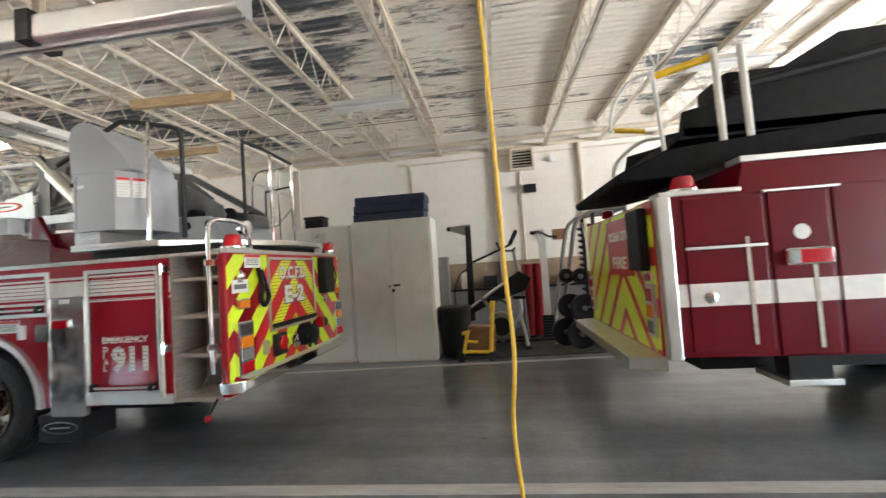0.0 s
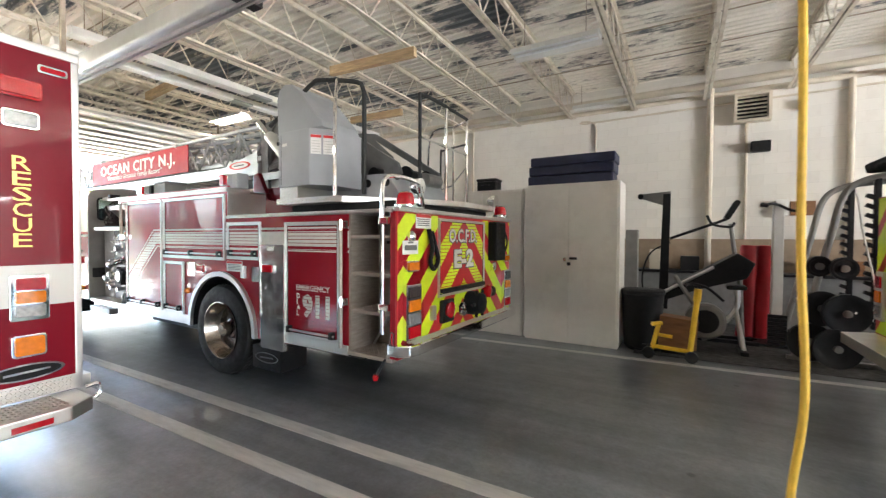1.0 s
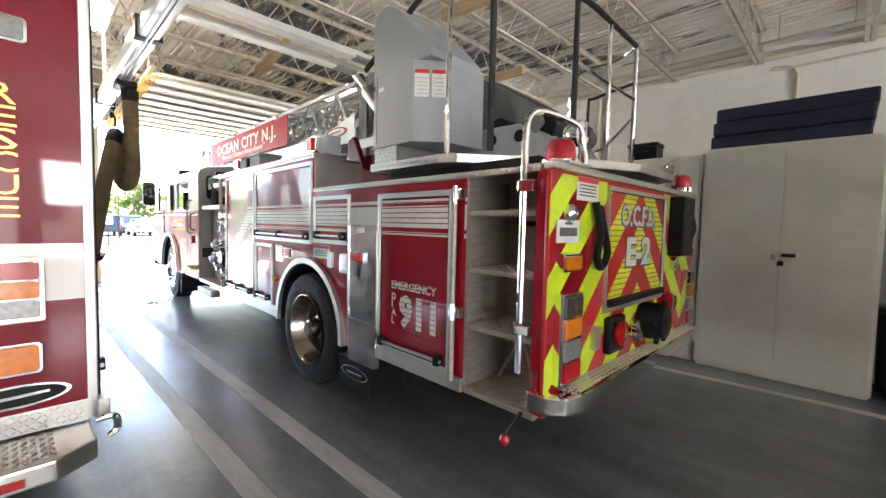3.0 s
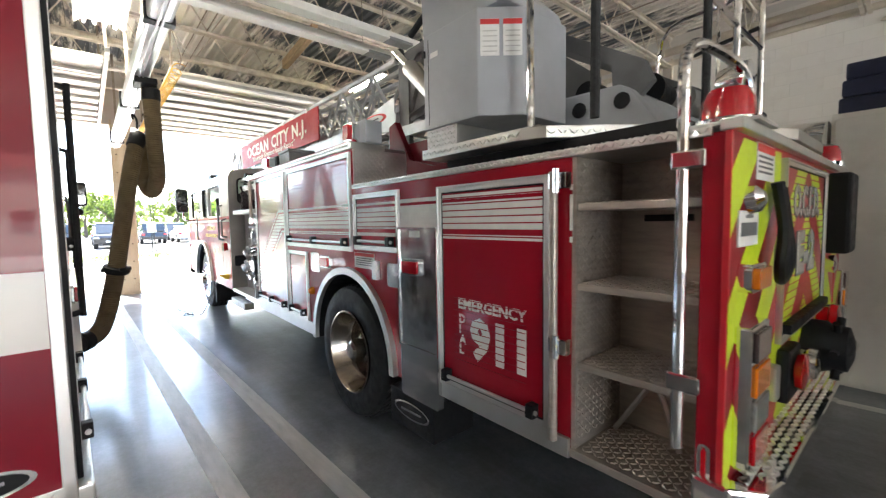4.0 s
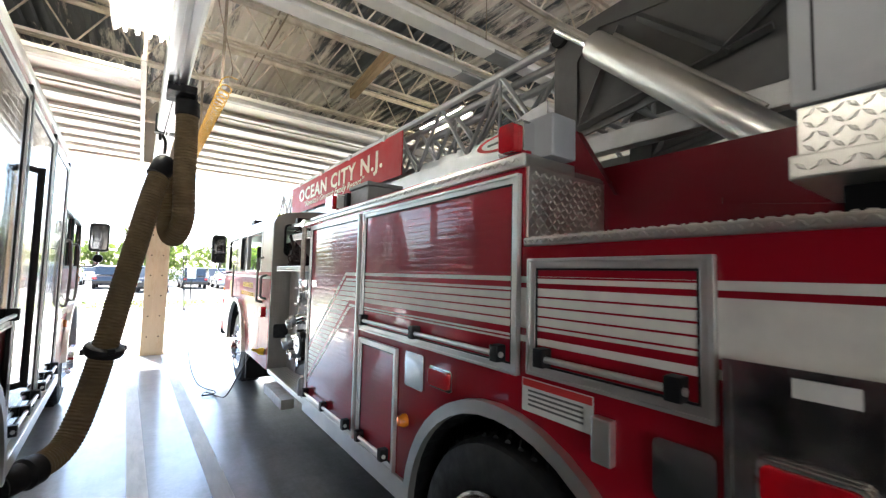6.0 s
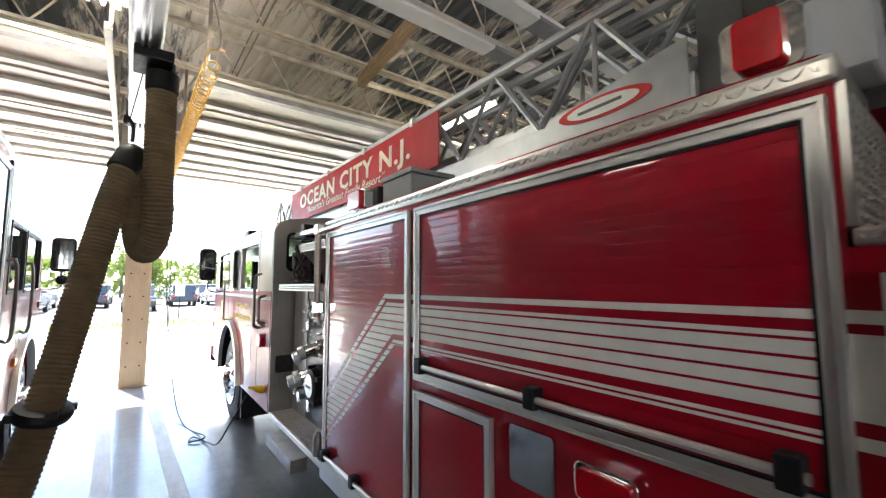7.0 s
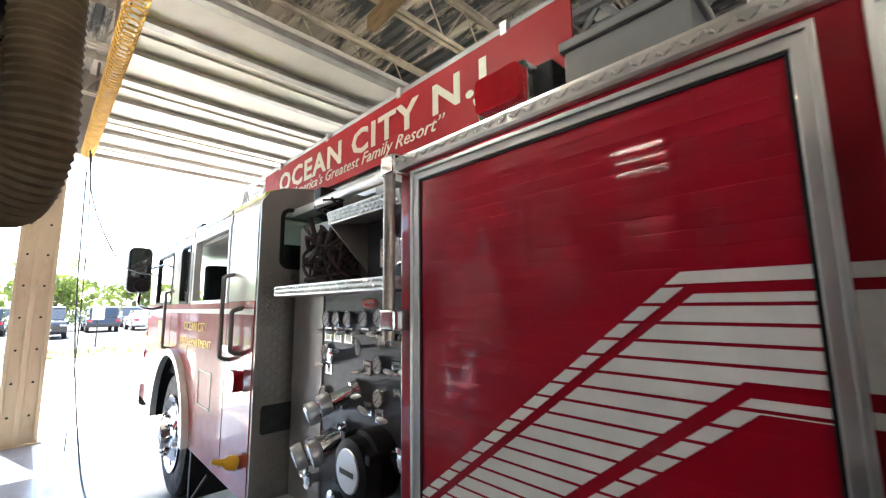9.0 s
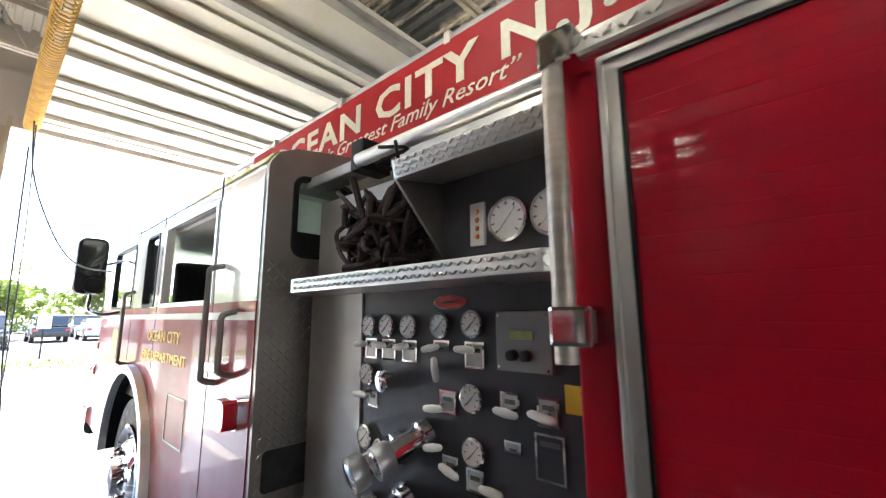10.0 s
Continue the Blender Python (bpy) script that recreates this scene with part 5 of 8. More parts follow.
for y0, y1 in ((3.28, 3.50), (5.40, 5.60)):
    cl = part("tail_lamp", bx(TX, TX + 0.05, y0, y1, 0.655, 1.135), CHROME, truck, "chrome tail lamp cluster", bevel=0.008)
    for i, m in enumerate((LENS_RED, LENS_CLEAR, LENS_AMBER, LENS_SMOKE)):
        z = 0.67 + i * 0.115
        part("lens", bx(TX + 0.05, TX + 0.062, y0 + 0.03, y1 - 0.02, z, z + 0.10), m, cl, bevel=0.006)
lens_box(truck, 5.42, 5.58, 1.24, 1.33, TX, 'x', LENS_AMBER, out=1, d=0.05)
warning_label(truck, 3.47, 3.72, 1.625, 1.755, TX + 0.0015, 'x', 1)
part("hose_strap", tube(B(), smooth_path([(TX + 0.03, 3.64, 1.62), (TX + 0.05, 3.67, 1.45), (TX + 0.05, 3.64, 1.32), (TX + 0.04, 3.71, 1.25), (TX + 0.05, 3.77, 1.33), (TX + 0.04, 3.73, 1.48), (TX + 0.03, 3.69, 1.6)], 6), 0.022, 8), BLACK, truck, "black looped strap", smooth=True)
part("side_pouch", bx(TX, TX + 0.11, 4.98, 5.28, 1.27, 1.74), BLACK, truck, "black fabric pouch", bevel=0.02)
part("side_cable", tube(B(), smooth_path([(TX + 0.06, 5.34, 1.66), (TX + 0.09, 5.37, 1.5), (TX + 0.06, 5.38, 1.38)], 5), 0.012, 6), BLACK, truck)
part("tail_knob", lathe(B(), [(0, 0.05), (0.04, 0.055), (0.05, 0.03)], (TX, 5.10, 1.20), (1, 0, 0), 14), CHROME, truck, smooth=True)
# tail inlets under the shutter
part("valve_wheel", lathe(B(), [(0, 0.03), (0.06, 0.03), (0.06, 0.075), (0.085, 0.08), (0.095, 0.04)], (TX, 3.97, 0.83), (1, 0, 0), 18), LENS_RED, truck, "red valve wheel", smooth=True)
part("valve_body", bx(TX, TX + 0.05, 3.87, 4.10, 0.70, 0.93), IRON, truck, bevel=0.02)
part("intake_cap", lathe(B(), [(0, 0.13), (0.08, 0.13), (0.10, 0.12), (0.17, 0.11), (0.19, 0.05)], (TX, 4.50, 0.83), (1, 0, 0), 24), BLACK, truck, "black intake cap", smooth=True)
for k in range(6):
    a = k * math.pi / 3
    part("cap_lug", cyl(B(), (TX + 0.13, 4.50 + 0.11 * math.cos(a), 0.83 + 0.11 * math.sin(a)), (TX + 0.13, 4.50 + 0.16 * math.cos(a), 0.83 + 0.16 * math.sin(a)), 0.018, 8), BLACK, truck)
part("coupling", lathe(B(), [(0, 0.06), (0.05, 0.06), (0.06, 0.075), (0.09, 0.07), (0.1, 0.03)], (TX, 4.24, 0.80), (1, 0, 0), 18), CHROME, truck, smooth=True)
part("coupling", lathe(B(), [(0, 0.055), (0.05, 0.055), (0.06, 0.075), (0.09, 0.07), (0.1, 0.03)], (TX, 4.86, 0.92), (1, 0, 0), 18), LENS_RED, truck, smooth=True)
part("coupling", lathe(B(), [(0, 0.05), (0.04, 0.06), (0.06, 0.05)], (TX, 5.05, 0.90), (1, 0, 0), 18), BLACK, truck, smooth=True)
part("side_tap", bx(TX, TX + 0.04, 3.70, 3.77, 0.76, 0.90), ALU, truck, bevel=0.01)
# tail bumper with turned corners
bm = B()
prism(bm, [(-2.47, SD - 0.03), (-2.36, SD - 0.04), (-2.27, SD + 0.03), (-2.25, SD + 0.14), (-2.25, FS - 0.12), (-2.27, FS - 0.02), (-2.36, FS + 0.04), (-2.40, FS + 0.03), (-2.40, SD + 0.02), (-2.47, SD + 0.02)], 'z', 0.535, 0.635)
bp_ = part("bumper", bm, CHROME, truck, "chrome tail bumper", bevel=0.012)
part("step_tread", tread(B(), (-2.378, SD + 0.1, 0.636), (1, 0, 0), (0, 1, 0), 0.11, 2.2, (0, 0, 1), 0.04), PLATE, bp_)
# hanging rod with a red knob below the corner
part("drain_rod", cyl(B(), (-2.50, SD - 0.02, 0.50), (-2.56, SD - 0.06, 0.37), 0.011, 8), BLACK, truck)
part("drain_knob", lathe(B(), [(-0.03, 0.001), (-0.025, 0.02), (0, 0.03), (0.025, 0.02), (0.03, 0.001)], (-2.57, SD - 0.065, 0.345), (0, 0, 1), 14), LENS_RED, truck, "red knob", smooth=True)
part("grab_rail", tube(B(), [(-2.51, SD - 0.05, 0.72)] + smooth_path([(-2.51, SD - 0.05, 1.9), (-2.51, SD - 0.03, 2.02), (-2.50, SD + 0.06, 2.07), (-2.48, SD + 0.3, 2.07), (-2.46, SD + 0.42, 2.02), (-2.45, SD + 0.46, 1.85), (-2.45, SD + 0.46, 1.8)], 5), 0.019, 10), CHROME, truck, "chrome tail grab rail", smooth=True)
for z in (0.95, 1.68):
    part("rail_clamp", bx(-2.54, -2.44, SD - 0.07, SD + 0.0, z - 0.03, z + 0.03), CHROME, truck, bevel=0.008)
lens_box(truck, -2.46, -2.42, 0.60, 0.74, SD, 'y', LENS_RED, d=0.012)
beacon(truck, -2.46, 3.42, 1.80)
beacon(truck, -2.46, 5.52, 1.82)
part("beacon_tray", bx(-2.58, -2.34, 3.30, 3.54, 1.80, 1.812), ALU, truck)
spot(truck, -2.48, 3.66, 2.02)
spot(truck, -2.47, 5.36, 2.02)

# turntable and its platform
tt = part("turntable", lathe(B(), [(0, 0.62), (0.05, 0.66), (0.10, 0.60)], (-3.35, YC + 0.1, 1.785), (0, 0, 1), 40), BLACK, truck, "black turntable ring", smooth=True)
part("turntable_skirt", bx(-4.02, -2.62, 3.46, 5.42, 1.788, 1.884), BLACK, truck)
plan = [(-4.09, 3.31), (-3.30, 3.31), (-3.18, 3.36), (-2.66, 4.0), (-2.44, 4.5), (-2.44, 5.25), (-2.7, 5.5), (-4.09, 5.5)]
bm = prism(B(), plan, 'z', 1.885, 1.945)
pf = part("platform", bm, PLATE, truck, "tread plate turntable platform", bevel=0.006)
part("platform_tread", tread(B(), (-4.08, 3.309, 1.89), (1, 0, 0), (0, 0, 1), 0.78, 0.05, (0, -1, 0), 0.04), PLATE, pf)
part("platform_tread", tread(B(), (-3.18, 3.358, 1.89), (0.52, 0.64, 0), (0, 0, 1), 0.8, 0.05, (0.64, -0.52, 0), 0.04), PLATE, pf)
part("platform_tread", tread(B(), (-3.9, 3.33, 1.9455), (1, 0, 0), (0, 1, 0), 0.7, 0.6, (0, 0, 1), 0.045), PLATE, pf)

# control console
plinth = part("console_plinth", bx(-4.08, -3.80, 3.345, 3.90, 1.946, 2.07), PLATE, truck, "tread plate console plinth", bevel=0.004)
part("plinth_tread", tread(B(), (-4.07, 3.3445, 1.95), (1, 0, 0), (0, 0, 1), 0.26, 0.115, (0, -1, 0), 0.038), PLATE, plinth)
foot = [(-4.09, 3.335), (-3.61, 3.335), (-3.44, 3.53), (-3.44, 3.92), (-4.09, 3.92)]
con = part("console", prism(B(), foot, 'z', 2.072, 2.65), GREY, truck, "grey painted control console", bevel=0.008)
part("door_gap", bx(-4.045, -4.04, 3.3335, 3.336, 2.10, 2.62), BLACK, con)
hood = [(-4.15, 2.652), (-4.17, 3.02), (-4.13, 3.13), (-4.04, 3.175), (-3.93, 3.16), (-3.82, 3.08), (-3.48, 2.72), (-3.46, 2.652)]
part("console_hood", prism(B(), hood, 'y', 3.38, 3.91), GREY, con, "grey sloped console hood", bevel=0.01)
for a, b in ((0.06, 0.46), (0.54, 0.94)):
    # labels on the slanted face between the front and the side
    p0, p1 = Vector((-3.61, 3.335)).lerp(Vector((-3.44, 3.53)), a), Vector((-3.61, 3.335)).lerp(Vector((-3.44, 3.53)), b)
    o1, o2 = Vector((0.0022, -0.0019)), Vector((0.0034, -0.0030))
    lab = part("warning_label", prism(B(), [p0, p1, p1 + o1, p0 + o1], 'z', 2.39, 2.585), LABEL, con, "white warning label with a red head")
    part("head", prism(B(), [p0 + o1, p1 + o1, p1 + o2, p0 + o2], 'z', 2.555, 2.583), LABEL_RED, lab)
    for i in range(5):
        part("text_bar", prism(B(), [p0.lerp(p1, 0.12) + o1, p0.lerp(p1, 0.88) + o1, p0.lerp(p1, 0.88) + o2, p0.lerp(p1, 0.12) + o2], 'z', 2.41 + i * 0.027, 2.416 + i * 0.027), TAG, lab)
part("tag", bx(-4.02, -3.95, 3.332, 3.335, 2.50, 2.53), LABEL, con)
part("console_latch", bx(-4.10, -4.07, 3.325, 3.336, 2.52, 2.56), BLACK, con)
tube_pts = smooth_path([(-4.40, 3.46, 2.80), (-4.05, 3.47, 2.98), (-3.74, 3.48, 3.15), (-3.6, 3.48, 3.17), (-3.12, 3.48, 3.06), (-3.02, 3.48, 2.98), (-3.0, 3.48, 2.8), (-3.0, 3.48, 1.96)], 6)
part("guard_rail", tube(B(), tube_pts, 0.022, 10), GRIP, truck, "black-gripped guard rail", smooth=True)
part("guard_post", tube(B(), [(-3.27, 3.36, 1.945), (-3.29, 3.38, 2.8), (-3.34, 3.46, 3.12)], 0.018, 10), CHROME, truck, "chrome guard post", smooth=True)
# rear guard rails
for y, m, nm in ((4.02, GRIP, "black-gripped guard post"), (4.6, CHROME, "chrome guard post"), (5.12, CHROME, "chrome guard post")):
    x = -2.75 if y > 4.1 else -2.72
    p = part("guard_post", tube(B(), [(x, y, 1.94), (x, y, 3.05)], 0.019, 10), m, truck, nm, smooth=True)
    part("foot", lathe(B(), [(0, 0.045), (0.012, 0.045), (0.03, 0.025)], (x, y, 1.945), (0, 0, 1), 12), CHROME, p)
part("guard_rail", tube(B(), smooth_path([(-2.72, 4.02, 3.03), (-2.73, 4.3, 3.06), (-2.75, 4.85, 3.06), (-2.75, 5.12, 3.05)], 4), 0.02, 10), GRIP, truck, "black-gripped guard rail", smooth=True)
part("guard_rail", tube(B(), [(-2.72, 4.02, 2.60), (-2.75, 4.6, 2.60), (-2.75, 5.12, 2.60)], 0.014, 8), CHROME, truck, smooth=True)
part("guard_rail", tube(B(), smooth_path([(-2.75, 5.12, 3.05), (-3.0, 5.3, 3.05), (-3.5, 5.42, 2.98), (-3.52, 5.42, 1.95)], 5), 0.016, 8), CHROME, truck, smooth=True)
part("guard_rail", tube(B(), [(-2.75, 5.12, 2.45), (-3.1, 5.34, 2.25), (-3.5, 5.42, 2.2)], 0.013, 8), CHROME, truck, smooth=True)
part("guard_rail", tube(B(), smooth_path([(-3.3, 5.38, 2.0), (-3.3, 5.38, 2.7), (-3.2, 5.3, 2.74), (-2.75, 5.12, 2.74)], 4), 0.014, 8), GRIP, truck, smooth=True)
part("guard_post", tube(B(), [(-3.05, 5.30, 1.945), (-3.05, 5.30, 3.04)], 0.015, 8), CHROME, truck, smooth=True)

# turret base, heel frames, lift cylinders
bm = prism(B(), [(-3.95, 1.947), (-2.88, 1.947), (-3.06, 2.20), (-3.12, 2.235), (-3.95, 2.25)], 'y', 3.94, 4.98)
tr = part("turret_base", bm, GREY, truck, "grey turret base", bevel=0.015)
for x in (-3.36, -3.10):
    part("port", lathe(B(), [(0, 0.045), (0.01, 0.045), (0.012, 0.03)], (x, 3.94, 2.14), (0, -1, 0), 16), BLACK, tr)
for y in (4.02, 4.86):
    side = [(-3.05, 2.16), (-2.97, 2.24), (-3.02, 2.36), (-4.05, 2.98), (-4.95, 3.12), (-5.32, 3.10), (-5.38, 3.0), (-5.38, 2.10), (-5.22, 2.10), (-5.22, 2.90), (-5.08, 3.04), (-4.08, 2.91), (-3.20, 2.38), (-3.20, 2.16)]
    part("heel_frame", prism(B(), side, 'y', y, y + 0.05), HEEL_SHADE_GREY, truck, "grey heel frame of the ladder", bevel=0.004)
    web = [(-5.24, 2.44), (-5.24, 2.95), (-5.06, 3.04), (-4.1, 2.92), (-3.75, 2.64), (-3.75, 2.36), (-4.3, 2.40), (-4.75, 2.52)]
    part("heel_web", prism(B(), web, 'y', y + 0.015, y + 0.03), HEEL_SHADE_GREY, truck, "grey heel plate in a shaded tone")
    for a, b in (((-5.2, 2.5), (-4.95, 2.98)), ((-4.85, 2.98), (-4.45, 2.62)), ((-4.5, 2.62), (-4.15, 2.86)), ((-5.2, 2.5), (-4.3, 2.66))):
        part("heel_rib", tube(B(), [(a[0], y + 0.005, a[1]), (b[0], y + 0.005, b[1])], 0.022, 4), HEEL_SHADE_GREY, truck)
    part("heel_beam", bx(-5.4, -3.7, y - 0.01, y + 0.06, 2.32, 2.42), LADDER_GREY, truck, bevel=0.006)
    part("pivot_pin", lathe(B(), [(0, 0.06), (0.03, 0.06), (0.035, 0.03)], (-5.33, y, 3.09), (0, -1, 0), 18), IRON, truck, smooth=True)
    cy = 3.90 if y < 4.5 else 5.06
    part("lift_cylinder", cyl(B(), (-4.18, cy, 2.08), (-5.02, cy, 2.86), 0.075, 20), ALU, truck, "silver lift cylinder", smooth=True)
    part("lift_rod", cyl(B(), (-5.02, cy, 2.86), (-5.25, cy, 3.07), 0.035, 14), CHROME, truck, smooth=True)
    part("oil_pipe", tube(B(), [(-4.3, cy + 0.02, 2.30), (-4.92, cy + 0.02, 2.88)], 0.012, 8), ALU, truck)
part("winch_drum", lathe(B(), [(0, 0.10), (0.03, 0.10), (0.03, 0.07), (0.42, 0.07), (0.42, 0.10), (0.45, 0.10)], (-3.12, 4.3, 2.27), (0, 1, 0), 20), IRON, truck, "dark winch drum", smooth=True)
part("motor", cyl(B(), (-3.38, 4.05, 2.26), (-3.38, 4.30, 2.26), 0.08, 16), IRON, truck, smooth=True)
part("motor", cyl(B(), (-3.02, 4.55, 2.24), (-3.02, 4.85, 2.24), 0.08, 16), FRAME_GREY, truck, smooth=True)

# ladder: nested sections
def ladder_section(y0, y1, zb, zt, x0, x1, beam, step, tag):
    for y in (y0, y1):
        part("ladder_beam", bx(x0, x1, y - 0.02, y + 0.02, zb - beam, zb), LADDER_GREY, truck, bevel=0.005)
        part("ladder_rail", tube(B(), [(x0, y, zt), (x1, y, zt)], 0.03, 10), LADDER_GREY, truck, smooth=True)
        o = origin_of(truck)
        shapes = [mesh_of("brace", tube(B(), [(0, 0, zb), (-step * 0.5, 0, zt)], 0.017, 6), LADDER_GREY),
                  mesh_of("brace", tube(B(), [(-step * 0.5, 0, zt), (-step, 0, zb)], 0.017, 6), LADDER_GREY),
                  mesh_of("brace", tube(B(), [(-step * 0.5, 0, zt), (-step * 0.5, 0, zb)], 0.014, 6), LADDER_GREY)]
        x, k = x1 - 0.1, 0
        while x - step > x0:
            for me in shapes[:3 if k % 2 == 0 else 2]:
                br = new("ladder_brace", me)
                br.parent = truck
                br.location = (x - o.x, y - o.y, -o.z)
            x -= step
            k += 1
    o = origin_of(truck)
    rung_me = mesh_of("rung", cyl(B(), (0, y0 - o.y, zb - 0.03), (0, y1 - o.y, zb - 0.03), 0.016, 8), LADDER_GREY)
    x = x0 + 0.2
    while x < x1:
        rg = new("rung", rung_me)
        rg.parent = truck
        rg.location = (x - o.x, 0, 0)
        x += 0.36


ladder_section(4.0, 4.92, 2.56, 3.05, -12.0, -5.38, 0.16, 0.72, "base")
ladder_section(4.11, 4.81, 2.66, 3.0, -12.3, -5.0, 0.05, 0.56, "middle")
ladder_section(4.20, 4.72, 2.72, 2.94, -12.5, -4.8, 0.04, 0.46, "fly")
part("ladder_cradle", bx(-8.6, -8.4, 3.9, 5.0, 2.1, 2.40), FRAME_GREY, truck)
part("roof_edge", bx(-7.42, -4.88, SD + 0.035, SD + 0.06, 2.117, 2.138), RED, truck, "red roof edge behind the tread plate lip", bevel=0.004)
part("ladder_gusset", prism(B(), [(-6.15, 2.42), (-5.40, 2.42), (-5.40, 2.72), (-5.52, 2.70), (-6.15, 2.565)], 'y', 3.9785, 3.986), LADDER_GREY, truck, "grey gusset plate on the ladder beam", bevel=0.002)
bd = part("maker_badge", prism(B(), ellipse(-5.80, 2.560, 0.25, 0.056), 'y', 3.974, 3.978), LABEL_RED, truck, "red and white oval maker's badge")
part("field", prism(B(), ellipse(-5.80, 2.560, 0.195, 0.041), 'y', 3.971, 3.974), LABEL, bd)
part("mark", prism(B(), [(-5.93, 2.548), (-5.69, 2.556), (-5.69, 2.572), (-5.93, 2.564)], 'y', 3.969, 3.971), INK, bd)
# name board on the ladder
sb = part("name_board", bx(-10.80, -7.12, 3.945, 3.957, 2.575, 3.005), BANNER_RED, truck, "red name board on the ladder side", bevel=0.002)
text_mesh("letter", "OCEAN CITY N.J.", 0.265, LETTER, sb, (-10.40, 3.9435, 2.74), '-y', 2.88, bold=0.007, space=1.12)
text_mesh("letter", "“America’s Greatest Family Resort”", 0.125, LETTER, sb, (-10.10, 3.9435, 2.635), '-y', 2.15, shear=0.35)
for x in (-10.4, -9.4, -8.4, -7.5):
    part("board_clip", bx(x - 0.02, x + 0.02, 3.94, 4.0, 2.99, 3.06), ALU, sb)

# pump bay: step, instrument panel, shelf, hood
PB = SD + 0.215
part("pump_house", bx(-8.72, -7.40, PB + 0.004, FS, 0.50, 2.06), FRAME_GREY, truck)
part("pump_panel", bx(-8.36, -7.44, PB - 0.012, PB + 0.004, 0.52, 1.655), BLACK_PANEL, truck, "black pump instrument panel", bevel=0.003)
part("gauge_panel", bx(-7.95, -7.42, PB - 0.012, PB + 0.004, 1.69, 2.03), BLACK_PANEL, truck, "black upper gauge panel", bevel=0.003)
part("pump_side", bx(-8.72, -8.36, PB - 0.02, PB + 0.004, 0.52, 1.64), PLATE_SHADED, truck)
part("pump_jamb", bx(-7.43, -7.36, SD, PB + 0.01, 0.5, 2.06), RED, truck, bevel=0.006)
def small_gauge(x, z, face=LABEL):
    g = part("gauge", lathe(B(), [(0, 0.040), (0.02, 0.040), (0.024, 0.035), (0.018, 0.033), (0.018, 0.001)], (x, PB - 0.012, z), (0, -1, 0), 24), CHROME, truck, "small round pressure gauge", smooth=True)
    part("dial", lathe(B(), [(0, 0.032), (0.002, 0.032), (0.0022, 0.001)], (x, PB - 0.031, z), (0, -1, 0), 20), face, g)
    bm = B()
    for k in range(7):
        a = radians(225 - k * 45)
        c, s_ = math.cos(a), math.sin(a)
        prism(bm, [(x + c * 0.022 - s_ * 0.0015, z + s_ * 0.022 + c * 0.0015), (x + c * 0.029 - s_ * 0.0015, z + s_ * 0.029 + c * 0.0015), (x + c * 0.029 + s_ * 0.0015, z + s_ * 0.029 - c * 0.0015), (x + c * 0.022 + s_ * 0.0015, z + s_ * 0.022 - c * 0.0015)], 'y', PB - 0.035, PB - 0.0335)
    prism(bm, [(x - 0.016, z - 0.015), (x + 0.02, z + 0.018), (x - 0.012, z - 0.018)], 'y', PB - 0.035, PB - 0.0335)
    part("needle", bm, INK, g)


def tag_plate(x0, x1, z0, z1, material=TAG):
    tg = part("tag_plate", frame4(B(), x0, x1, z0, z1, 0.006, 'y', PB - 0.018, PB - 0.012), CHROME, truck, "bright-rimmed engraved tag plate")
    part("field", bx(x0 + 0.006, x1 - 0.006, PB - 0.016, PB - 0.012, z0 + 0.006, z1 - 0.006), material, tg)
    part("text_bar", bx(x0 + 0.014, x1 - 0.014, PB - 0.0175, PB - 0.016, z1 - 0.030, z1 - 0.018), INK, tg)


def pull_handle(x, z, tip=(1, 0, 0.12)):
    hd = part("pull_handle", tube(B(), [(x, PB - 0.012, z), (x, PB - 0.065, z)], 0.008, 8), CHROME, truck, "chrome pull rod with a white T grip", smooth=True)
    part("grip", lathe(B(), [(-0.036, 0.004), (-0.030, 0.009), (0, 0.012), (0.030, 0.009), (0.036, 0.004)], (x, PB - 0.07, z), tip, 12), LABEL, hd, smooth=True)


for x, z in ((-8.305, 1.52), (-8.205, 1.52), (-8.095, 1.52), (-7.955, 1.525), (-7.830, 1.53), (-8.310, 1.35), (-7.835, 1.325), (-8.315, 1.14), (-7.830, 1.185)):
    small_gauge(x, z)
for x0, x1, z0, z1 in ((-8.335, -8.270, 1.405, 1.475), (-8.240, -8.170, 1.405, 1.475), (-8.135, -8.065, 1.405, 1.475), (-7.990, -7.925, 1.455, 1.48), (-7.865, -7.795, 1.405, 1.48),
                       (-8.315, -8.260, 1.24, 1.30), (-7.965, -7.900, 1.27, 1.335), (-7.745, -7.685, 1.295, 1.355), (-7.635, -7.575, 1.285, 1.355),
                       (-7.955, -7.895, 1.10, 1.155), (-7.735, -7.685, 1.205, 1.235), (-7.865, -7.805, 1.08, 1.14)):
    tag_plate(x0, x1, z0, z1)
tag_plate(-7.645, -7.565, 1.16, 1.27, BLACK_PANEL)
for x, z, tip in ((-8.295, 1.458, (1, 0, 0.05)), (-8.195, 1.458, (1, 0, -0.05)), (-8.085, 1.458, (1, 0, 0.1)), (-7.955, 1.46, (1, 0, 0.2)), (-7.825, 1.462, (1, 0, 0)),
                  (-8.295, 1.29, (1, 0, 0)), (-7.935, 1.40, (0.15, 0, -1)), (-7.945, 1.29, (1, 0, 0.1)), (-7.695, 1.315, (1, 0, -0.1)), (-7.595, 1.32, (1, 0, -0.15)),
                  (-8.205, 1.13, (0.5, 0, 1)), (-7.945, 1.185, (1, 0, 0.2)), (-7.885, 1.135, (1, 0, -0.3)), (-7.745, 1.12, (1, 0, 0))):
    pull_handle(x, z, tip)
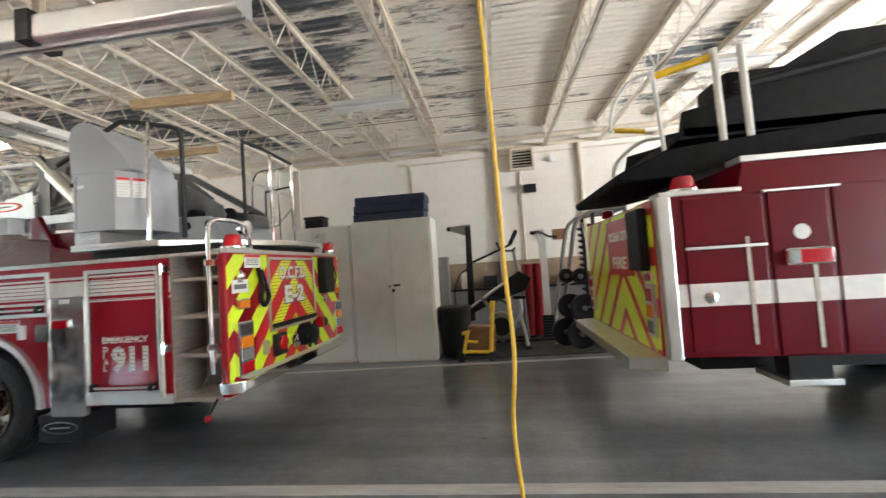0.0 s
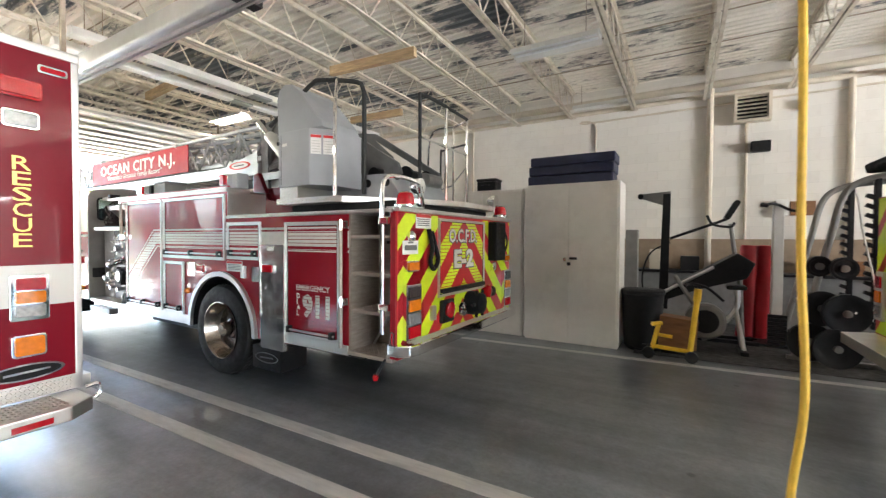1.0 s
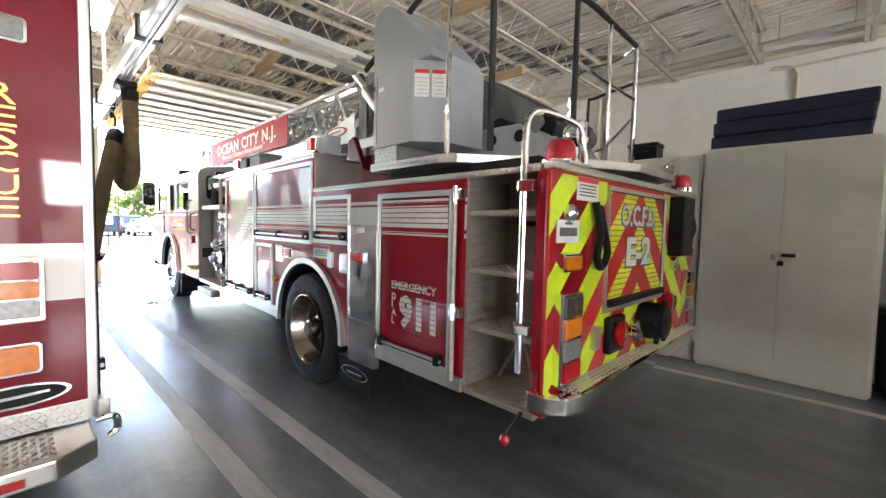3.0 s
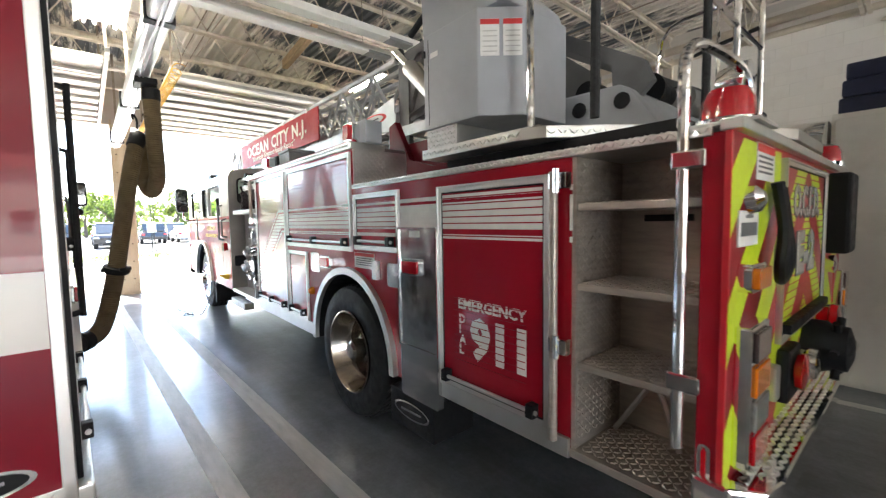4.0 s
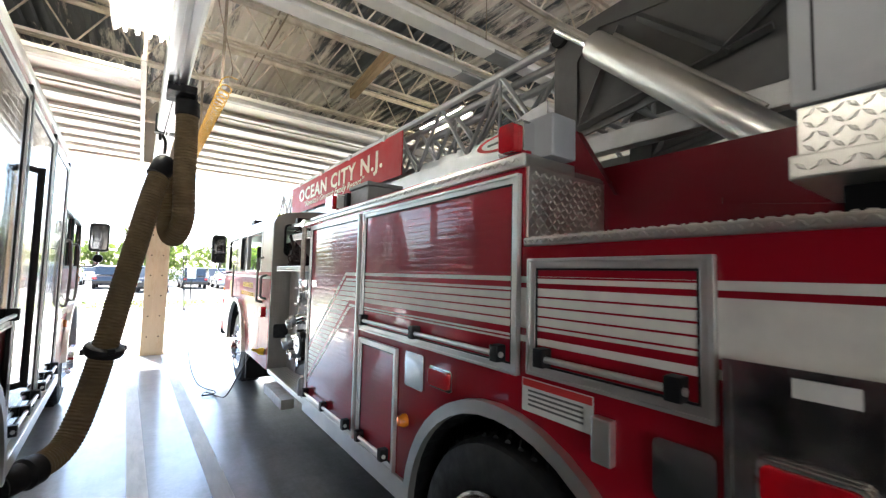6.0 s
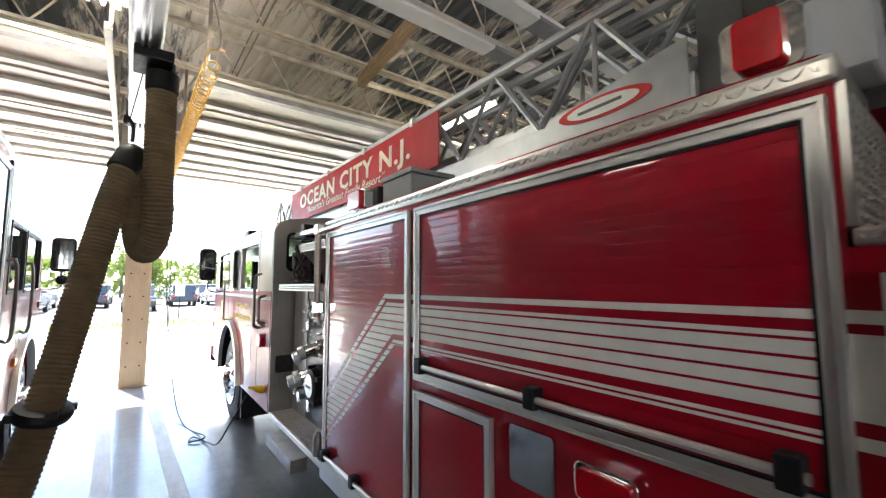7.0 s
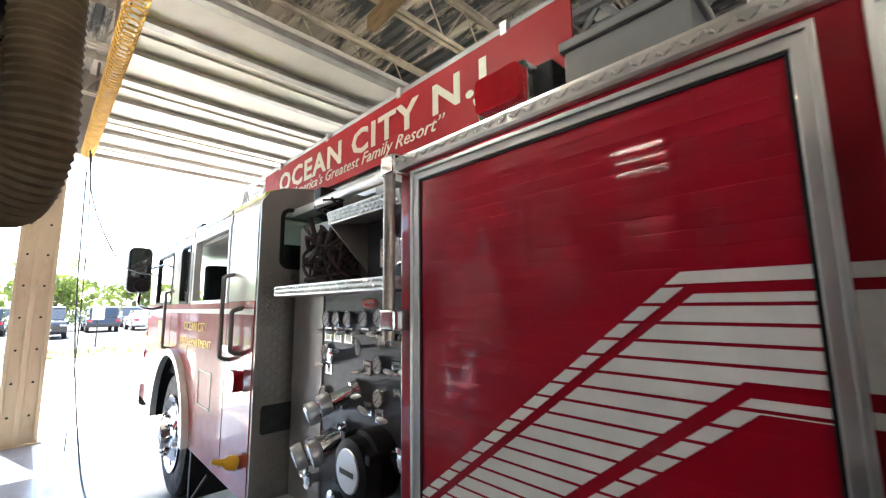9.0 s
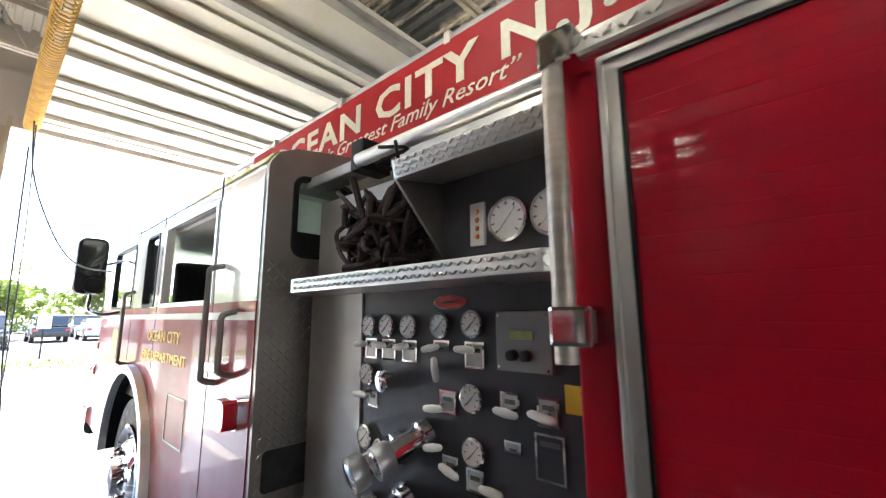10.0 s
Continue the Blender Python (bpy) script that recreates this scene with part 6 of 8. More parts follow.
part("yellow_tag", bx(-7.560, -7.520, PB - 0.015, PB - 0.012, 1.325, 1.39), YELLOW, truck, "yellow warning tag")
part("bleeder_knob", lathe(B(), [(0, 0.028), (0.05, 0.028), (0.055, 0.034), (0.07, 0.034), (0.074, 0.02)], (-8.165, PB - 0.012, 1.345), (0, -1, 0), 16), CHROME, truck, "chrome bleeder knob", smooth=True)
cpn = part("control_unit", bx(-7.745, -7.580, PB - 0.03, PB - 0.012, 1.41, 1.565), WALL_GREY, truck, "grey governor control unit", bevel=0.004)
part("screen", bx(-7.700, -7.630, PB - 0.033, PB - 0.030, 1.492, 1.515), SCREEN, cpn, "yellow-green display")
for x in (-7.690, -7.650):
    part("button", lathe(B(), [(0, 0.015), (0.02, 0.013), (0.022, 0.006)], (x, PB - 0.03, 1.452), (0, -1, 0), 12), BLACK, cpn)
for x in (-7.735, -7.590):
    for z in (1.42, 1.555):
        part("screw", lathe(B(), [(0, 0.005), (0.003, 0.004)], (x, PB - 0.03, z), (0, -1, 0), 8), CHROME, cpn)
for x in (-7.695, -7.562):
    g = part("gauge", lathe(B(), [(0, 0.063), (0.025, 0.063), (0.03, 0.057), (0.022, 0.055), (0.022, 0.001)], (x, PB - 0.012, 1.815), (0, -1, 0), 32), CHROME, truck, "large white-faced pressure gauge", smooth=True)
    part("dial", lathe(B(), [(0, 0.054), (0.002, 0.054), (0.0022, 0.001)], (x, PB - 0.035, 1.815), (0, -1, 0), 28), LABEL, g)
    bm = B()
    for k in range(9):
        a = radians(225 - k * 33.75)
        c, s_ = math.cos(a), math.sin(a)
        prism(bm, [(x + c * 0.040 - s_ * 0.002, 1.815 + s_ * 0.040 + c * 0.002), (x + c * 0.050 - s_ * 0.002, 1.815 + s_ * 0.050 + c * 0.002), (x + c * 0.050 + s_ * 0.002, 1.815 + s_ * 0.050 - c * 0.002), (x + c * 0.040 + s_ * 0.002, 1.815 + s_ * 0.040 - c * 0.002)], 'y', PB - 0.039, PB - 0.0375)
    prism(bm, [(x - 0.025, 1.785), (x + 0.03, 1.847), (x - 0.018, 1.792)], 'y', PB - 0.039, PB - 0.0375)
    part("needle", bm, INK, g)
lv = part("level_gauge", bx(-7.835, -7.780, PB - 0.022, PB - 0.012, 1.755, 1.885), LABEL, truck, "white tank level gauge", bevel=0.004)
for i in range(4):
    part("level_lamp", lathe(B(), [(0, 0.008), (0.004, 0.006)], (-7.807, PB - 0.022, 1.782 + i * 0.025), (0, -1, 0), 10), LENS_AMBER, lv)
badge(truck, -7.920, 1.595, 0.07, 0.024, PB - 0.012, 'y', field=LABEL_RED)
# outlets and valves, lower panel
for x, z, r in ((-8.14, 1.14, 0.04), (-8.02, 1.20, 0.036), (-8.10, 0.98, 0.05), (-8.26, 0.92, 0.045)):
    vb = part("outlet", lathe(B(), [(0, r * 1.3), (0.03, r * 1.3), (0.035, r), (0.13, r * 0.95), (0.14, r * 1.2), (0.18, r * 1.2), (0.19, r * 0.8)], (x, PB - 0.012, z), (-0.25, -1, -0.35), 20), CHROME, truck, "chrome hose outlet with a grey collar", smooth=True)
    part("collar", lathe(B(), [(0.135, r * 1.28), (0.15, r * 1.34), (0.17, r * 1.34), (0.185, r * 1.28)], (x, PB - 0.012, z), (-0.25, -1, -0.35), 20), LADDER_GREY, vb, smooth=True)
cap = part("intake_cap", lathe(B(), [(0, 0.14), (0.09, 0.14), (0.10, 0.125), (0.15, 0.12), (0.16, 0.095)], (-7.83, PB - 0.012, 0.93), (0, -1, 0), 32), BLACK, truck, "large black steamer cap with a pale plate", smooth=True)
part("cap_plate", lathe(B(), [(0.16, 0.085), (0.165, 0.08), (0.166, 0.001)], (-7.83, PB - 0.012, 0.93), (0, -1, 0), 28), ALU, cap)
part("mark", bx(-7.88, -7.78, PB - 0.180, PB - 0.177, 0.915, 0.935), INK, cap)
for k in range(4):
    a = k * math.pi / 2 + 0.5
    part("cap_lug", bx(-7.83 + 0.135 * math.cos(a) - 0.018, -7.83 + 0.135 * math.cos(a) + 0.018, PB - 0.16, PB - 0.09, 0.93 + 0.135 * math.sin(a) - 0.018, 0.93 + 0.135 * math.sin(a) + 0.018), BLACK, cap, bevel=0.006)
for x, z in ((-8.38, 0.72), (-8.12, 0.70), (-7.62, 0.72), (-7.62, 1.0)):
    part("drain_valve", lathe(B(), [(0, 0.03), (0.05, 0.03), (0.055, 0.045), (0.07, 0.045), (0.075, 0.02)], (x, PB - 0.012, z), (0, -1, 0), 14), CHROME, truck, "chrome drain valve", smooth=True)
wh = part("valve_wheel", lathe(B(), [(0, 0.012), (0.10, 0.012)], (-8.36, PB - 0.012, 0.80), (0, -1, 0), 10), CHROME, truck, "chrome valve wheel")
part("rim", tube(B(), [(-8.36 + 0.05 * math.cos(a), PB - 0.11, 0.80 + 0.05 * math.sin(a)) for a in (2 * math.pi * k / 20 for k in range(21))], 0.008, 6), CHROME, wh, smooth=True)
# shelf above the panel, bent out at its rear end
bm = prism(B(), [(-8.52, SD - 0.01), (-7.49, SD - 0.01), (-7.43, SD + 0.05), (-7.43, PB), (-8.72, PB), (-8.72, SD + 0.12)], 'z', 1.64, 1.69)
sf = part("shelf", bm, PLATE, truck, "tread plate shelf", bevel=0.004)
bm = B()
tread(bm, (-8.50, SD - 0.0105, 1.645), (1, 0, 0), (0, 0, 1), 1.0, 0.042, (0, -1, 0), 0.022)
tread(bm, (-7.49, SD - 0.010, 1.645), (0.06, 0.06, 0), (0, 0, 1), 0.08, 0.042, (0.06, -0.06, 0), 0.022)
part("shelf_tread", bm, PLATE, sf)
bm = prism(B(), [(SD + 0.0, 1.945), (SD - 0.01, 2.0), (PB + 0.05, 2.085), (PB + 0.05, 1.99)], 'x', -7.96, -7.43)
hd = part("panel_hood", bm, PLATE, truck, "tread plate hood", bevel=0.004)
part("hood_tread", tread(B(), (-7.95, SD - 0.004, 1.948), (1, 0, 0), (0, -0.15, 1), 0.51, 0.05, (0, -1, -0.15), 0.024), PLATE, hd)
part("hood_side", prism(B(), [(SD + 0.01, 1.95), (PB, 1.99), (PB, 1.74)], 'x', -7.97, -7.96), PLATE_SHADED, hd)
part("hood_pipe", cyl(B(), (-8.3, SD + 0.12, 2.13), (-7.43, SD + 0.12, 2.13), 0.026, 12), ALU, truck, smooth=True)
part("hood_light", bx(-8.85, -8.30, SD + 0.20, SD + 0.30, 2.15, 2.20), LADDER_GREY, truck, "grey strip light", bevel=0.01)
part("hood_block", bx(-8.36, -8.28, SD + 0.12, SD + 0.26, 2.10, 2.22), BLACK, truck, bevel=0.01)
part("grab_rail", cyl(B(), (-7.425, SD - 0.055, 1.47), (-7.425, SD - 0.055, 2.10), 0.021, 14), INOX_GREY, truck, "tall grab rail at the pump bay", smooth=True)
for z in (1.535, 2.06):
    part("rail_clamp", bx(-7.445, -7.37, SD - 0.08, SD + 0.0, z - 0.035, z + 0.035), CHROME, truck, "chrome rail clamp", bevel=0.008)
# soot-dark bundle stuffed on the shelf
rnd = random.Random(4)
for j in range(64):
    c = Vector((-8.32 + rnd.random() * 0.31, SD + 0.07 + rnd.random() * 0.12, 1.72 + rnd.random() * rnd.random() * 0.32))
    pts = [c + Vector((rnd.uniform(-0.09, 0.09), rnd.uniform(-0.05, 0.05), rnd.uniform(-0.07, 0.08))) for _ in range(5)]
    for q in pts:
        q.z = max(q.z, 1.715)
        q.x = min(max(q.x, -8.36), -7.99)
    part("gear_strap", tube(B(), smooth_path(pts, 4), rnd.uniform(0.006, 0.014), 6), CLOTH, truck, "soot-dark crumpled strap", smooth=True)
# water bottle left on the running board
wbt = thing("water_bottle", "small clear plastic bottle standing on the running board", "bottle", (-7.50, SD + 0.07, 0.545), drop=False)
part("body", lathe(B(), [(0, 0.028), (0.01, 0.031), (0.11, 0.031), (0.14, 0.022), (0.155, 0.012)], (-7.50, SD + 0.07, 0.545), (0, 0, 1), 18), LENS_CLEAR, wbt, smooth=True)
part("cap", lathe(B(), [(0.155, 0.014), (0.172, 0.014), (0.173, 0.001)], (-7.50, SD + 0.07, 0.545), (0, 0, 1), 14), LABEL, wbt)
# running board
rb = part("running_board", bx(-8.72, -7.30, SD - 0.01, PB + 0.1, 0.49, 0.535), PLATE, truck, "tread plate running board", bevel=0.005)
part("board_tread", tread(B(), (-8.70, SD, 0.5355), (1, 0, 0), (0, 1, 0), 1.38, 0.22, (0, 0, 1), 0.04), PLATE, rb)
part("fold_step", bx(-8.45, -7.75, SD - 0.10, SD + 0.02, 0.36, 0.45), PLATE_SHADED, truck, "folded side step", bevel=0.005)

# cab
CR, CF = -8.83, -12.35
bm = B()
low_out = [(CR, 0.50), (CR, 1.62), (CF, 1.62), (CF - 0.06, 1.3), (CF - 0.06, 0.55)] + arch_outline(-10.85, 0.5, 0.66, 0.50)[::-1]
prism(bm, low_out, 'y', SD, SD + 0.06)
prism(bm, low_out, 'y', FS - 0.06, FS)
box(bm, CF - 0.06, CF - 0.01, SD + 0.06, FS - 0.06, 0.55, 1.55)
part("cab_lower", bm, RED, truck, "glossy red lower cab")
part("cab_floor", bx(CF, CR, SD + 0.06, FS - 0.06, 0.95, 1.05), BLACK, truck)
arch_liner(truck, -10.85, 0.5, 0.652, 0.50, SD + 0.002, SD + 0.42)
part("cab_well", bx(-11.6, -10.1, SD + 0.40, FS - 0.40, 0.45, 1.25), BLACK, truck)
bm = B()
WZ0, WZ1 = 1.625, 2.15
wins = ((-10.30, -9.36), (-10.80, -10.46), (-11.95, -11.15))
for y0, y1 in ((SD, SD + 0.05), (FS - 0.05, FS)):
    for a, b in ((CR, -9.36), (-10.30, -10.46), (-10.80, -11.15), (-11.95, CF)):
        part('cab_pillar', bx(b, a, y0, y1, 1.622, WZ1), WHITE, truck)
roof = [(SD, WZ1), (SD + 0.005, 2.21), (SD + 0.04, 2.275), (SD + 0.12, 2.315), (SD + 0.5, 2.37), (FS - 0.5, 2.37), (FS - 0.12, 2.315), (FS - 0.04, 2.275), (FS - 0.005, 2.21), (FS, WZ1)]
part("cab_roof", prism(B(), roof, 'x', CF, CR), WHITE, truck, "white rounded cab roof")
part("roof_rim", prism(B(), [(SD + 0.02, 2.25), (SD + 0.05, 2.30), (SD + 0.14, 2.335), (SD + 0.5, 2.385), (SD + 0.5, 2.372), (SD + 0.12, 2.317), (SD + 0.04, 2.277)], 'x', CF + 0.1, CR - 0.02), LIME_ROOF, truck, "lime-green roof edge")
ws = part("windscreen", bx(CF - 0.01, CF + 0.005, SD + 0.1, FS - 0.1, 1.6, 2.15), GLASS, truck, "clear windscreen")
ws.visible_shadow = False
part("cab_stripe", bx(CF, CR, SD - 0.004, SD - 0.001, 1.54, 1.575), STRIPE, truck)
for a, b in wins[1:]:
    part("window_pane", bx(a + 0.02, b - 0.02, SD + 0.015, SD + 0.022, WZ0 + 0.02, WZ1 - 0.02), GLASS_DARK, truck, "tinted cab window")
    part("window_seal", ring(B(), rounded(a, b, WZ0, WZ1, 0.04, 4), rounded(a + 0.02, b - 0.02, WZ0 + 0.02, WZ1 - 0.02, 0.03, 4), 'y', SD - 0.006, SD + 0.03), BLACK, truck)
part("window_seal", frame4(B(), wins[0][0] - 0.01, wins[0][1] + 0.01, WZ0 - 0.01, WZ1 + 0.01, 0.025, 'y', SD - 0.006, SD + 0.02), ALU, truck)
for x in (-9.55, -10.25, -11.6):
    part("seat", bx(x - 0.25, x + 0.25, SD + 0.35, SD + 0.85, 1.05, 1.4), SEAT, truck, "dark cab seat", bevel=0.03)
    part("seat_back", bx(x + 0.12, x + 0.26, SD + 0.35, SD + 0.85, 1.3, 2.05), SEAT, truck, bevel=0.03)
part("cab_ceiling", bx(CF + 0.02, CR - 0.07, SD + 0.06, FS - 0.06, 2.12, 2.145), LAMP_WHITE, truck)
part("seat_belt", bx(-9.95, -9.90, SD + 0.30, SD + 0.34, 1.5, 2.1), LABEL, truck)
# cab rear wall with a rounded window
rw = part("cab_rear", ring(B(), [(SD + 0.005, 0.50), (FS - 0.005, 0.50), (FS - 0.005, 2.2), (SD + 0.005, 2.2)], [(SD + 0.135, 1.83), (SD + 0.43, 1.83), (SD + 0.43, 2.19), (SD + 0.135, 2.19)], 'x', CR, CR + 0.03), PLATE_SHADED, truck, "tread plate cab rear wall in a shaded tone")
part("cab_rear_head", prism(B(), [(SD + 0.005, 2.2), (SD + 0.01, 2.23), (SD + 0.05, 2.285), (SD + 0.13, 2.325), (SD + 0.5, 2.38), (FS - 0.5, 2.38), (FS - 0.05, 2.27), (FS - 0.005, 2.2)], 'x', CR, CR + 0.03), PLATE_SHADED, truck)
part("rear_tread", tread(B(), (CR + 0.0305, SD + 0.02, 0.52), (0, 1, 0), (0, 0, 1), 0.36, 1.28, (1, 0, 0), 0.045, 0.004), PLATE_SHADED, truck)
rwin = part("rear_window", prism(B(), rounded(SD + 0.135, SD + 0.43, 1.83, 2.19, 0.05), 'x', CR + 0.012, CR + 0.018), GLASS, truck, "green-tinted rear cab window")
rwin.visible_shadow = False
part("rear_seal", ring(B(), rounded(SD + 0.12, SD + 0.445, 1.815, 2.2, 0.06), rounded(SD + 0.143, SD + 0.422, 1.838, 2.18, 0.05), 'x', CR - 0.002, CR + 0.042), BLACK, truck, "black rubber window seal", smooth=False)
part("recess_plate", prism(B(), rounded(SD + 0.05, SD + 0.28, 0.86, 1.02, 0.02, 3), 'x', CR + 0.03, CR + 0.036), SEAT, truck, "dark recessed plate", bevel=0.002)
part("vent_strip", bx(CR + 0.03, CR + 0.05, SD + 0.30, SD + 0.37, 1.2, 1.5), INOX_GREY, truck, bevel=0.005)
lens = part("marker_light", prism(B(), rounded(-9.03, -8.89, 1.09, 1.22, 0.03), 'y', SD - 0.02, SD), CHROME, truck, "red marker lamp on the cab")
part("lens", prism(B(), rounded(-9.025, -8.895, 1.095, 1.215, 0.028), 'y', SD - 0.075, SD - 0.02), LENS_RED, lens, bevel=0.012)
for x, z0, z1 in ((-9.22, 1.25, 1.80), (-9.02, 1.30, 1.58), (-11.05, 1.2, 1.75)):
    h = part("grab_handle", tube(B(), smooth_path([(x, SD, z0), (x, SD - 0.06, z0 + 0.02), (x, SD - 0.065, z0 + 0.08), (x, SD - 0.065, z1 - 0.08), (x, SD - 0.06, z1 - 0.02), (x, SD, z1)], 4), 0.014, 8), FRAME_GREY, truck, "dark grab handle", smooth=True)
part("door_handle", bx(-9.30, -9.15, SD - 0.03, SD - 0.002, 1.30, 1.34), CHROME, truck, bevel=0.006)
for x in (-9.33, -10.38, -11.10):
    part("door_gap", bx(x - 0.004, x + 0.004, SD - 0.0015, SD + 0.004, 0.56 if x > -10 else 1.2, 2.28), BLACK, truck)
part("step_outline", frame4(B(), -9.95, -9.62, 0.86, 1.12, 0.01, 'y', SD - 0.003, SD + 0.001), INOX_GREY, truck)
text_mesh("letter", "OCEAN CITY", 0.10, GOLD, truck, (-10.52, SD - 0.002, 1.40), '-y', 0.72)
text_mesh("letter", "FIRE DEPARTMENT", 0.085, GOLD, truck, (-10.62, SD - 0.002, 1.28), '-y', 0.95)
part("emblem", prism(B(), rounded(-11.72, -11.52, 1.22, 1.46, 0.06), 'y', SD - 0.003, SD), GOLD, truck, "gold crest")
arch_trim(truck, -10.85, 0.5, 0.655, 0.06, 0.50, SD - 0.05, SD + 0.03)
tyre(truck, -10.85, SD + 0.02, 0.46, 0.525, -1, "wheel", False)
tyre(truck, -10.85, FS - 0.02, 0.46, 0.525, 1, "wheel", False)
part("mud_flap", bx(-10.15, -10.10, SD + 0.02, SD + 0.5, 0.12, 0.6), BLACK, truck, bevel=0.004)
mi = part("mirror", prism(B(), rounded(SD - 0.32, SD - 0.12, 1.75, 2.22, 0.05), 'x', -11.70, -11.58), BLACK, truck, "black door mirror", bevel=0.01)
part("mirror_glass", prism(B(), rounded(SD - 0.30, SD - 0.14, 1.90, 2.20, 0.03), 'x', -11.578, -11.574), GLASS_DARK, mi)
part("spot_mirror", lathe(B(), [(0, 0.07), (0.03, 0.065), (0.045, 0.02)], (-11.58, SD - 0.20, 1.82), (1, 0, 0), 18), IRON, mi, smooth=True)
part("mirror_arm", tube(B(), smooth_path([(-11.64, SD - 0.2, 1.75), (-11.64, SD - 0.2, 1.62), (-11.6, SD - 0.1, 1.58), (-11.55, SD, 1.60)], 4), 0.014, 8), CHROME, mi, smooth=True)
part("mirror_arm", tube(B(), [(-11.64, SD - 0.14, 2.0), (-11.6, SD, 2.05)], 0.012, 8), CHROME, mi)
part("front_bumper", prism(B(), rounded(SD - 0.03, FS + 0.03, 0.45, 0.72, 0.05), 'x', -13.0, -12.4), CHROME, truck, "chrome front bumper", bevel=0.02)
hl = part("headlamp", lathe(B(), [(0, 0.10), (0.06, 0.11), (0.1, 0.1), (0.12, 0.02)], (-12.40, SD + 0.08, 1.05), (-1, -0.2, 0), 20), CHROME, truck, "chrome headlamp", smooth=True)
part("marker_light", bx(-12.45, -12.36, SD - 0.01, SD + 0.05, 1.25, 1.32), LENS_AMBER, truck, bevel=0.01)
for x, y in ((-11.4, SD + 0.25), (-11.75, SD + 0.3), (-12.05, SD + 0.4)):
    part("roof_light", bx(x - 0.13, x + 0.13, y, y + 0.5, 2.375, 2.50), IRON, truck, "dark roof light bar module", bevel=0.02)
part("roof_light", bx(-12.2, -11.9, SD + 0.5, FS - 0.5, 2.37, 2.52), LENS_CLEAR, truck, bevel=0.02)
# charging lead plugged in low on the cab
part("charge_plug", lathe(B(), [(0, 0.04), (0.05, 0.04), (0.08, 0.02), (0.14, 0.012)], (-8.98, SD, 0.68), (-0.2, -1, 0.25), 12), YELLOW, truck, "orange charging plug", smooth=True)
charge = solo("charging_lead", tube(B(), smooth_path([(-9.03, SD - 0.05, 0.70), (-9.3, SD - 0.12, 0.40), (-9.6, SD - 0.18, 0.12), (-10.0, 3.0, 0.02), (-10.3, 2.9, 0.015), (-10.15, 2.84, 0.015), (-10.2, 3.0, 0.03), (-10.9, 2.85, 0.015), (-11.8, 2.8, 0.3), (-12.6, 2.72, 1.5), (-12.75, 2.68, 3.3)], 8), 0.008, 6), IRON, "thin dark charging lead lying on the floor", "cable", smooth=True)

settled(charge)


# ---------------------------------------------------------------- rescue truck in the next bay
RX, RS, RF = -3.90, 1.60, -0.86
resc = thing("rescue_truck", "red rescue truck with a white band and polished shutters", "fire truck", (RX, RS, 0), 1.7, drop=False)
bm = B()
out = [(RX, 0.50), (RX, 2.70), (-9.3, 2.70), (-9.3, 0.50)] + arch_outline(-6.25, 0.5, 0.62, 0.50)[::-1]
prism(bm, out, 'y', RF, RS - 0.004)
part("body", bm, DEEP_RED, resc, "glossy red enamel body")
arch_liner(resc, -6.25, 0.5, 0.612, 0.50, RF + 0.02, RS - 0.002)
part("wheel_well", bx(-6.9, -5.6, RF + 0.4, RS - 0.42, 0.45, 1.15), BLACK, resc)
part("roof_edge", bx(-9.3, RX + 0.01, RF - 0.01, RS + 0.012, 2.70, 2.76), ALU, resc, bevel=0.012)
part("corner_trim", bx(RX - 0.03, RX + 0.006, RS - 0.035, RS + 0.006, 0.50, 2.70), ALU, resc, bevel=0.006)
part("corner_trim", bx(RX - 0.03, RX + 0.006, RF - 0.006, RF + 0.035, 0.50, 2.70), ALU, resc, bevel=0.006)
part("white_band", bx(RX, RX + 0.002, RF + 0.036, RS - 0.036, 1.09, 1.35), WHITE, resc, "white reflective band")
part("kick_plate", bx(RX, RX + 0.006, RF + 0.036, RS + 0.0, 0.50, 0.60), PLATE, resc, bevel=0.002)
part("kick_tread", tread(B(), (RX + 0.0065, RF + 0.05, 0.505), (0, 1, 0), (0, 0, 1), 2.36, 0.09, (1, 0, 0), 0.03), PLATE, resc)
for y0 in (1.245, -0.70):
    c = part("tail_lamp", prism(B(), rounded(y0, y0 + 0.185, 1.005, 1.295, 0.015, 3), 'x', RX + 0.002, RX + 0.03), CHROME, resc, "tail lamp cluster in a chrome bezel", bevel=0.004)
    for i, m in enumerate((LENS_CLEAR, LENS_AMBER, LENS_RED)):
        part("lens", prism(B(), rounded(y0 + 0.025, y0 + 0.165, 1.03 + i * 0.083, 1.105 + i * 0.083, 0.012, 3), 'x', RX + 0.03, RX + 0.045), m, c, bevel=0.005)
    lens_box(resc, y0 + 0.005, y0 + 0.17, 0.775, 0.915, RX, 'x', LENS_AMBER, out=1, d=0.04, label="amber marker lamp in a chrome bezel")
    lens_box(resc, y0 - 0.02, y0 + 0.155, 2.20, 2.31, RX, 'x', LENS_CLEAR, out=1, d=0.035, label="clear scene lamp in a chrome bezel")
    lens_box(resc, y0 - 0.22, y0 + 0.165, 2.385, 2.50, RX, 'x', LENS_RED, "warning_light", out=1, d=0.06, rim=LENS_RED, label="long red warning lamp")
    lens_box(resc, y0 + 0.15, y0 + 0.30, 2.575, 2.63, RX, 'x', LENS_RED, out=1, d=0.02)
badge(resc, 1.32, 0.675, 0.19, 0.052, RX, 'x', out=1, field=BLACK)
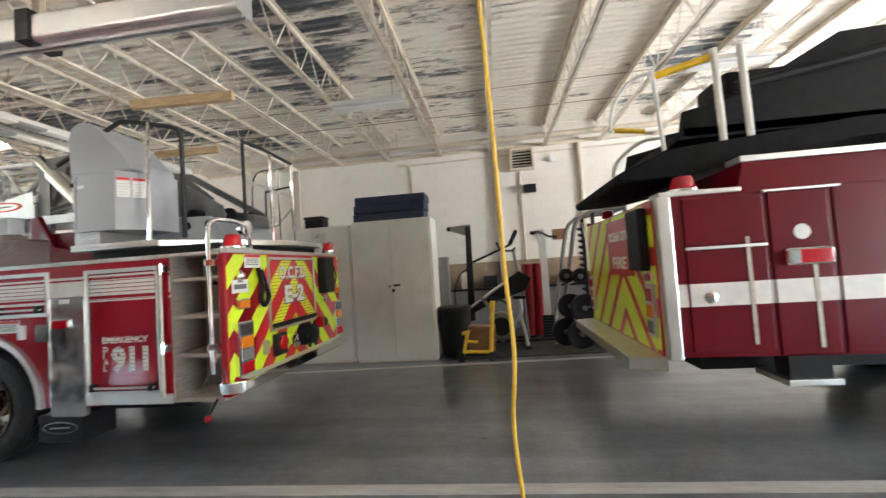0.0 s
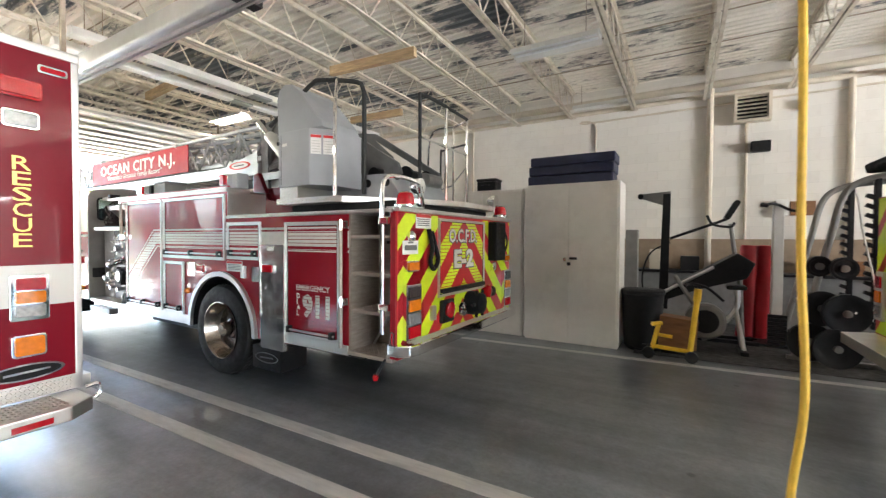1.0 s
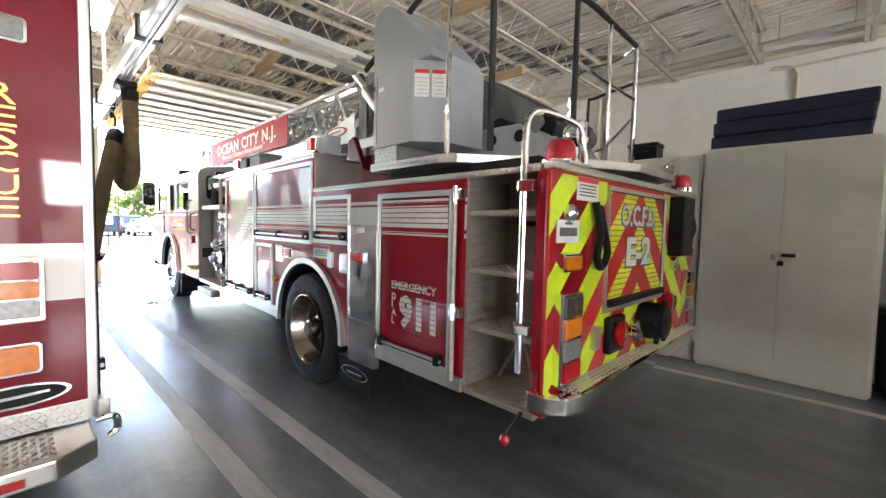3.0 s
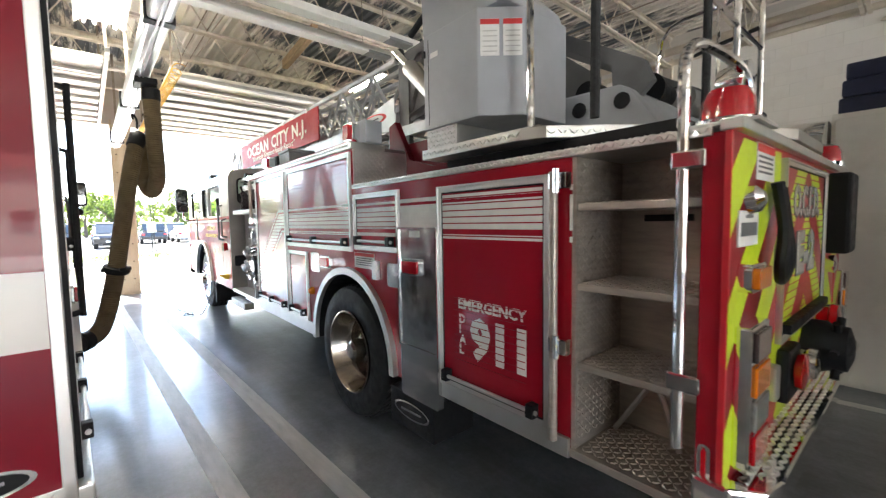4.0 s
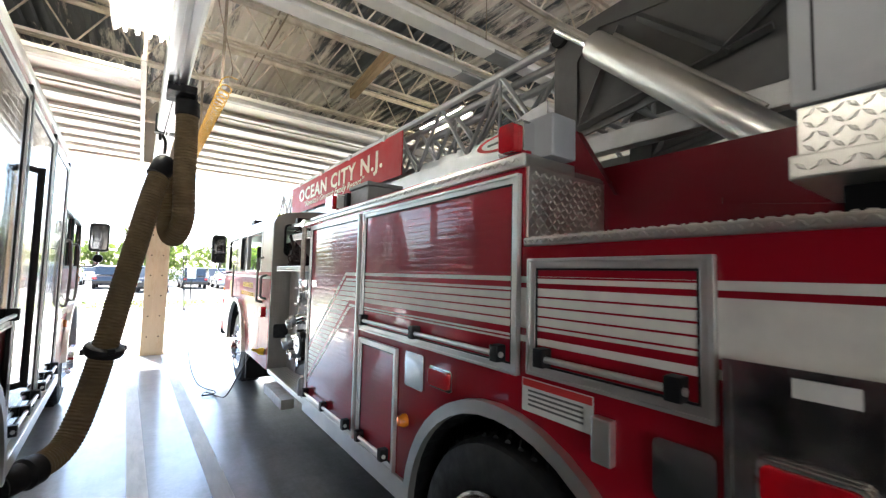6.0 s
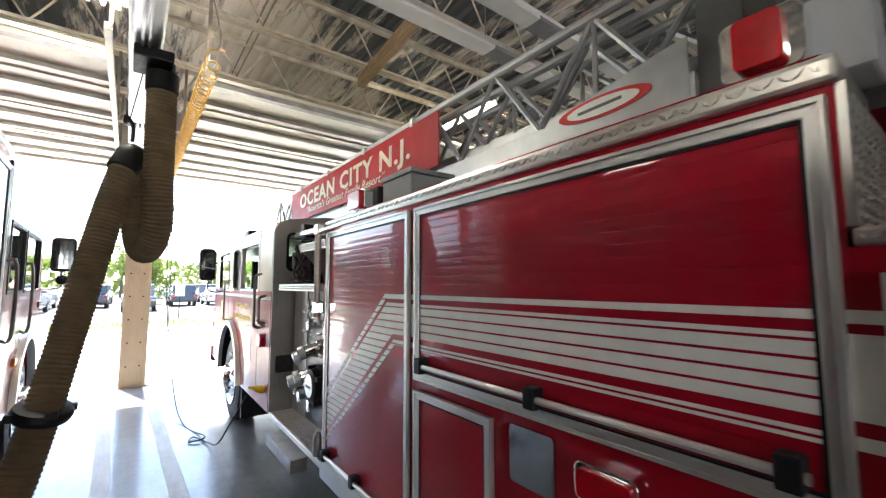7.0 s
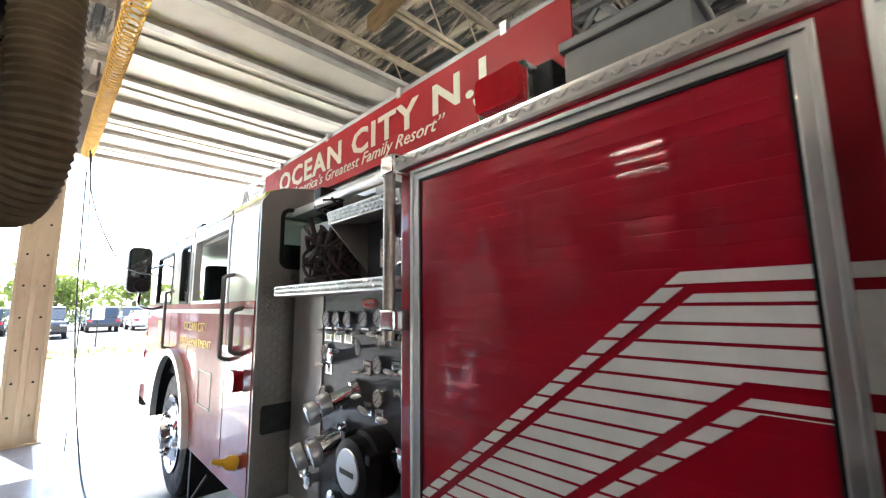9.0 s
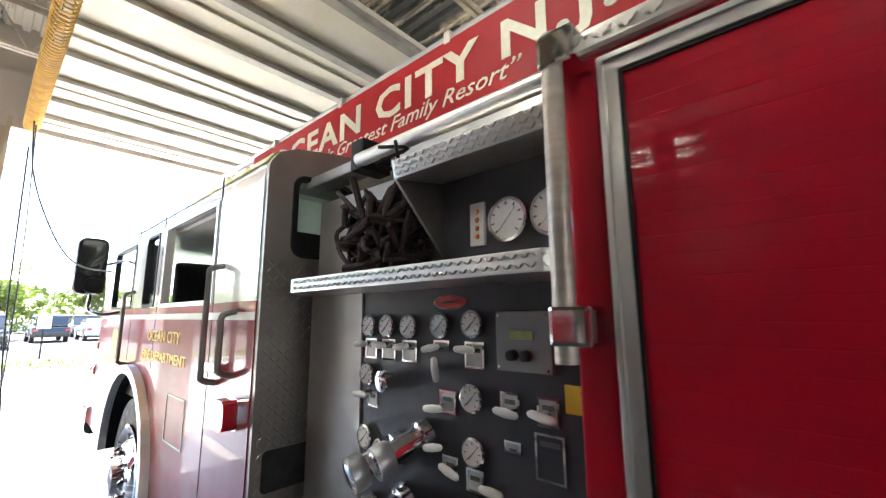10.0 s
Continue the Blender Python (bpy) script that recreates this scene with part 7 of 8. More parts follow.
for i, ch in enumerate("RESCUE"):
    text_mesh("letter", ch, 0.125, GOLD, resc, (RX + 0.002, 1.275, 1.945 - i * 0.096), '+x', 0.085)
bm = B()
prism(bm, [(RX - 0.02, RF + 0.02), (RX + 0.30, RF + 0.02), (RX + 0.34, RF + 0.15), (RX + 0.34, RS - 0.17), (RX + 0.24, RS - 0.03), (RX - 0.02, RS - 0.03)], 'z', 0.40, 0.49)
tb = part("tail_step", bm, PLATE, resc, "tread plate tail step", bevel=0.01)
part("step_tread", tread(B(), (RX + 0.02, RF + 0.1, 0.4905), (1, 0, 0), (0, 1, 0), 0.28, 2.2, (0, 0, 1), 0.04), PLATE, tb)
part("step_reflector", bx(RX + 0.34, RX + 0.346, 1.16, 1.34, 0.42, 0.455), LENS_RED, tb)
part("hook", tube(B(), smooth_path([(RX + 0.1, RS - 0.02, 0.52), (RX + 0.1, RS + 0.05, 0.52), (RX + 0.1, RS + 0.06, 0.46), (RX + 0.1, RS + 0.03, 0.43)], 4), 0.016, 8), CHROME, resc, smooth=True)
part("chassis", bx(-11.0, -4.2, 0.0, 0.75, 0.42, 0.65), BLACK, resc)
part("tail_pipe", cyl(B(), (-7.25, 0.9, 0.37), (-7.25, RS - 0.10, 0.37), 0.06, 14), IRON, resc, smooth=True)
MIRROR_SLAT = mat("polished_slat_aluminium", (0.60, 0.62, 0.66), 0.09, 1.0, 0.05, 5, bump=0.02, bscale=6, piece=0.05, rvar=0.25)
for u0, u1, z0 in ((-5.45, -4.05, 0.62), (-7.0, -5.55, 1.30), (-8.1, -7.08, 0.62), (-9.2, -8.18, 0.62)):
    slat_door(resc, u0, u1, z0, 2.60, RS, out=1, skin=MIRROR_SLAT, pitch=0.045)
for x in (-4.0, -5.5, -7.04, -8.14, -9.25):
    part("door_pillar", bx(x - 0.03, x + 0.03, RS, RS + 0.022, 0.55, 2.66), BLACK, resc, "black door pillar", bevel=0.004)
for x, z0, z1 in ((-5.42, 0.95, 2.35), (-7.10, 0.95, 2.2)):
    part("grab_rail", tube(B(), smooth_path([(x, RS, z0), (x, RS + 0.07, z0 + 0.02), (x, RS + 0.075, z0 + 0.1), (x, RS + 0.075, z1 - 0.1), (x, RS + 0.07, z1 - 0.02), (x, RS, z1)], 4), 0.018, 8), GRIP, resc, "black grab rail", smooth=True)
part("sill", bx(-5.6, RX, RS - 0.01, RS + 0.05, 0.49, 0.58), ALU, resc, bevel=0.006)
part("sill", bx(-9.3, -6.95, RS - 0.01, RS + 0.05, 0.49, 0.58), ALU, resc, bevel=0.006)
lens_box(resc, -5.62, -5.52, 1.0, 1.12, RS, 'y', LENS_RED, out=1, d=0.06, label="red marker lamp")
arch_trim(resc, -6.25, 0.5, 0.615, 0.06, 0.50, RS - 0.02, RS + 0.06)
tyre(resc, -6.25, RS - 0.01, 0.47, 0.53, 1, "wheel", True)
tyre(resc, -6.25, RF + 0.02, 0.47, 0.53, -1, "wheel", True)
# cab of the rescue truck
bm = B()
out = [(-9.36, 0.55), (-9.36, 1.62), (-11.75, 1.62), (-11.8, 0.55)] + arch_outline(-10.75, 0.52, 0.62, 0.55)[::-1]
prism(bm, out, 'y', RF, RS)
part("cab_lower", bm, DEEP_RED, resc, "glossy red lower cab")
bm = B()
for a, b in ((-9.55, -9.36), (-10.42, -10.32), (-11.75, -11.45)):
    box(bm, a, b, RF, RS, 1.622, 2.22)
prism(bm, [(RF, 2.22), (RF + 0.05, 2.42), (RF + 0.3, 2.5), (RS - 0.3, 2.5), (RS - 0.05, 2.42), (RS, 2.22)], 'x', -11.7, -9.36)
part("cab_upper", bm, DEEP_RED, resc, "red cab roof and pillars")
for a, b in ((-10.32, -9.55), (-11.45, -10.42)):
    part("window_pane", bx(a, b, RS - 0.03, RS - 0.022, 1.622, 2.22), GLASS_DARK, resc, "tinted cab window")
    part("window_seal", frame4(B(), a - 0.01, b + 0.01, 1.61, 2.23, 0.03, 'y', RS - 0.02, RS + 0.006), BLACK, resc)
part("windscreen", bx(-11.76, -11.74, RF + 0.1, RS - 0.1, 1.63, 2.2), GLASS_DARK, resc)
part("cab_band", bx(-11.75, -9.36, RS, RS + 0.002, 1.09, 1.35), WHITE, resc, "white reflective band")
arch_trim(resc, -10.75, 0.52, 0.615, 0.06, 0.55, RS - 0.02, RS + 0.05)
tyre(resc, -10.75, RS - 0.01, 0.47, 0.53, 1, "wheel", False)
tyre(resc, -10.75, RF + 0.02, 0.47, 0.53, -1, "wheel", False)
for x in (-9.45, -10.37):
    part("grab_handle", tube(B(), smooth_path([(x, RS, 1.25), (x, RS + 0.06, 1.28), (x, RS + 0.06, 1.85), (x, RS, 1.88)], 4), 0.014, 8), FRAME_GREY, resc, smooth=True)
mi = part("mirror", prism(B(), rounded(RS + 0.10, RS + 0.32, 1.85, 2.25, 0.04), 'x', -11.42, -11.32), BLACK, resc, "dark red-backed door mirror", bevel=0.01)
part("mirror_glass", prism(B(), rounded(RS + 0.12, RS + 0.30, 1.88, 2.22, 0.03), 'x', -11.318, -11.314), GLASS_DARK, mi)
part("spot_mirror", lathe(B(), [(0, 0.06), (0.03, 0.055), (0.04, 0.02)], (-11.34, RS + 0.21, 1.75), (1, 0, 0), 16), BLACK, mi, smooth=True)
part("mirror_arm", tube(B(), smooth_path([(-11.37, RS + 0.2, 1.85), (-11.37, RS + 0.2, 1.66), (-11.37, RS, 1.64)], 4), 0.014, 8), CHROME, mi, smooth=True)
part("marker_light", bx(-11.62, -11.52, RS, RS + 0.02, 1.42, 1.50), LENS_AMBER, resc, bevel=0.006)
part("marker_light", bx(-10.15, -10.05, RS, RS + 0.03, 0.95, 1.03), LENS_AMBER, resc, bevel=0.006)
part("front_bumper", prism(B(), rounded(RF - 0.03, RS + 0.03, 0.45, 0.75, 0.05), 'x', -12.2, -11.8), CHROME, resc, bevel=0.02)
part("headlamp", lathe(B(), [(0, 0.10), (0.05, 0.10), (0.08, 0.03)], (-11.8, RS - 0.15, 1.0), (-1, 0.2, 0), 16), CHROME, resc, smooth=True)
part("roof_beam", bx(-8.6, -8.3, RF + 0.1, RS - 0.05, 2.76, 2.86), LAMP_WHITE, resc, bevel=0.02)

# ---------------------------------------------------------------- engine that faces the other way
NX, NS, NF = 1.30, 3.37, 5.85
eng = thing("fire_engine", "red fire engine with a white band and chevron tail", "fire truck", (NX, NS, 0), drop=False)
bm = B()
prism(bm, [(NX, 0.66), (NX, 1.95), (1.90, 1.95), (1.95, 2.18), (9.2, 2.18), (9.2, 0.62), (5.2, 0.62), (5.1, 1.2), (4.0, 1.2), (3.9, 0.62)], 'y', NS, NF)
# The engine's shade is carried by this darker body colour.
part("body", bm, SHADE_AND_DARK_RED, eng, "glossy red enamel body", bevel=0.01)
part("chassis", bx(1.7, 9.0, 3.8, 5.4, 0.45, 0.7), BLACK, eng)
part("top_lip", bx(1.93, 9.2, NS - 0.015, NS + 0.2, 2.18, 2.23), ALU, eng, bevel=0.01)
part("top_lip", bx(NX, 1.92, NS - 0.015, NS + 0.2, 1.95, 1.99), ALU, eng, bevel=0.01)
part("corner_post", bx(NX - 0.02, NX + 0.09, NS - 0.012, NS + 0.08, 0.64, 1.96), PLATE, eng, "brushed metal corner post", bevel=0.012)
part("white_band", bx(NX + 0.09, 9.2, NS - 0.003, NS, 1.06, 1.24), STRIPE, eng, "white reflective band")
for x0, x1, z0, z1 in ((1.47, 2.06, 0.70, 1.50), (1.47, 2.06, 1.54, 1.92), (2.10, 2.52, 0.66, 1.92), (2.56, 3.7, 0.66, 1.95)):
    d = part("locker_door", bx(x0, x1, NS - 0.014, NS, z0, z1), SHADE_AND_DARK_RED, eng, "red hinged locker door", bevel=0.006)
    part("band", bx(x0 + 0.004, x1 - 0.004, NS - 0.0165, NS - 0.014, max(z0, 1.06), 1.24), STRIPE, d) if z0 < 1.0 else None
    part("strap_hinge", bx(x1 - 0.15, x1 - 0.12, NS - 0.022, NS - 0.0165, z0 + 0.05, min(z1 - 0.05, 1.4)), INOX_GREY, d)
part("door_ledge", bx(1.47, 2.06, NS - 0.03, NS - 0.001, 1.508, 1.532), ALU, eng, bevel=0.004)
part("drip_rail", bx(2.06, 2.6, NS - 0.04, NS - 0.001, 1.925, 1.945), ALU, eng, bevel=0.004)
part("door_latch", lathe(B(), [(0, 0.055), (0.012, 0.05), (0.02, 0.02)], (1.62, NS - 0.0165, 1.13), (0, -1, 0), 18), CHROME, eng, smooth=True)
part("emblem", lathe(B(), [(0, 0.06), (0.004, 0.058)], (2.32, NS - 0.0145, 1.60), (0, -1, 0), 18), LABEL, eng, "round white crest")
lb = lens_box(eng, 2.17, 2.50, 1.345, 1.475, NS - 0.014, 'y', LENS_RED, "warning_light", d=0.05, label="red and clear warning lamp")
part("lens", bx(2.18, 2.26, NS - 0.068, NS - 0.0645, 1.36, 1.46), LENS_CLEAR, lb)
part("fold_step", bx(2.12, 2.50, NS - 0.02, NS + 0.4, 0.42, 0.47), PLATE, eng, bevel=0.006)
part("step_bracket", bx(2.16, 2.46, NS + 0.02, NS + 0.2, 0.47, 0.66), BLACK, eng)
part("tail_panel", bx(NX - 0.03, NX - 0.001, NS + 0.09, NF, 0.66, 1.94), TAPE_RED, eng, "red tail panel")
decal(eng, chevrons(NS + 0.20, NF, 0.67, 1.93, 4.35, pitch=0.44, w=0.31, phase=0.1), NX - 0.03, 'x', LIME, "chevron_tape", out=-1, off=0.0, label="fluorescent lime chevron tape")
for z0 in (0.70, 1.13, 1.56):
    part("edge_block", bx(NX - 0.0325, NX - 0.0302, NS + 0.095, NS + 0.185, z0, z0 + 0.27), LIME, eng, "lime block on the tail edge")
ep = part("emblem_panel", bx(NX - 0.045, NX - 0.034, 3.98, 4.80, 1.30, 1.88), TAPE_RED, eng, "red panel with pale lettering", bevel=0.003)
def west_text(words, size, y, z, width, parent):
    """Lettering on a face that looks along -x."""
    return text_mesh("letter", words, size, LETTER, parent, (NX - 0.046, y, z), '-x', width, bold=0.004)


west_text("FIRE", 0.17, 4.62, 1.37, 0.46, ep)
west_text("OCEAN CITY", 0.13, 4.72, 1.66, 0.66, ep)
part("pouch", bx(NX - 0.11, NX - 0.032, 3.56, 3.90, 1.36, 1.90), BLACK, eng, "black fabric pouch", bevel=0.02)
for y0 in (3.50, 5.62):
    c = part("tail_lamp", bx(NX - 0.06, NX - 0.031, y0, y0 + 0.16, 0.80, 1.25), ALU, eng, "tail lamp cluster", bevel=0.006)
    for i, m in enumerate((LENS_CLEAR, LENS_AMBER, LENS_RED)):
        part("lens", bx(NX - 0.075, NX - 0.06, y0 + 0.02, y0 + 0.14, 0.83 + i * 0.135, 0.94 + i * 0.135), m, c, bevel=0.006)
lens_box(eng, 3.50, 3.64, 1.27, 1.35, NX - 0.03, 'x', LENS_RED, out=-1, d=0.05)
bm = prism(B(), [(NX - 0.30, NS + 0.1), (NX - 0.30, NF - 0.1), (NX - 0.03, NF), (NX - 0.03, NS)], 'z', 0.56, 0.66)
part("bumper", bm, PLATE, eng, "tread plate tail bumper", bevel=0.008)
beacon(eng, 1.56, 3.52, 1.99, 0.1)
beacon(eng, 1.50, 5.6, 1.97, 0.08)
# hose bed cover and apparatus above
bm = prism(B(), [(1.10, 2.14), (1.08, 2.22), (1.5, 2.40), (3.0, 2.52), (6.0, 2.56), (6.0, 2.44), (3.0, 2.36), (2.2, 2.26), (1.7, 2.16)], 'y', NS + 0.25, NF - 0.25)
part("hose_bed_cover", bm, SAG_VINYL, eng, "sagging black vinyl hose bed cover", bevel=0.03)
for y in (NS + 0.45, NF - 0.45):
    side = [(1.7, 2.52), (1.75, 2.78), (2.2, 2.86), (3.1, 3.35), (6.5, 3.45), (6.5, 2.58)]
    part("basket_side", prism(B(), side, 'y', y, y + 0.04), DULL_IRON, eng, "dark grey apparatus side plate", bevel=0.01)
    part("apparatus_rail", tube(B(), [(2.2, y, 2.95), (6.5, y, 3.62)], 0.05, 10), DULL_IRON, eng, smooth=True)
part("apparatus_floor", bx(1.75, 6.5, NS + 0.45, NF - 0.45, 2.55, 2.62), DULL_IRON, eng)
part("apparatus_arm", bx(2.4, 6.4, 4.3, 4.9, 2.9, 3.3), DULL_IRON, eng, bevel=0.04)
for x in (2.0, 2.22):
    part("guard_post", tube(B(), [(x, NS + 0.3, 2.3), (x - 0.02, NS + 0.3, 3.26)], 0.03, 10), LAMP_WHITE, eng, "white guard post", smooth=True)
part("guard_post", tube(B(), [(1.55, NS + 0.4, 2.35), (1.5, NS + 0.4, 3.15)], 0.02, 8), LAMP_WHITE, eng, smooth=True)
part("guard_rail", tube(B(), smooth_path([(1.15, NS + 0.6, 2.7), (1.2, NS + 0.6, 2.95), (1.38, NS + 0.6, 3.18), (1.55, NS + 0.5, 3.2)], 5), 0.02, 8), LAMP_WHITE, eng, smooth=True)
part("guard_rail", tube(B(), smooth_path([(1.2, NS + 0.8, 2.3), (1.25, NS + 0.8, 2.45), (1.45, NS + 0.7, 2.6), (1.6, NS + 0.6, 2.6)], 5), 0.018, 8), LAMP_WHITE, eng, smooth=True)
part("gate_bar", tube(B(), [(1.5, NS + 0.42, 3.12), (1.98, NS + 0.32, 3.2)], 0.035, 8), YELLOW, eng, "yellow gate bar", smooth=True)
part("gate_bar", tube(B(), [(1.2, NS + 0.62, 2.72), (1.45, NS + 0.55, 2.66)], 0.025, 8), YELLOW, eng, smooth=True)
tyre(eng, 4.55, NS + 0.02, 0.47, 0.53, -1, "wheel", True)
tyre(eng, 4.55, NF - 0.02, 0.47, 0.53, 1, "wheel", True)
tyre(eng, 8.4, NS + 0.02, 0.47, 0.53, -1, "wheel", False)
tyre(eng, 8.4, NF - 0.02, 0.47, 0.53, 1, "wheel", False)


# ---------------------------------------------------------------- cabinets
def tall_cabinet(x0, x1, y0, h, depth, label):
    c = thing("storage_cabinet", label, "cabinet", ((x0 + x1) / 2, y0, 0), group="tall cabinets")
    bm = B()
    box(bm, x0, x1, y0 + 0.022, y0 + depth, 0.03, h)
    part("body", bm, CABINET, c, bevel=0.006)
    part("plinth", bx(x0 + 0.02, x1 - 0.02, y0 + 0.05, y0 + depth - 0.03, 0.0, 0.03), CABINET, c)
    xm = (x0 + x1) / 2
    for a, b in ((x0 + 0.03, xm - 0.004), (xm + 0.004, x1 - 0.03)):
        d = part("door", bx(a, b, y0, y0 + 0.02, 0.06, h - 0.05), CABINET, c, "putty-painted steel door", bevel=0.004)
        hx = b - 0.06 if a < xm - 0.1 and b < xm else a + 0.06
        for z in (0.35, 1.2, 2.0):
            xh = a + 0.006 if b < xm else b - 0.006
            part("hinge", cyl(B(), (xh, y0 - 0.006, z - 0.04), (xh, y0 - 0.006, z + 0.04), 0.007, 8), CABINET, d)
        if b < xm:
            part("handle", bx(b - 0.07, b - 0.03, y0 - 0.03, y0 - 0.001, 1.26, 1.32), CHROME, d, "chrome latch handle", bevel=0.006)
        else:
            part("hasp", bx(a + 0.005, a + 0.12, y0 - 0.02, y0 - 0.001, 1.29, 1.325), IRON, d, "dark hasp", bevel=0.004)
            part("padlock", bx(a - 0.02, a + 0.03, y0 - 0.035, y0 - 0.012, 1.20, 1.25), IRON, d, bevel=0.006)
    return c


tall_cabinet(-2.53, -1.10, 6.755, 2.45, 0.62, "tall putty steel cabinet with mats piled on top")
tall_cabinet(-4.02, -2.56, 6.82, 2.42, 0.62, "tall putty steel cabinet beside the mat-topped one")
for i in range(3):
    z = 2.39 + i * 0.15
    solo("gym_mat", bx(-2.50 + 0.02 * i, -1.22 + 0.015 * i, 6.86 - 0.02 * (i % 2), 7.36, z + 0.003, z + 0.147), NAVY, "navy vinyl gym mat lying on a cabinet", "mat", "gym mats", bevel=0.02)
cr = thing("case", "small black equipment case on top of a cabinet", "case", (-3.25, 6.95, 2.36))
part("body", bx(-3.42, -3.08, 6.88, 7.15, 2.362, 2.52), BLACK, cr, bevel=0.015)
part("lid", bx(-3.43, -3.07, 6.87, 7.16, 2.522, 2.57), BLACK, cr, bevel=0.012)
part("handle", tube(B(), smooth_path([(-3.32, 6.87, 2.46), (-3.30, 6.84, 2.46), (-3.20, 6.84, 2.46), (-3.18, 6.87, 2.46)], 4), 0.008, 6), IRON, cr)
lk = thing("locker", "narrow grey metal locker beside the cabinet", "locker", (-0.98, 7.3, 0))
part("body", bx(-1.09, -0.92, 7.38, 7.62, 0.02, 1.75), WALL_GREY, lk, bevel=0.006)
part("foot", bx(-1.08, -0.93, 7.40, 7.60, 0.0, 0.02), IRON, lk)

# ---------------------------------------------------------------- gym corner
gfm = solo("gym_floor_mat", prism(B(), [(-0.9, 6.72), (3.0, 6.95), (3.0, 10.2), (-0.9, 10.2)], 'z', 0.004, 0.016), mat("black_rubber_flooring", (0.035, 0.033, 0.032), 0.8, 0, 0.3, 5, bump=0.3, bscale=80), "dark rubber gym flooring", "floor mat", bevel=0.003)
settled(gfm)
bench = thing("low_bench", "dark workbench with a tan board along the block wall", "bench", (0, 9.9, 0))
part("body", bx(-1.6, 2.6, 9.75, 10.25, 0.02, 0.95), WALL_GREY, bench, bevel=0.01)
part("worktop", bx(-1.65, 2.65, 9.68, 10.27, 0.95, 1.0), IRON, bench, bevel=0.006)
part("backboard", bx(-1.6, 2.6, 10.24, 10.275, 1.0, 1.62), mat("tan_board", (0.3, 0.22, 0.15), 0.7, 0, 0.15, 4, bump=0.1, bscale=40), bench, "tan splashback board")
part("foot", bx(-1.5, 2.5, 9.8, 10.2, 0.0, 0.02), IRON, bench)
for x, w, z1, m in ((-0.35, 0.32, 1.28, IRON), (0.45, 0.4, 1.22, WALL_GREY), (-0.9, 0.2, 1.4, PIPE), (1.9, 0.4, 1.25, BOXWOOD)):
    bbx = solo("bench_box", bx(x, x + w, 9.8, 10.1, 1.002, z1), m, "small closed box standing on the workbench", "box", "bench boxes", bevel=0.012)
    settled(bbx)

bn = thing("rubber_bin", "black rubber bin beside the cabinets", "bin", (-0.72, 7.2, 0))
part("body", lathe(B(), [(0.02, 0.22), (0.06, 0.25), (0.80, 0.28), (0.84, 0.29), (0.86, 0.27)], (-0.815, 7.08, 0), (0, 0, 1), 28), BLACK, bn, smooth=True)
part("rim", lathe(B(), [(0.80, 0.285), (0.82, 0.30), (0.86, 0.30), (0.87, 0.285)], (-0.815, 7.08, 0), (0, 0, 1), 28), RUBBER, bn, smooth=True)
part("foot", lathe(B(), [(0.0, 0.2), (0.02, 0.21)], (-0.815, 7.08, 0.0), (0, 0, 1), 20), RUBBER, bn)

# climbing trainer: post with an arm, sloped deck, console
tm = thing("exercise_climber", "black exercise machine with a tall post and sloped deck", "exercise machine", (-0.2, 8.2, 0))
part("post", prism(B(), [(-0.66, 0.45), (-0.52, 0.45), (-0.50, 2.36), (-0.61, 2.36)], 'y', 8.15, 8.25), IRON, tm, "black upright post", bevel=0.01)
part("arm", prism(B(), [(-0.96, 2.30), (-0.96, 2.37), (-0.50, 2.40), (-0.50, 2.12), (-0.60, 2.18)], 'y', 8.16, 8.24), FRAME_GREY, tm, bevel=0.008)
part("pulley", lathe(B(), [(-0.05, 0.03), (-0.05, 0.045), (0.05, 0.045), (0.05, 0.03)], (-0.95, 8.2, 2.33), (0, 1, 0), 14), BLACK, tm, smooth=True)
part("deck", prism(B(), [(-1.0, 0.42), (-0.96, 0.52), (0.40, 1.40), (0.62, 1.25), (0.52, 1.02), (-0.1, 0.82)], 'y', 7.95, 8.45), BLACK, tm, "black sloped deck", bevel=0.02)
part("deck_edge", tube(B(), [(-1.02, 7.94, 0.47), (0.1, 7.94, 1.18)], 0.025, 8), ALU, tm)
part("strut", tube(B(), [(-0.42, 7.95, 1.02), (-0.12, 7.9, 0.55), (0.0, 7.9, 0.05)], 0.035, 8), FRAME_GREY, tm, smooth=True)
part("strut", tube(B(), [(0.45, 8.2, 1.1), (0.50, 8.2, 0.04)], 0.035, 8), FRAME_GREY, tm)
part("base", bx(-0.85, 0.70, 8.0, 8.10, 0.016, 0.07), IRON, tm, bevel=0.01)
part("base", bx(-0.85, 0.70, 8.32, 8.42, 0.016, 0.07), IRON, tm, bevel=0.01)
part("link_rod", tube(B(), [(-0.50, 8.12, 1.62), (0.26, 8.12, 1.92)], 0.022, 8), IRON, tm)
part("cable", tube(B(), smooth_path([(-0.5, 8.2, 1.55), (-0.78, 8.15, 1.38), (-0.9, 8.1, 1.0), (-0.86, 8.1, 0.6)], 6), 0.014, 6), BLACK, tm, smooth=True)
part("console_mast", tube(B(), [(0.40, 8.2, 1.25), (0.32, 8.2, 1.85)], 0.03, 8), FRAME_GREY, tm)
cns = part("console", prism(B(), rounded(-0.16, 0.16, -0.04, 0.04, 0.03, 3), 'y', 8.05, 8.35), IRON, tm, bevel=0.01)
cns.matrix_local = Matrix.Translation((0.53, 0, 2.06)) @ Matrix.Rotation(radians(-62), 4, 'Y') @ Matrix.Translation((-0.2, 0, 0))
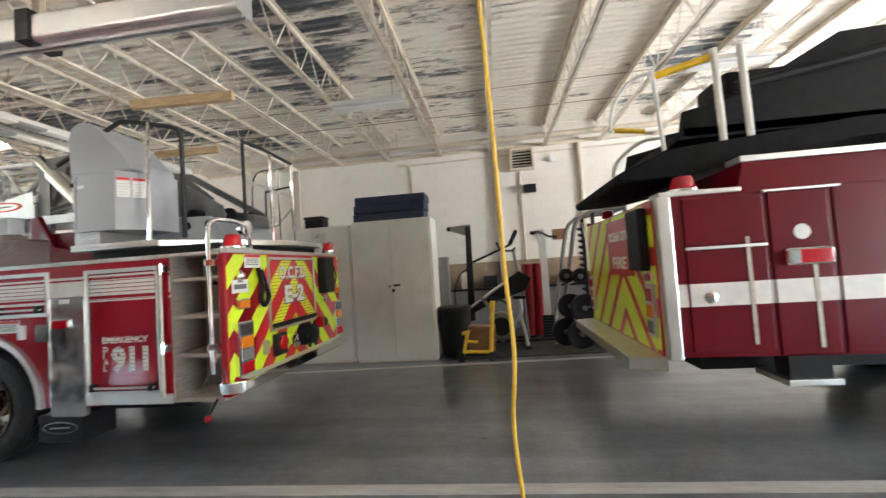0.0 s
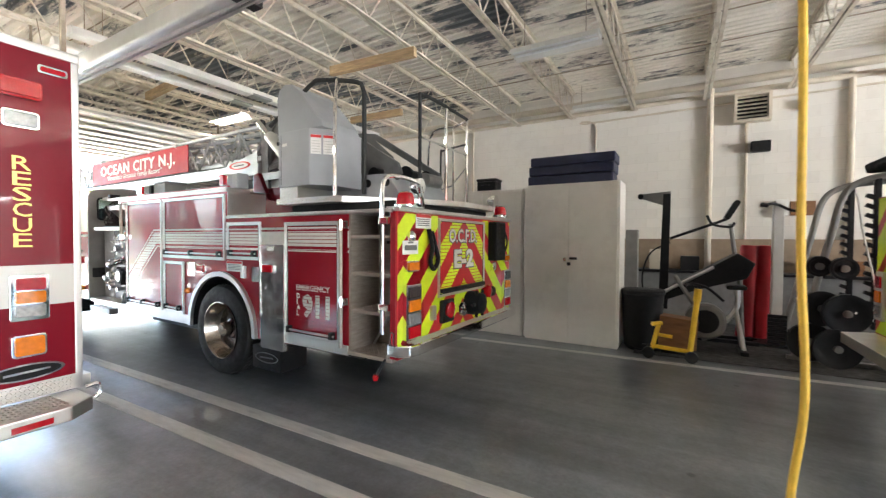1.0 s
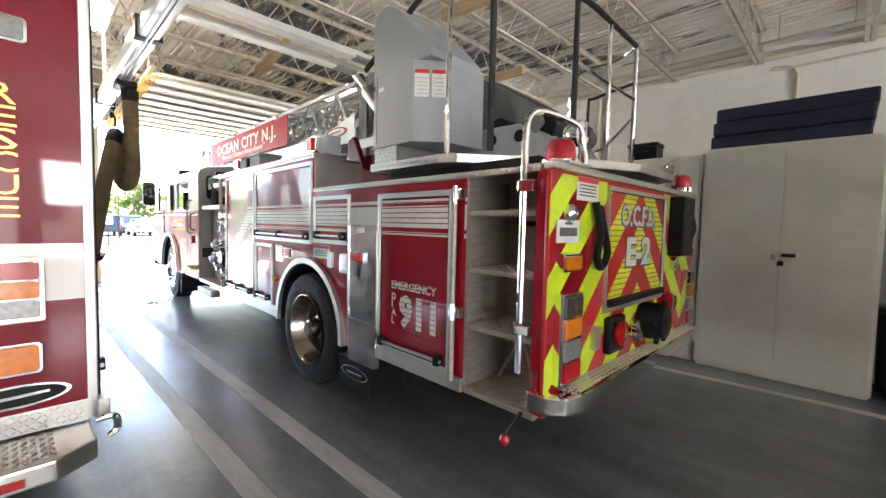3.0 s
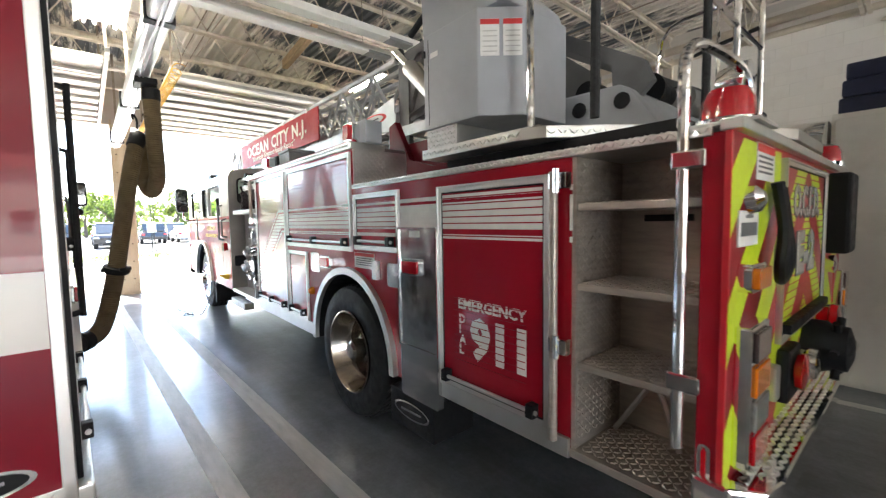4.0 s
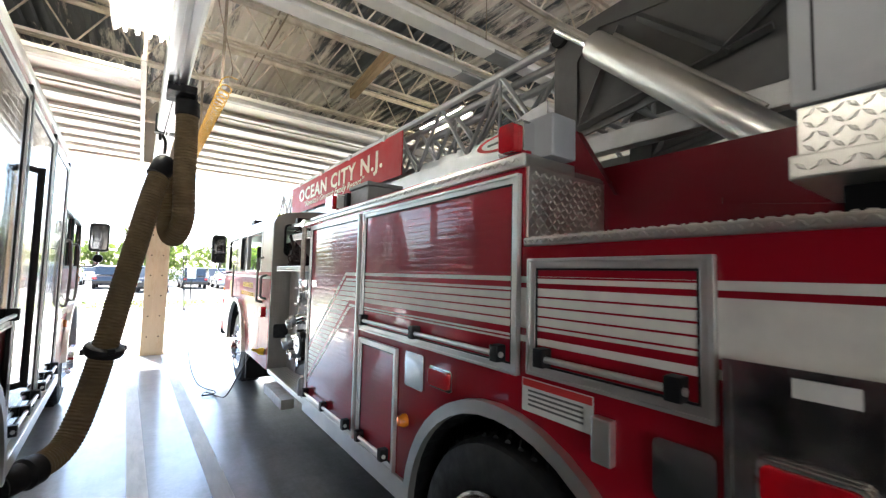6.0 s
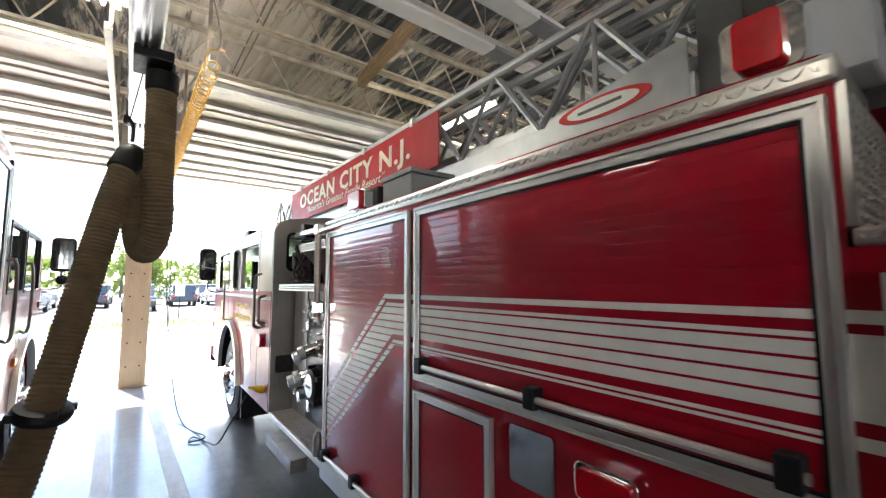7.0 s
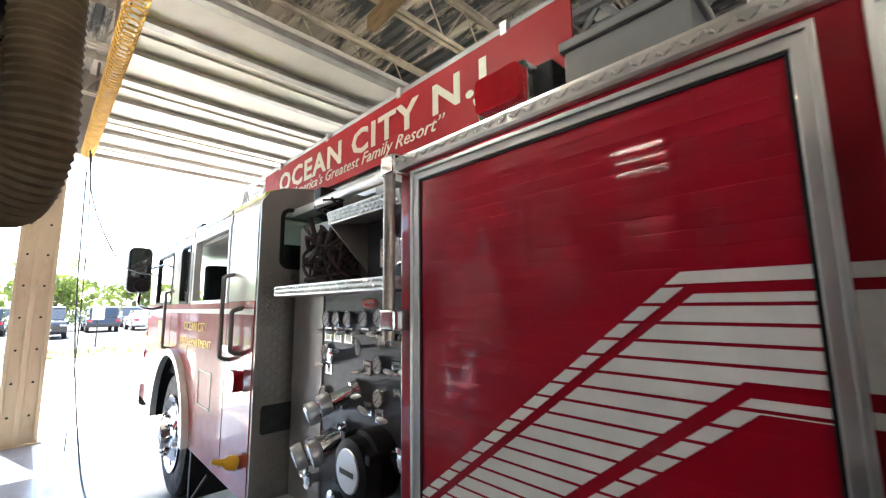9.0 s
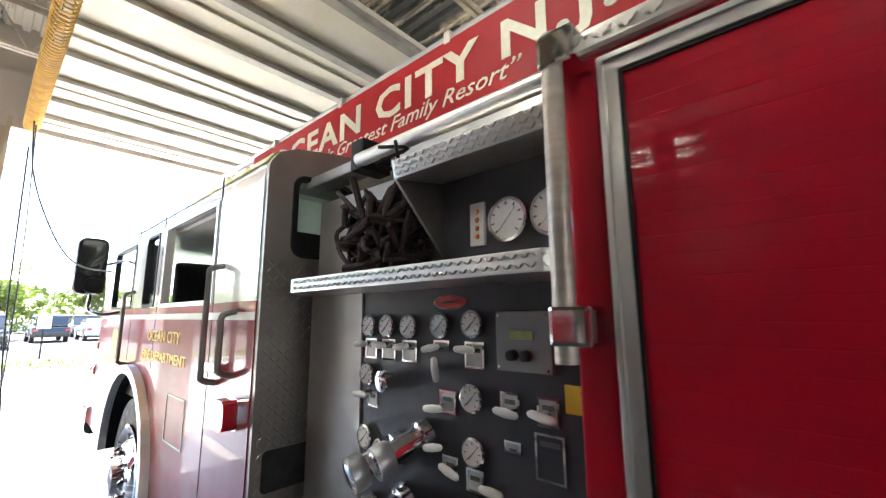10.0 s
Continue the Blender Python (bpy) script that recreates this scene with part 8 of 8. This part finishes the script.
part("handle", tube(B(), smooth_path([(0.0, 8.0, 1.98), (0.08, 8.0, 1.84), (0.30, 8.05, 1.80), (0.36, 8.1, 1.86)], 5), 0.02, 8), IRON, tm, smooth=True)

bk = thing("exercise_bike", "grey exercise bike with an enclosed fan wheel", "exercise bike", (0.05, 7.5, 0))
part("fan_housing", lathe(B(), [(-0.10, 0.10), (-0.10, 0.23), (-0.07, 0.26), (0.07, 0.26), (0.10, 0.23), (0.10, 0.10)], (-0.02, 7.5, 0.42), (0, 1, 0), 28), FRAME_GREY, bk, smooth=True)
part("fan_grille", lathe(B(), [(0.0, 0.17), (0.02, 0.16), (0.022, 0.02)], (-0.02, 7.40, 0.42), (0, -1, 0), 24), BLACK, bk, smooth=True)
part("frame_tube", tube(B(), smooth_path([(-0.3, 7.5, 0.10), (0.1, 7.5, 0.32), (0.34, 7.5, 0.60), (0.36, 7.5, 0.90)], 5), 0.035, 8), ALU, bk, smooth=True)
part("front_leg", tube(B(), [(0.34, 7.5, 0.62), (0.44, 7.4, 0.05)], 0.03, 8), ALU, bk)
part("front_leg", tube(B(), [(0.34, 7.5, 0.62), (0.44, 7.62, 0.05)], 0.03, 8), ALU, bk)
part("stabiliser", bx(0.38, 0.48, 7.25, 7.75, 0.016, 0.07), IRON, bk, bevel=0.01)
part("stabiliser", bx(-0.38, -0.30, 7.25, 7.75, 0.016, 0.07), IRON, bk, bevel=0.01)
part("seat", bx(0.22, 0.46, 7.38, 7.62, 0.90, 0.96), BLACK, bk, bevel=0.03)
part("handlebar", tube(B(), smooth_path([(-0.28, 7.4, 0.92), (-0.2, 7.5, 0.95), (0.0, 7.5, 0.90), (0.2, 7.5, 0.72)], 5), 0.02, 8), IRON, bk, smooth=True)

bxs = thing("plyo_box", "brown-stained wooden step box", "box", (-0.37, 7.0, 0))
part("body", prism(B(), [(-0.60, 0.10), (-0.14, 0.10), (-0.12, 0.50), (-0.58, 0.54)], 'y', 6.86, 7.16), BOXWOOD, bxs, bevel=0.01)
part("foot", bx(-0.56, -0.18, 6.90, 7.12, 0.0, 0.10), IRON, bxs)

ys = thing("parallette_stand", "small yellow steel stand with black rubber wheels", "stand", (-0.35, 6.65, 0))
part("long_leg", tube(B(), [(-0.22, 6.62, 0.10), (-0.14, 6.66, 0.90)], 0.035, 10), YELLOW, ys, "yellow tube", smooth=True)
part("sleeve", tube(B(), [(-0.15, 6.655, 0.80), (-0.138, 6.662, 0.96)], 0.046, 10), YELLOW, ys, smooth=True)
part("short_leg", tube(B(), [(-0.66, 6.62, 0.12), (-0.58, 6.66, 0.47)], 0.032, 10), YELLOW, ys, smooth=True)
part("cap", tube(B(), [(-0.66, 6.60, 0.46), (-0.55, 6.68, 0.47)], 0.03, 8), YELLOW, ys)
part("cross_tube", tube(B(), [(-0.66, 6.62, 0.16), (-0.22, 6.62, 0.14)], 0.028, 8), YELLOW, ys, smooth=True)
part("cross_tube", tube(B(), [(-0.60, 6.65, 0.32), (-0.42, 6.66, 0.30)], 0.024, 8), YELLOW, ys, smooth=True)
part("pin", tube(B(), [(-0.78, 6.6, 0.17), (-0.5, 6.62, 0.16)], 0.012, 6), IRON, ys)
for x in (-0.70, -0.20):
    w = part("wheel", lathe(B(), [(-0.03, 0.05), (-0.03, 0.075), (0.03, 0.075), (0.03, 0.05)], (x, 6.58, 0.076), (0, 1, 0), 18), RUBBER, ys, smooth=True)
    part("bracket", bx(x - 0.03, x + 0.03, 6.55, 6.66, 0.06, 0.15), IRON, w, bevel=0.006)

for x0 in (0.47, 0.69):
    rmt = solo("rolled_mat", lathe(B(), [(0.0, 0.11), (0.02, 0.125), (0.7, 0.12), (1.46, 0.125), (1.5, 0.11)], (x0 + 0.1, 8.6, 0.016), (0.03, 0, 1), 22), RED_VINYL, "rolled red vinyl mat standing on end", "mat", "rolled mats", smooth=True)
    settled(rmt)

cs = thing("cable_station", "white-painted cable pulley column", "exercise machine", (0.92, 8.3, 0))
part("column", bx(0.85, 0.98, 8.22, 8.36, 0.03, 2.15), LAMP_WHITE, cs, bevel=0.008)
part("base", bx(0.65, 1.2, 8.05, 8.5, 0.016, 0.05), IRON, cs, bevel=0.008)
for a in ((0.72, 2.12), (1.14, 2.02)):
    part("arm", tube(B(), smooth_path([(0.92, 8.22, 2.12), ((0.92 + a[0]) / 2, 8.15, a[1] + 0.02), (a[0], 8.1, a[1])], 4), 0.02, 8), IRON, cs, smooth=True)
    part("grip", lathe(B(), [(-0.05, 0.02), (-0.04, 0.032), (0.04, 0.032), (0.05, 0.02)], (a[0], 8.1, a[1]), (1, 0, -0.2), 12), BLACK, cs, smooth=True)
for i in range(8):
    part("weight_plate", bx(0.80, 1.03, 8.17, 8.215, 0.05 + i * 0.055, 0.10 + i * 0.055), IRON, cs, bevel=0.006)


def smith_rack():
    r = thing("power_rack", "grey tube power rack holding black weight plates", "weight rack", (1.6, 7.9, 0))
    for y in (7.45, 8.35):
        part("frame_tube", tube(B(), smooth_path([(0.98, y, 0.03), (1.08, y, 0.5), (1.30, y, 1.6), (1.42, y, 2.15), (1.60, y, 2.34), (1.9, y, 2.40), (2.3, y, 2.42)], 5), 0.04, 10), FRAME_GREY, r, "bent grey frame tube", smooth=True)
        part("rear_post", tube(B(), [(2.3, y, 0.03), (2.3, y, 2.42)], 0.04, 10), FRAME_GREY, r)
        part("foot", bx(0.9, 2.4, y - 0.04, y + 0.04, 0.016, 0.07), FRAME_GREY, r, bevel=0.008)
        sb = part("safety_post", bx(1.70, 1.76, y - 0.03, y + 0.03, 0.5, 2.36), IRON, r, bevel=0.006)
        for i in range(13):
            part("hook", prism(B(), [(1.62, 0.70 + i * 0.12), (1.70, 0.66 + i * 0.12), (1.70, 0.72 + i * 0.12), (1.64, 0.74 + i * 0.12)], 'y', y - 0.025, y + 0.025), IRON, sb)
    part("top_bar", tube(B(), [(2.3, 7.45, 2.42), (2.3, 8.35, 2.42)], 0.035, 8), FRAME_GREY, r)
    part("bar", tube(B(), [(1.5, 7.2, 0.72), (1.5, 8.6, 0.72)], 0.015, 8), CHROME, r)
    part("cross_bar", tube(B(), [(1.15, 7.3, 0.72), (1.15, 8.4, 0.72)], 0.03, 8), FRAME_GREY, r)
    for x, y, z, rad in ((1.17, 7.30, 1.27, 0.13), (1.40, 7.28, 1.25, 0.14), (1.20, 7.28, 0.74, 0.22), (1.42, 7.22, 0.70, 0.24), (1.10, 7.30, 0.30, 0.24), (1.34, 7.20, 0.26, 0.245)):
        w = part("weight_plate", lathe(B(), [(-0.025, 0.04), (-0.025, rad * 0.75), (-0.03, rad * 0.8), (-0.03, rad), (0.03, rad), (0.03, rad * 0.8), (0.02, rad * 0.72), (0.02, 0.04)], (x, y, z), (0.12, -1, 0), 28), IRON, r, "black iron weight plate", smooth=True)
        part("hub", lathe(B(), [(0.0, 0.045), (0.05, 0.045), (0.055, 0.02)], (x, y, z), (0.12, -1, 0), 14), FRAME_GREY, w, smooth=True)
        part("peg", cyl(B(), (x, y + 0.02, z), (x + 0.03, 7.46, z), 0.018, 8), CHROME, r)
    part("strap", tube(B(), smooth_path([(1.55, 7.5, 2.2), (1.62, 7.42, 1.6), (1.72, 7.4, 1.0), (1.70, 7.4, 0.6)], 5), 0.01, 6), LABEL, r)
    return r


smith_rack()
wb = thing("weight_bench", "low black weight bench with a pale pad edge", "bench", (2.0, 7.2, 0))
part("pad", bx(1.75, 2.6, 7.1, 7.4, 0.42, 0.50), LABEL, wb, bevel=0.02)
part("frame", bx(1.8, 2.55, 7.2, 7.3, 0.30, 0.42), IRON, wb, bevel=0.01)
for x in (1.85, 2.5):
    part("leg", bx(x - 0.03, x + 0.03, 7.12, 7.38, 0.016, 0.30), IRON, wb, bevel=0.006)


# ---------------------------------------------------------------- outside
ground = tagged(new("ground", mesh_of("ground", prism(B(), ellipse(0, 0, 900, 900, 48), 'z', -0.4, -0.10), ASPHALT)), "pale asphalt ground out to the horizon", "ground", kind="structure")
tagged(new("pavement", mesh_of("pavement", bx(-23.8, WX - 0.3, -40, 40, -0.10, -0.07), APRON)), "sunlit concrete apron before the doors", "pavement", kind="structure")
tagged(new("pavement", mesh_of("pavement", bx(EX + 0.3, 26, -40, 40, -0.10, -0.07), APRON)), "sunlit concrete apron before the doors", "pavement", kind="structure")
tagged(new("kerb", mesh_of("kerb", bx(-24.1, -23.8, -60, 60, -0.1, 0.05), APRON)), "pale concrete kerb", "kerb", kind="structure")
tagged(new("ground", mesh_of("ground", bx(-28.6, -24.1, -60, 60, -0.1, 0.02), GRASS)), "strip of dry mown grass", "lawn", kind="structure")
rnd = random.Random(11)
bm = B()
for i in range(5000):
    x, y = rnd.uniform(-28.5, -24.2), rnd.uniform(-14, 22)
    a = rnd.uniform(0, 6.28)
    hgt = rnd.uniform(0.04, 0.12)
    p = Vector((x, y, 0.02))
    s = Vector((math.cos(a), math.sin(a), 0)) * 0.02
    bm.faces.new([bm.verts.new(p - s), bm.verts.new(p + s), bm.verts.new(p + Vector((rnd.uniform(-0.04, 0.04), rnd.uniform(-0.04, 0.04), hgt)))])
solo("grass", bm, GRASS, "short dry grass on the verge", "grass", kind="stuff")
tagged(new("road", mesh_of("road", bx(-90, -28.6, -60, 80, -0.1, 0.0), mat("car_park_asphalt", (0.12, 0.118, 0.112), 0.85, 0, 0.12, 0.6, bump=0.15, bscale=30))), "sun-bleached car park", "car park", kind="structure")

CAR_PAINTS = [mat("car_paint_" + n, c, 0.25, 0.2, 0.03, 3, coat=1.0) for n, c in (("silver", (0.5, 0.51, 0.52)), ("blue", (0.10, 0.15, 0.26)), ("white", (0.75, 0.75, 0.74)), ("black", (0.02, 0.02, 0.022)), ("grey", (0.16, 0.17, 0.18)))]


def car(paint, colour, tall):
    c = thing("parked_car", colour + " car parked in the open lot", "car", (0, 0, 0), group="parked cars")
    h = 1.75 if tall else 1.45
    prof = [(-2.2, 0.35), (-2.25, 0.75), (-2.1, 0.95), (-1.2, 1.02), (-0.9 if not tall else -1.0, 1.05), (1.9, 1.05), (2.15, 0.95), (2.25, 0.6), (2.2, 0.35)]
    part("body", prism(B(), prof, 'x', -0.88, 0.88), paint, c, bevel=0.06)
    cab = [(-1.15, 1.03), (-0.55, h - 0.06), (-0.3, h), (1.1 if not tall else 1.6, h), (1.35 if not tall else 1.85, h - 0.08), (1.85 if not tall else 2.05, 1.03)]
    part("glasshouse", prism(B(), cab, 'x', -0.76, 0.76), GLASS_DARK, c, "dark glass", bevel=0.04)
    roof = [(-0.6, h - 0.05), (-0.3, h + 0.015), (1.15 if not tall else 1.65, h + 0.015), (1.3 if not tall else 1.8, h - 0.05)]
    part("roof", prism(B(), roof, 'x', -0.74, 0.74), paint, c, bevel=0.03)
    for y in (-1.4, 1.35):
        for s in (-1, 1):
            w = part("wheel", lathe(B(), [(0, 0.2), (0.0, 0.31), (0.03, 0.33), (0.2, 0.33)], (s * 0.90, y, 0.33), (-s, 0, 0), 20), RUBBER, c, smooth=True)
            part("rim", lathe(B(), [(-0.01, 0.2), (0.005, 0.19)], (s * 0.90, y, 0.33), (s, 0, 0), 16), ALU, w)
    for s in (-1, 1):
        part("headlight", bx(s * 0.72 - 0.15, s * 0.72 + 0.15, -2.27, -2.15, 0.68, 0.80), LENS_CLEAR, c, bevel=0.02)
        part("tail_light", bx(s * 0.74 - 0.12, s * 0.74 + 0.12, 2.15, 2.27, 0.72, 0.86), LENS_RED, c, bevel=0.02)
    part("number_plate", bx(-0.26, 0.26, -2.285, -2.24, 0.45, 0.56), LABEL, c)
    return c


proto = [car(p, n, t) for p, n, t in ((CAR_PAINTS[0], "silver", False), (CAR_PAINTS[1], "muted blue", False), (CAR_PAINTS[2], "white", True), (CAR_PAINTS[3], "black", True), (CAR_PAINTS[4], "grey", False))]
spots = []
for row, (x, face) in enumerate(((-39.0, 90), (-45.0, -90), (-52.5, 90), (-59.0, -90), (-67.5, 90))):
    for k in range(-6, 12):
        if rnd.random() < (0.42 if row == 0 else 0.72):
            spots.append((x + rnd.uniform(-0.3, 0.3), k * 2.8 + rnd.uniform(-0.2, 0.2), face + rnd.uniform(-2, 2)))
used = set()
for i, (x, y, r) in enumerate(spots):
    k = rnd.randrange(5)
    if k not in used:
        proto[k].matrix_world = pose(x, y, 0, 0, 0, r)
        used.add(k)
    else:
        copy_thing(proto[k], pose(x, y, 0, 0, 0, r))


def tree(x, y, h, seed, leaf):
    rn = random.Random(seed)
    t = thing("tree", "leafy green tree behind the car park", "tree", (x, y, 0), group="trees behind the car park")
    bm = B()
    tube(bm, smooth_path([(x, y, -0.1), (x + 0.1, y, h * 0.25), (x - 0.1, y + 0.1, h * 0.55), (x, y, h * 0.8)], 3), 0.2, 8, True, [0.22 - 0.19 * i / 9 for i in range(10)])
    for i in range(7):
        a, z0 = rn.uniform(0, 6.28), h * rn.uniform(0.25, 0.6)
        d = Vector((math.cos(a), math.sin(a), 0)) * h * rn.uniform(0.18, 0.34)
        tube(bm, [(x, y, z0), Vector((x, y, z0 + h * 0.1)) + d * 0.5, Vector((x, y, z0 + h * 0.22)) + d], 0.06, 6, True, [0.08, 0.05, 0.02])
    part("trunk", bm, BARK, t)
    bm = B()
    clumps = [(Vector((x, y, h * 0.6)) + Vector((rn.gauss(0, 1) * h * 0.17, rn.gauss(0, 1) * h * 0.17, rn.gauss(0, 1) * h * 0.15)), h * rn.uniform(0.07, 0.15)) for _ in range(20)]
    for c, r in clumps:
        for _ in range(70):
            v = Vector((rn.gauss(0, 1), rn.gauss(0, 1), rn.gauss(0, 0.8))).normalized() * r * rn.uniform(0.6, 1.1)
            a = Vector((rn.gauss(0, 1), rn.gauss(0, 1), rn.gauss(0, 1))).normalized() * h * 0.026
            b = a.orthogonal().normalized() * h * 0.016
            p = c + v
            bm.faces.new([bm.verts.new(p - a), bm.verts.new(p + b), bm.verts.new(p + a), bm.verts.new(p - b)])
    part("crown", bm, leaf, t, "crown of small leaves")
    return t


for i in range(30):
    y = -58 + i * 5.4 + rnd.uniform(-1.5, 1.5)
    tree(-72 - rnd.uniform(0, 12), y, rnd.uniform(4.8, 7.8), i, LEAF if i % 3 else LEAF_B)
for x, y, h, s in ((-50, 3.4, 5.2, 70), (-50, -8.5, 6.0, 71), (-62, 14, 5.5, 73), (-45, -13, 6, 74)):
    tree(x, y, h, s, LEAF_B if s % 2 else LEAF)
bm = B()
for i in range(2600):
    p = Vector((rnd.uniform(-93, -84), rnd.uniform(-90, 110), rnd.uniform(0, 5.5) ** 1.0))
    a = Vector((rnd.gauss(0, 1), rnd.gauss(0, 1), rnd.gauss(0, 1))).normalized() * 0.8
    b = a.orthogonal().normalized() * 0.5
    bm.faces.new([bm.verts.new(p - a), bm.verts.new(p + b), bm.verts.new(p + a), bm.verts.new(p - b)])
solo("far_trees", bm, LEAF, "dense far belt of green trees", "trees", kind="stuff")
sg = thing("lot_sign", "small white sign on a post by the car park", "sign", (-29.2, 4.3, 0))
part("post", cyl(B(), (-29.2, 4.3, 0), (-29.2, 4.3, 1.6), 0.03, 8), IRON, sg)
part("board", bx(-29.16, -29.14, 4.1, 4.5, 1.2, 1.75), LABEL, sg, bevel=0.004)
# houses seen in reflections behind the camera
hs = thing("house", "pale house across the far street", "house", (34, 3, 0))
part("wall", bx(33, 42, -6, 12, -0.06, 5.5), OUTWALL, hs)
part("roof", prism(B(), [(-6.6, 5.5), (3, 9.0), (12.6, 5.5)], 'x', 32.5, 42.5), mat("red_shingle_roof", (0.3, 0.1, 0.08), 0.8, 0, 0.15, 6), hs)
for y in (-4, 0, 4, 8):
    w = part("window", bx(32.95, 33.0, y, y + 1.3, 1.2, 2.8), WHITE, hs)
    part("pane", bx(32.93, 32.95, y + 0.08, y + 1.22, 1.28, 2.72), GLASS_DARK, w)


# ---------------------------------------------------------------- wall blocks, last
bm0 = bx(0.004, 0.396, -0.004, 0.0, 0.004, 0.196)
block_me = mesh_of("block", bm0, BLOCK)
rest = B()
count = 0
for row in range(-1, 24):
    z = row * 0.2
    if z > 4.75:
        break
    off = 0.2 if row % 2 else 0.0
    for col in range(-15, 13):
        x = col * 0.4 + off
        if count < 300 and -3.4 <= x <= 2.2 and 1.6 <= z <= 4.3:
            b = new("block", block_me)
            b.location = (x, NY, z)
            b.parent = wall_n
            count += 1
        else:
            box(rest, x + 0.004, x + 0.396, NY - 0.004, NY, z + 0.004, z + 0.196)
r = new("blocks", mesh_of("blocks", rest, BLOCK))
r.parent = wall_n
r["kind"] = "stuff"
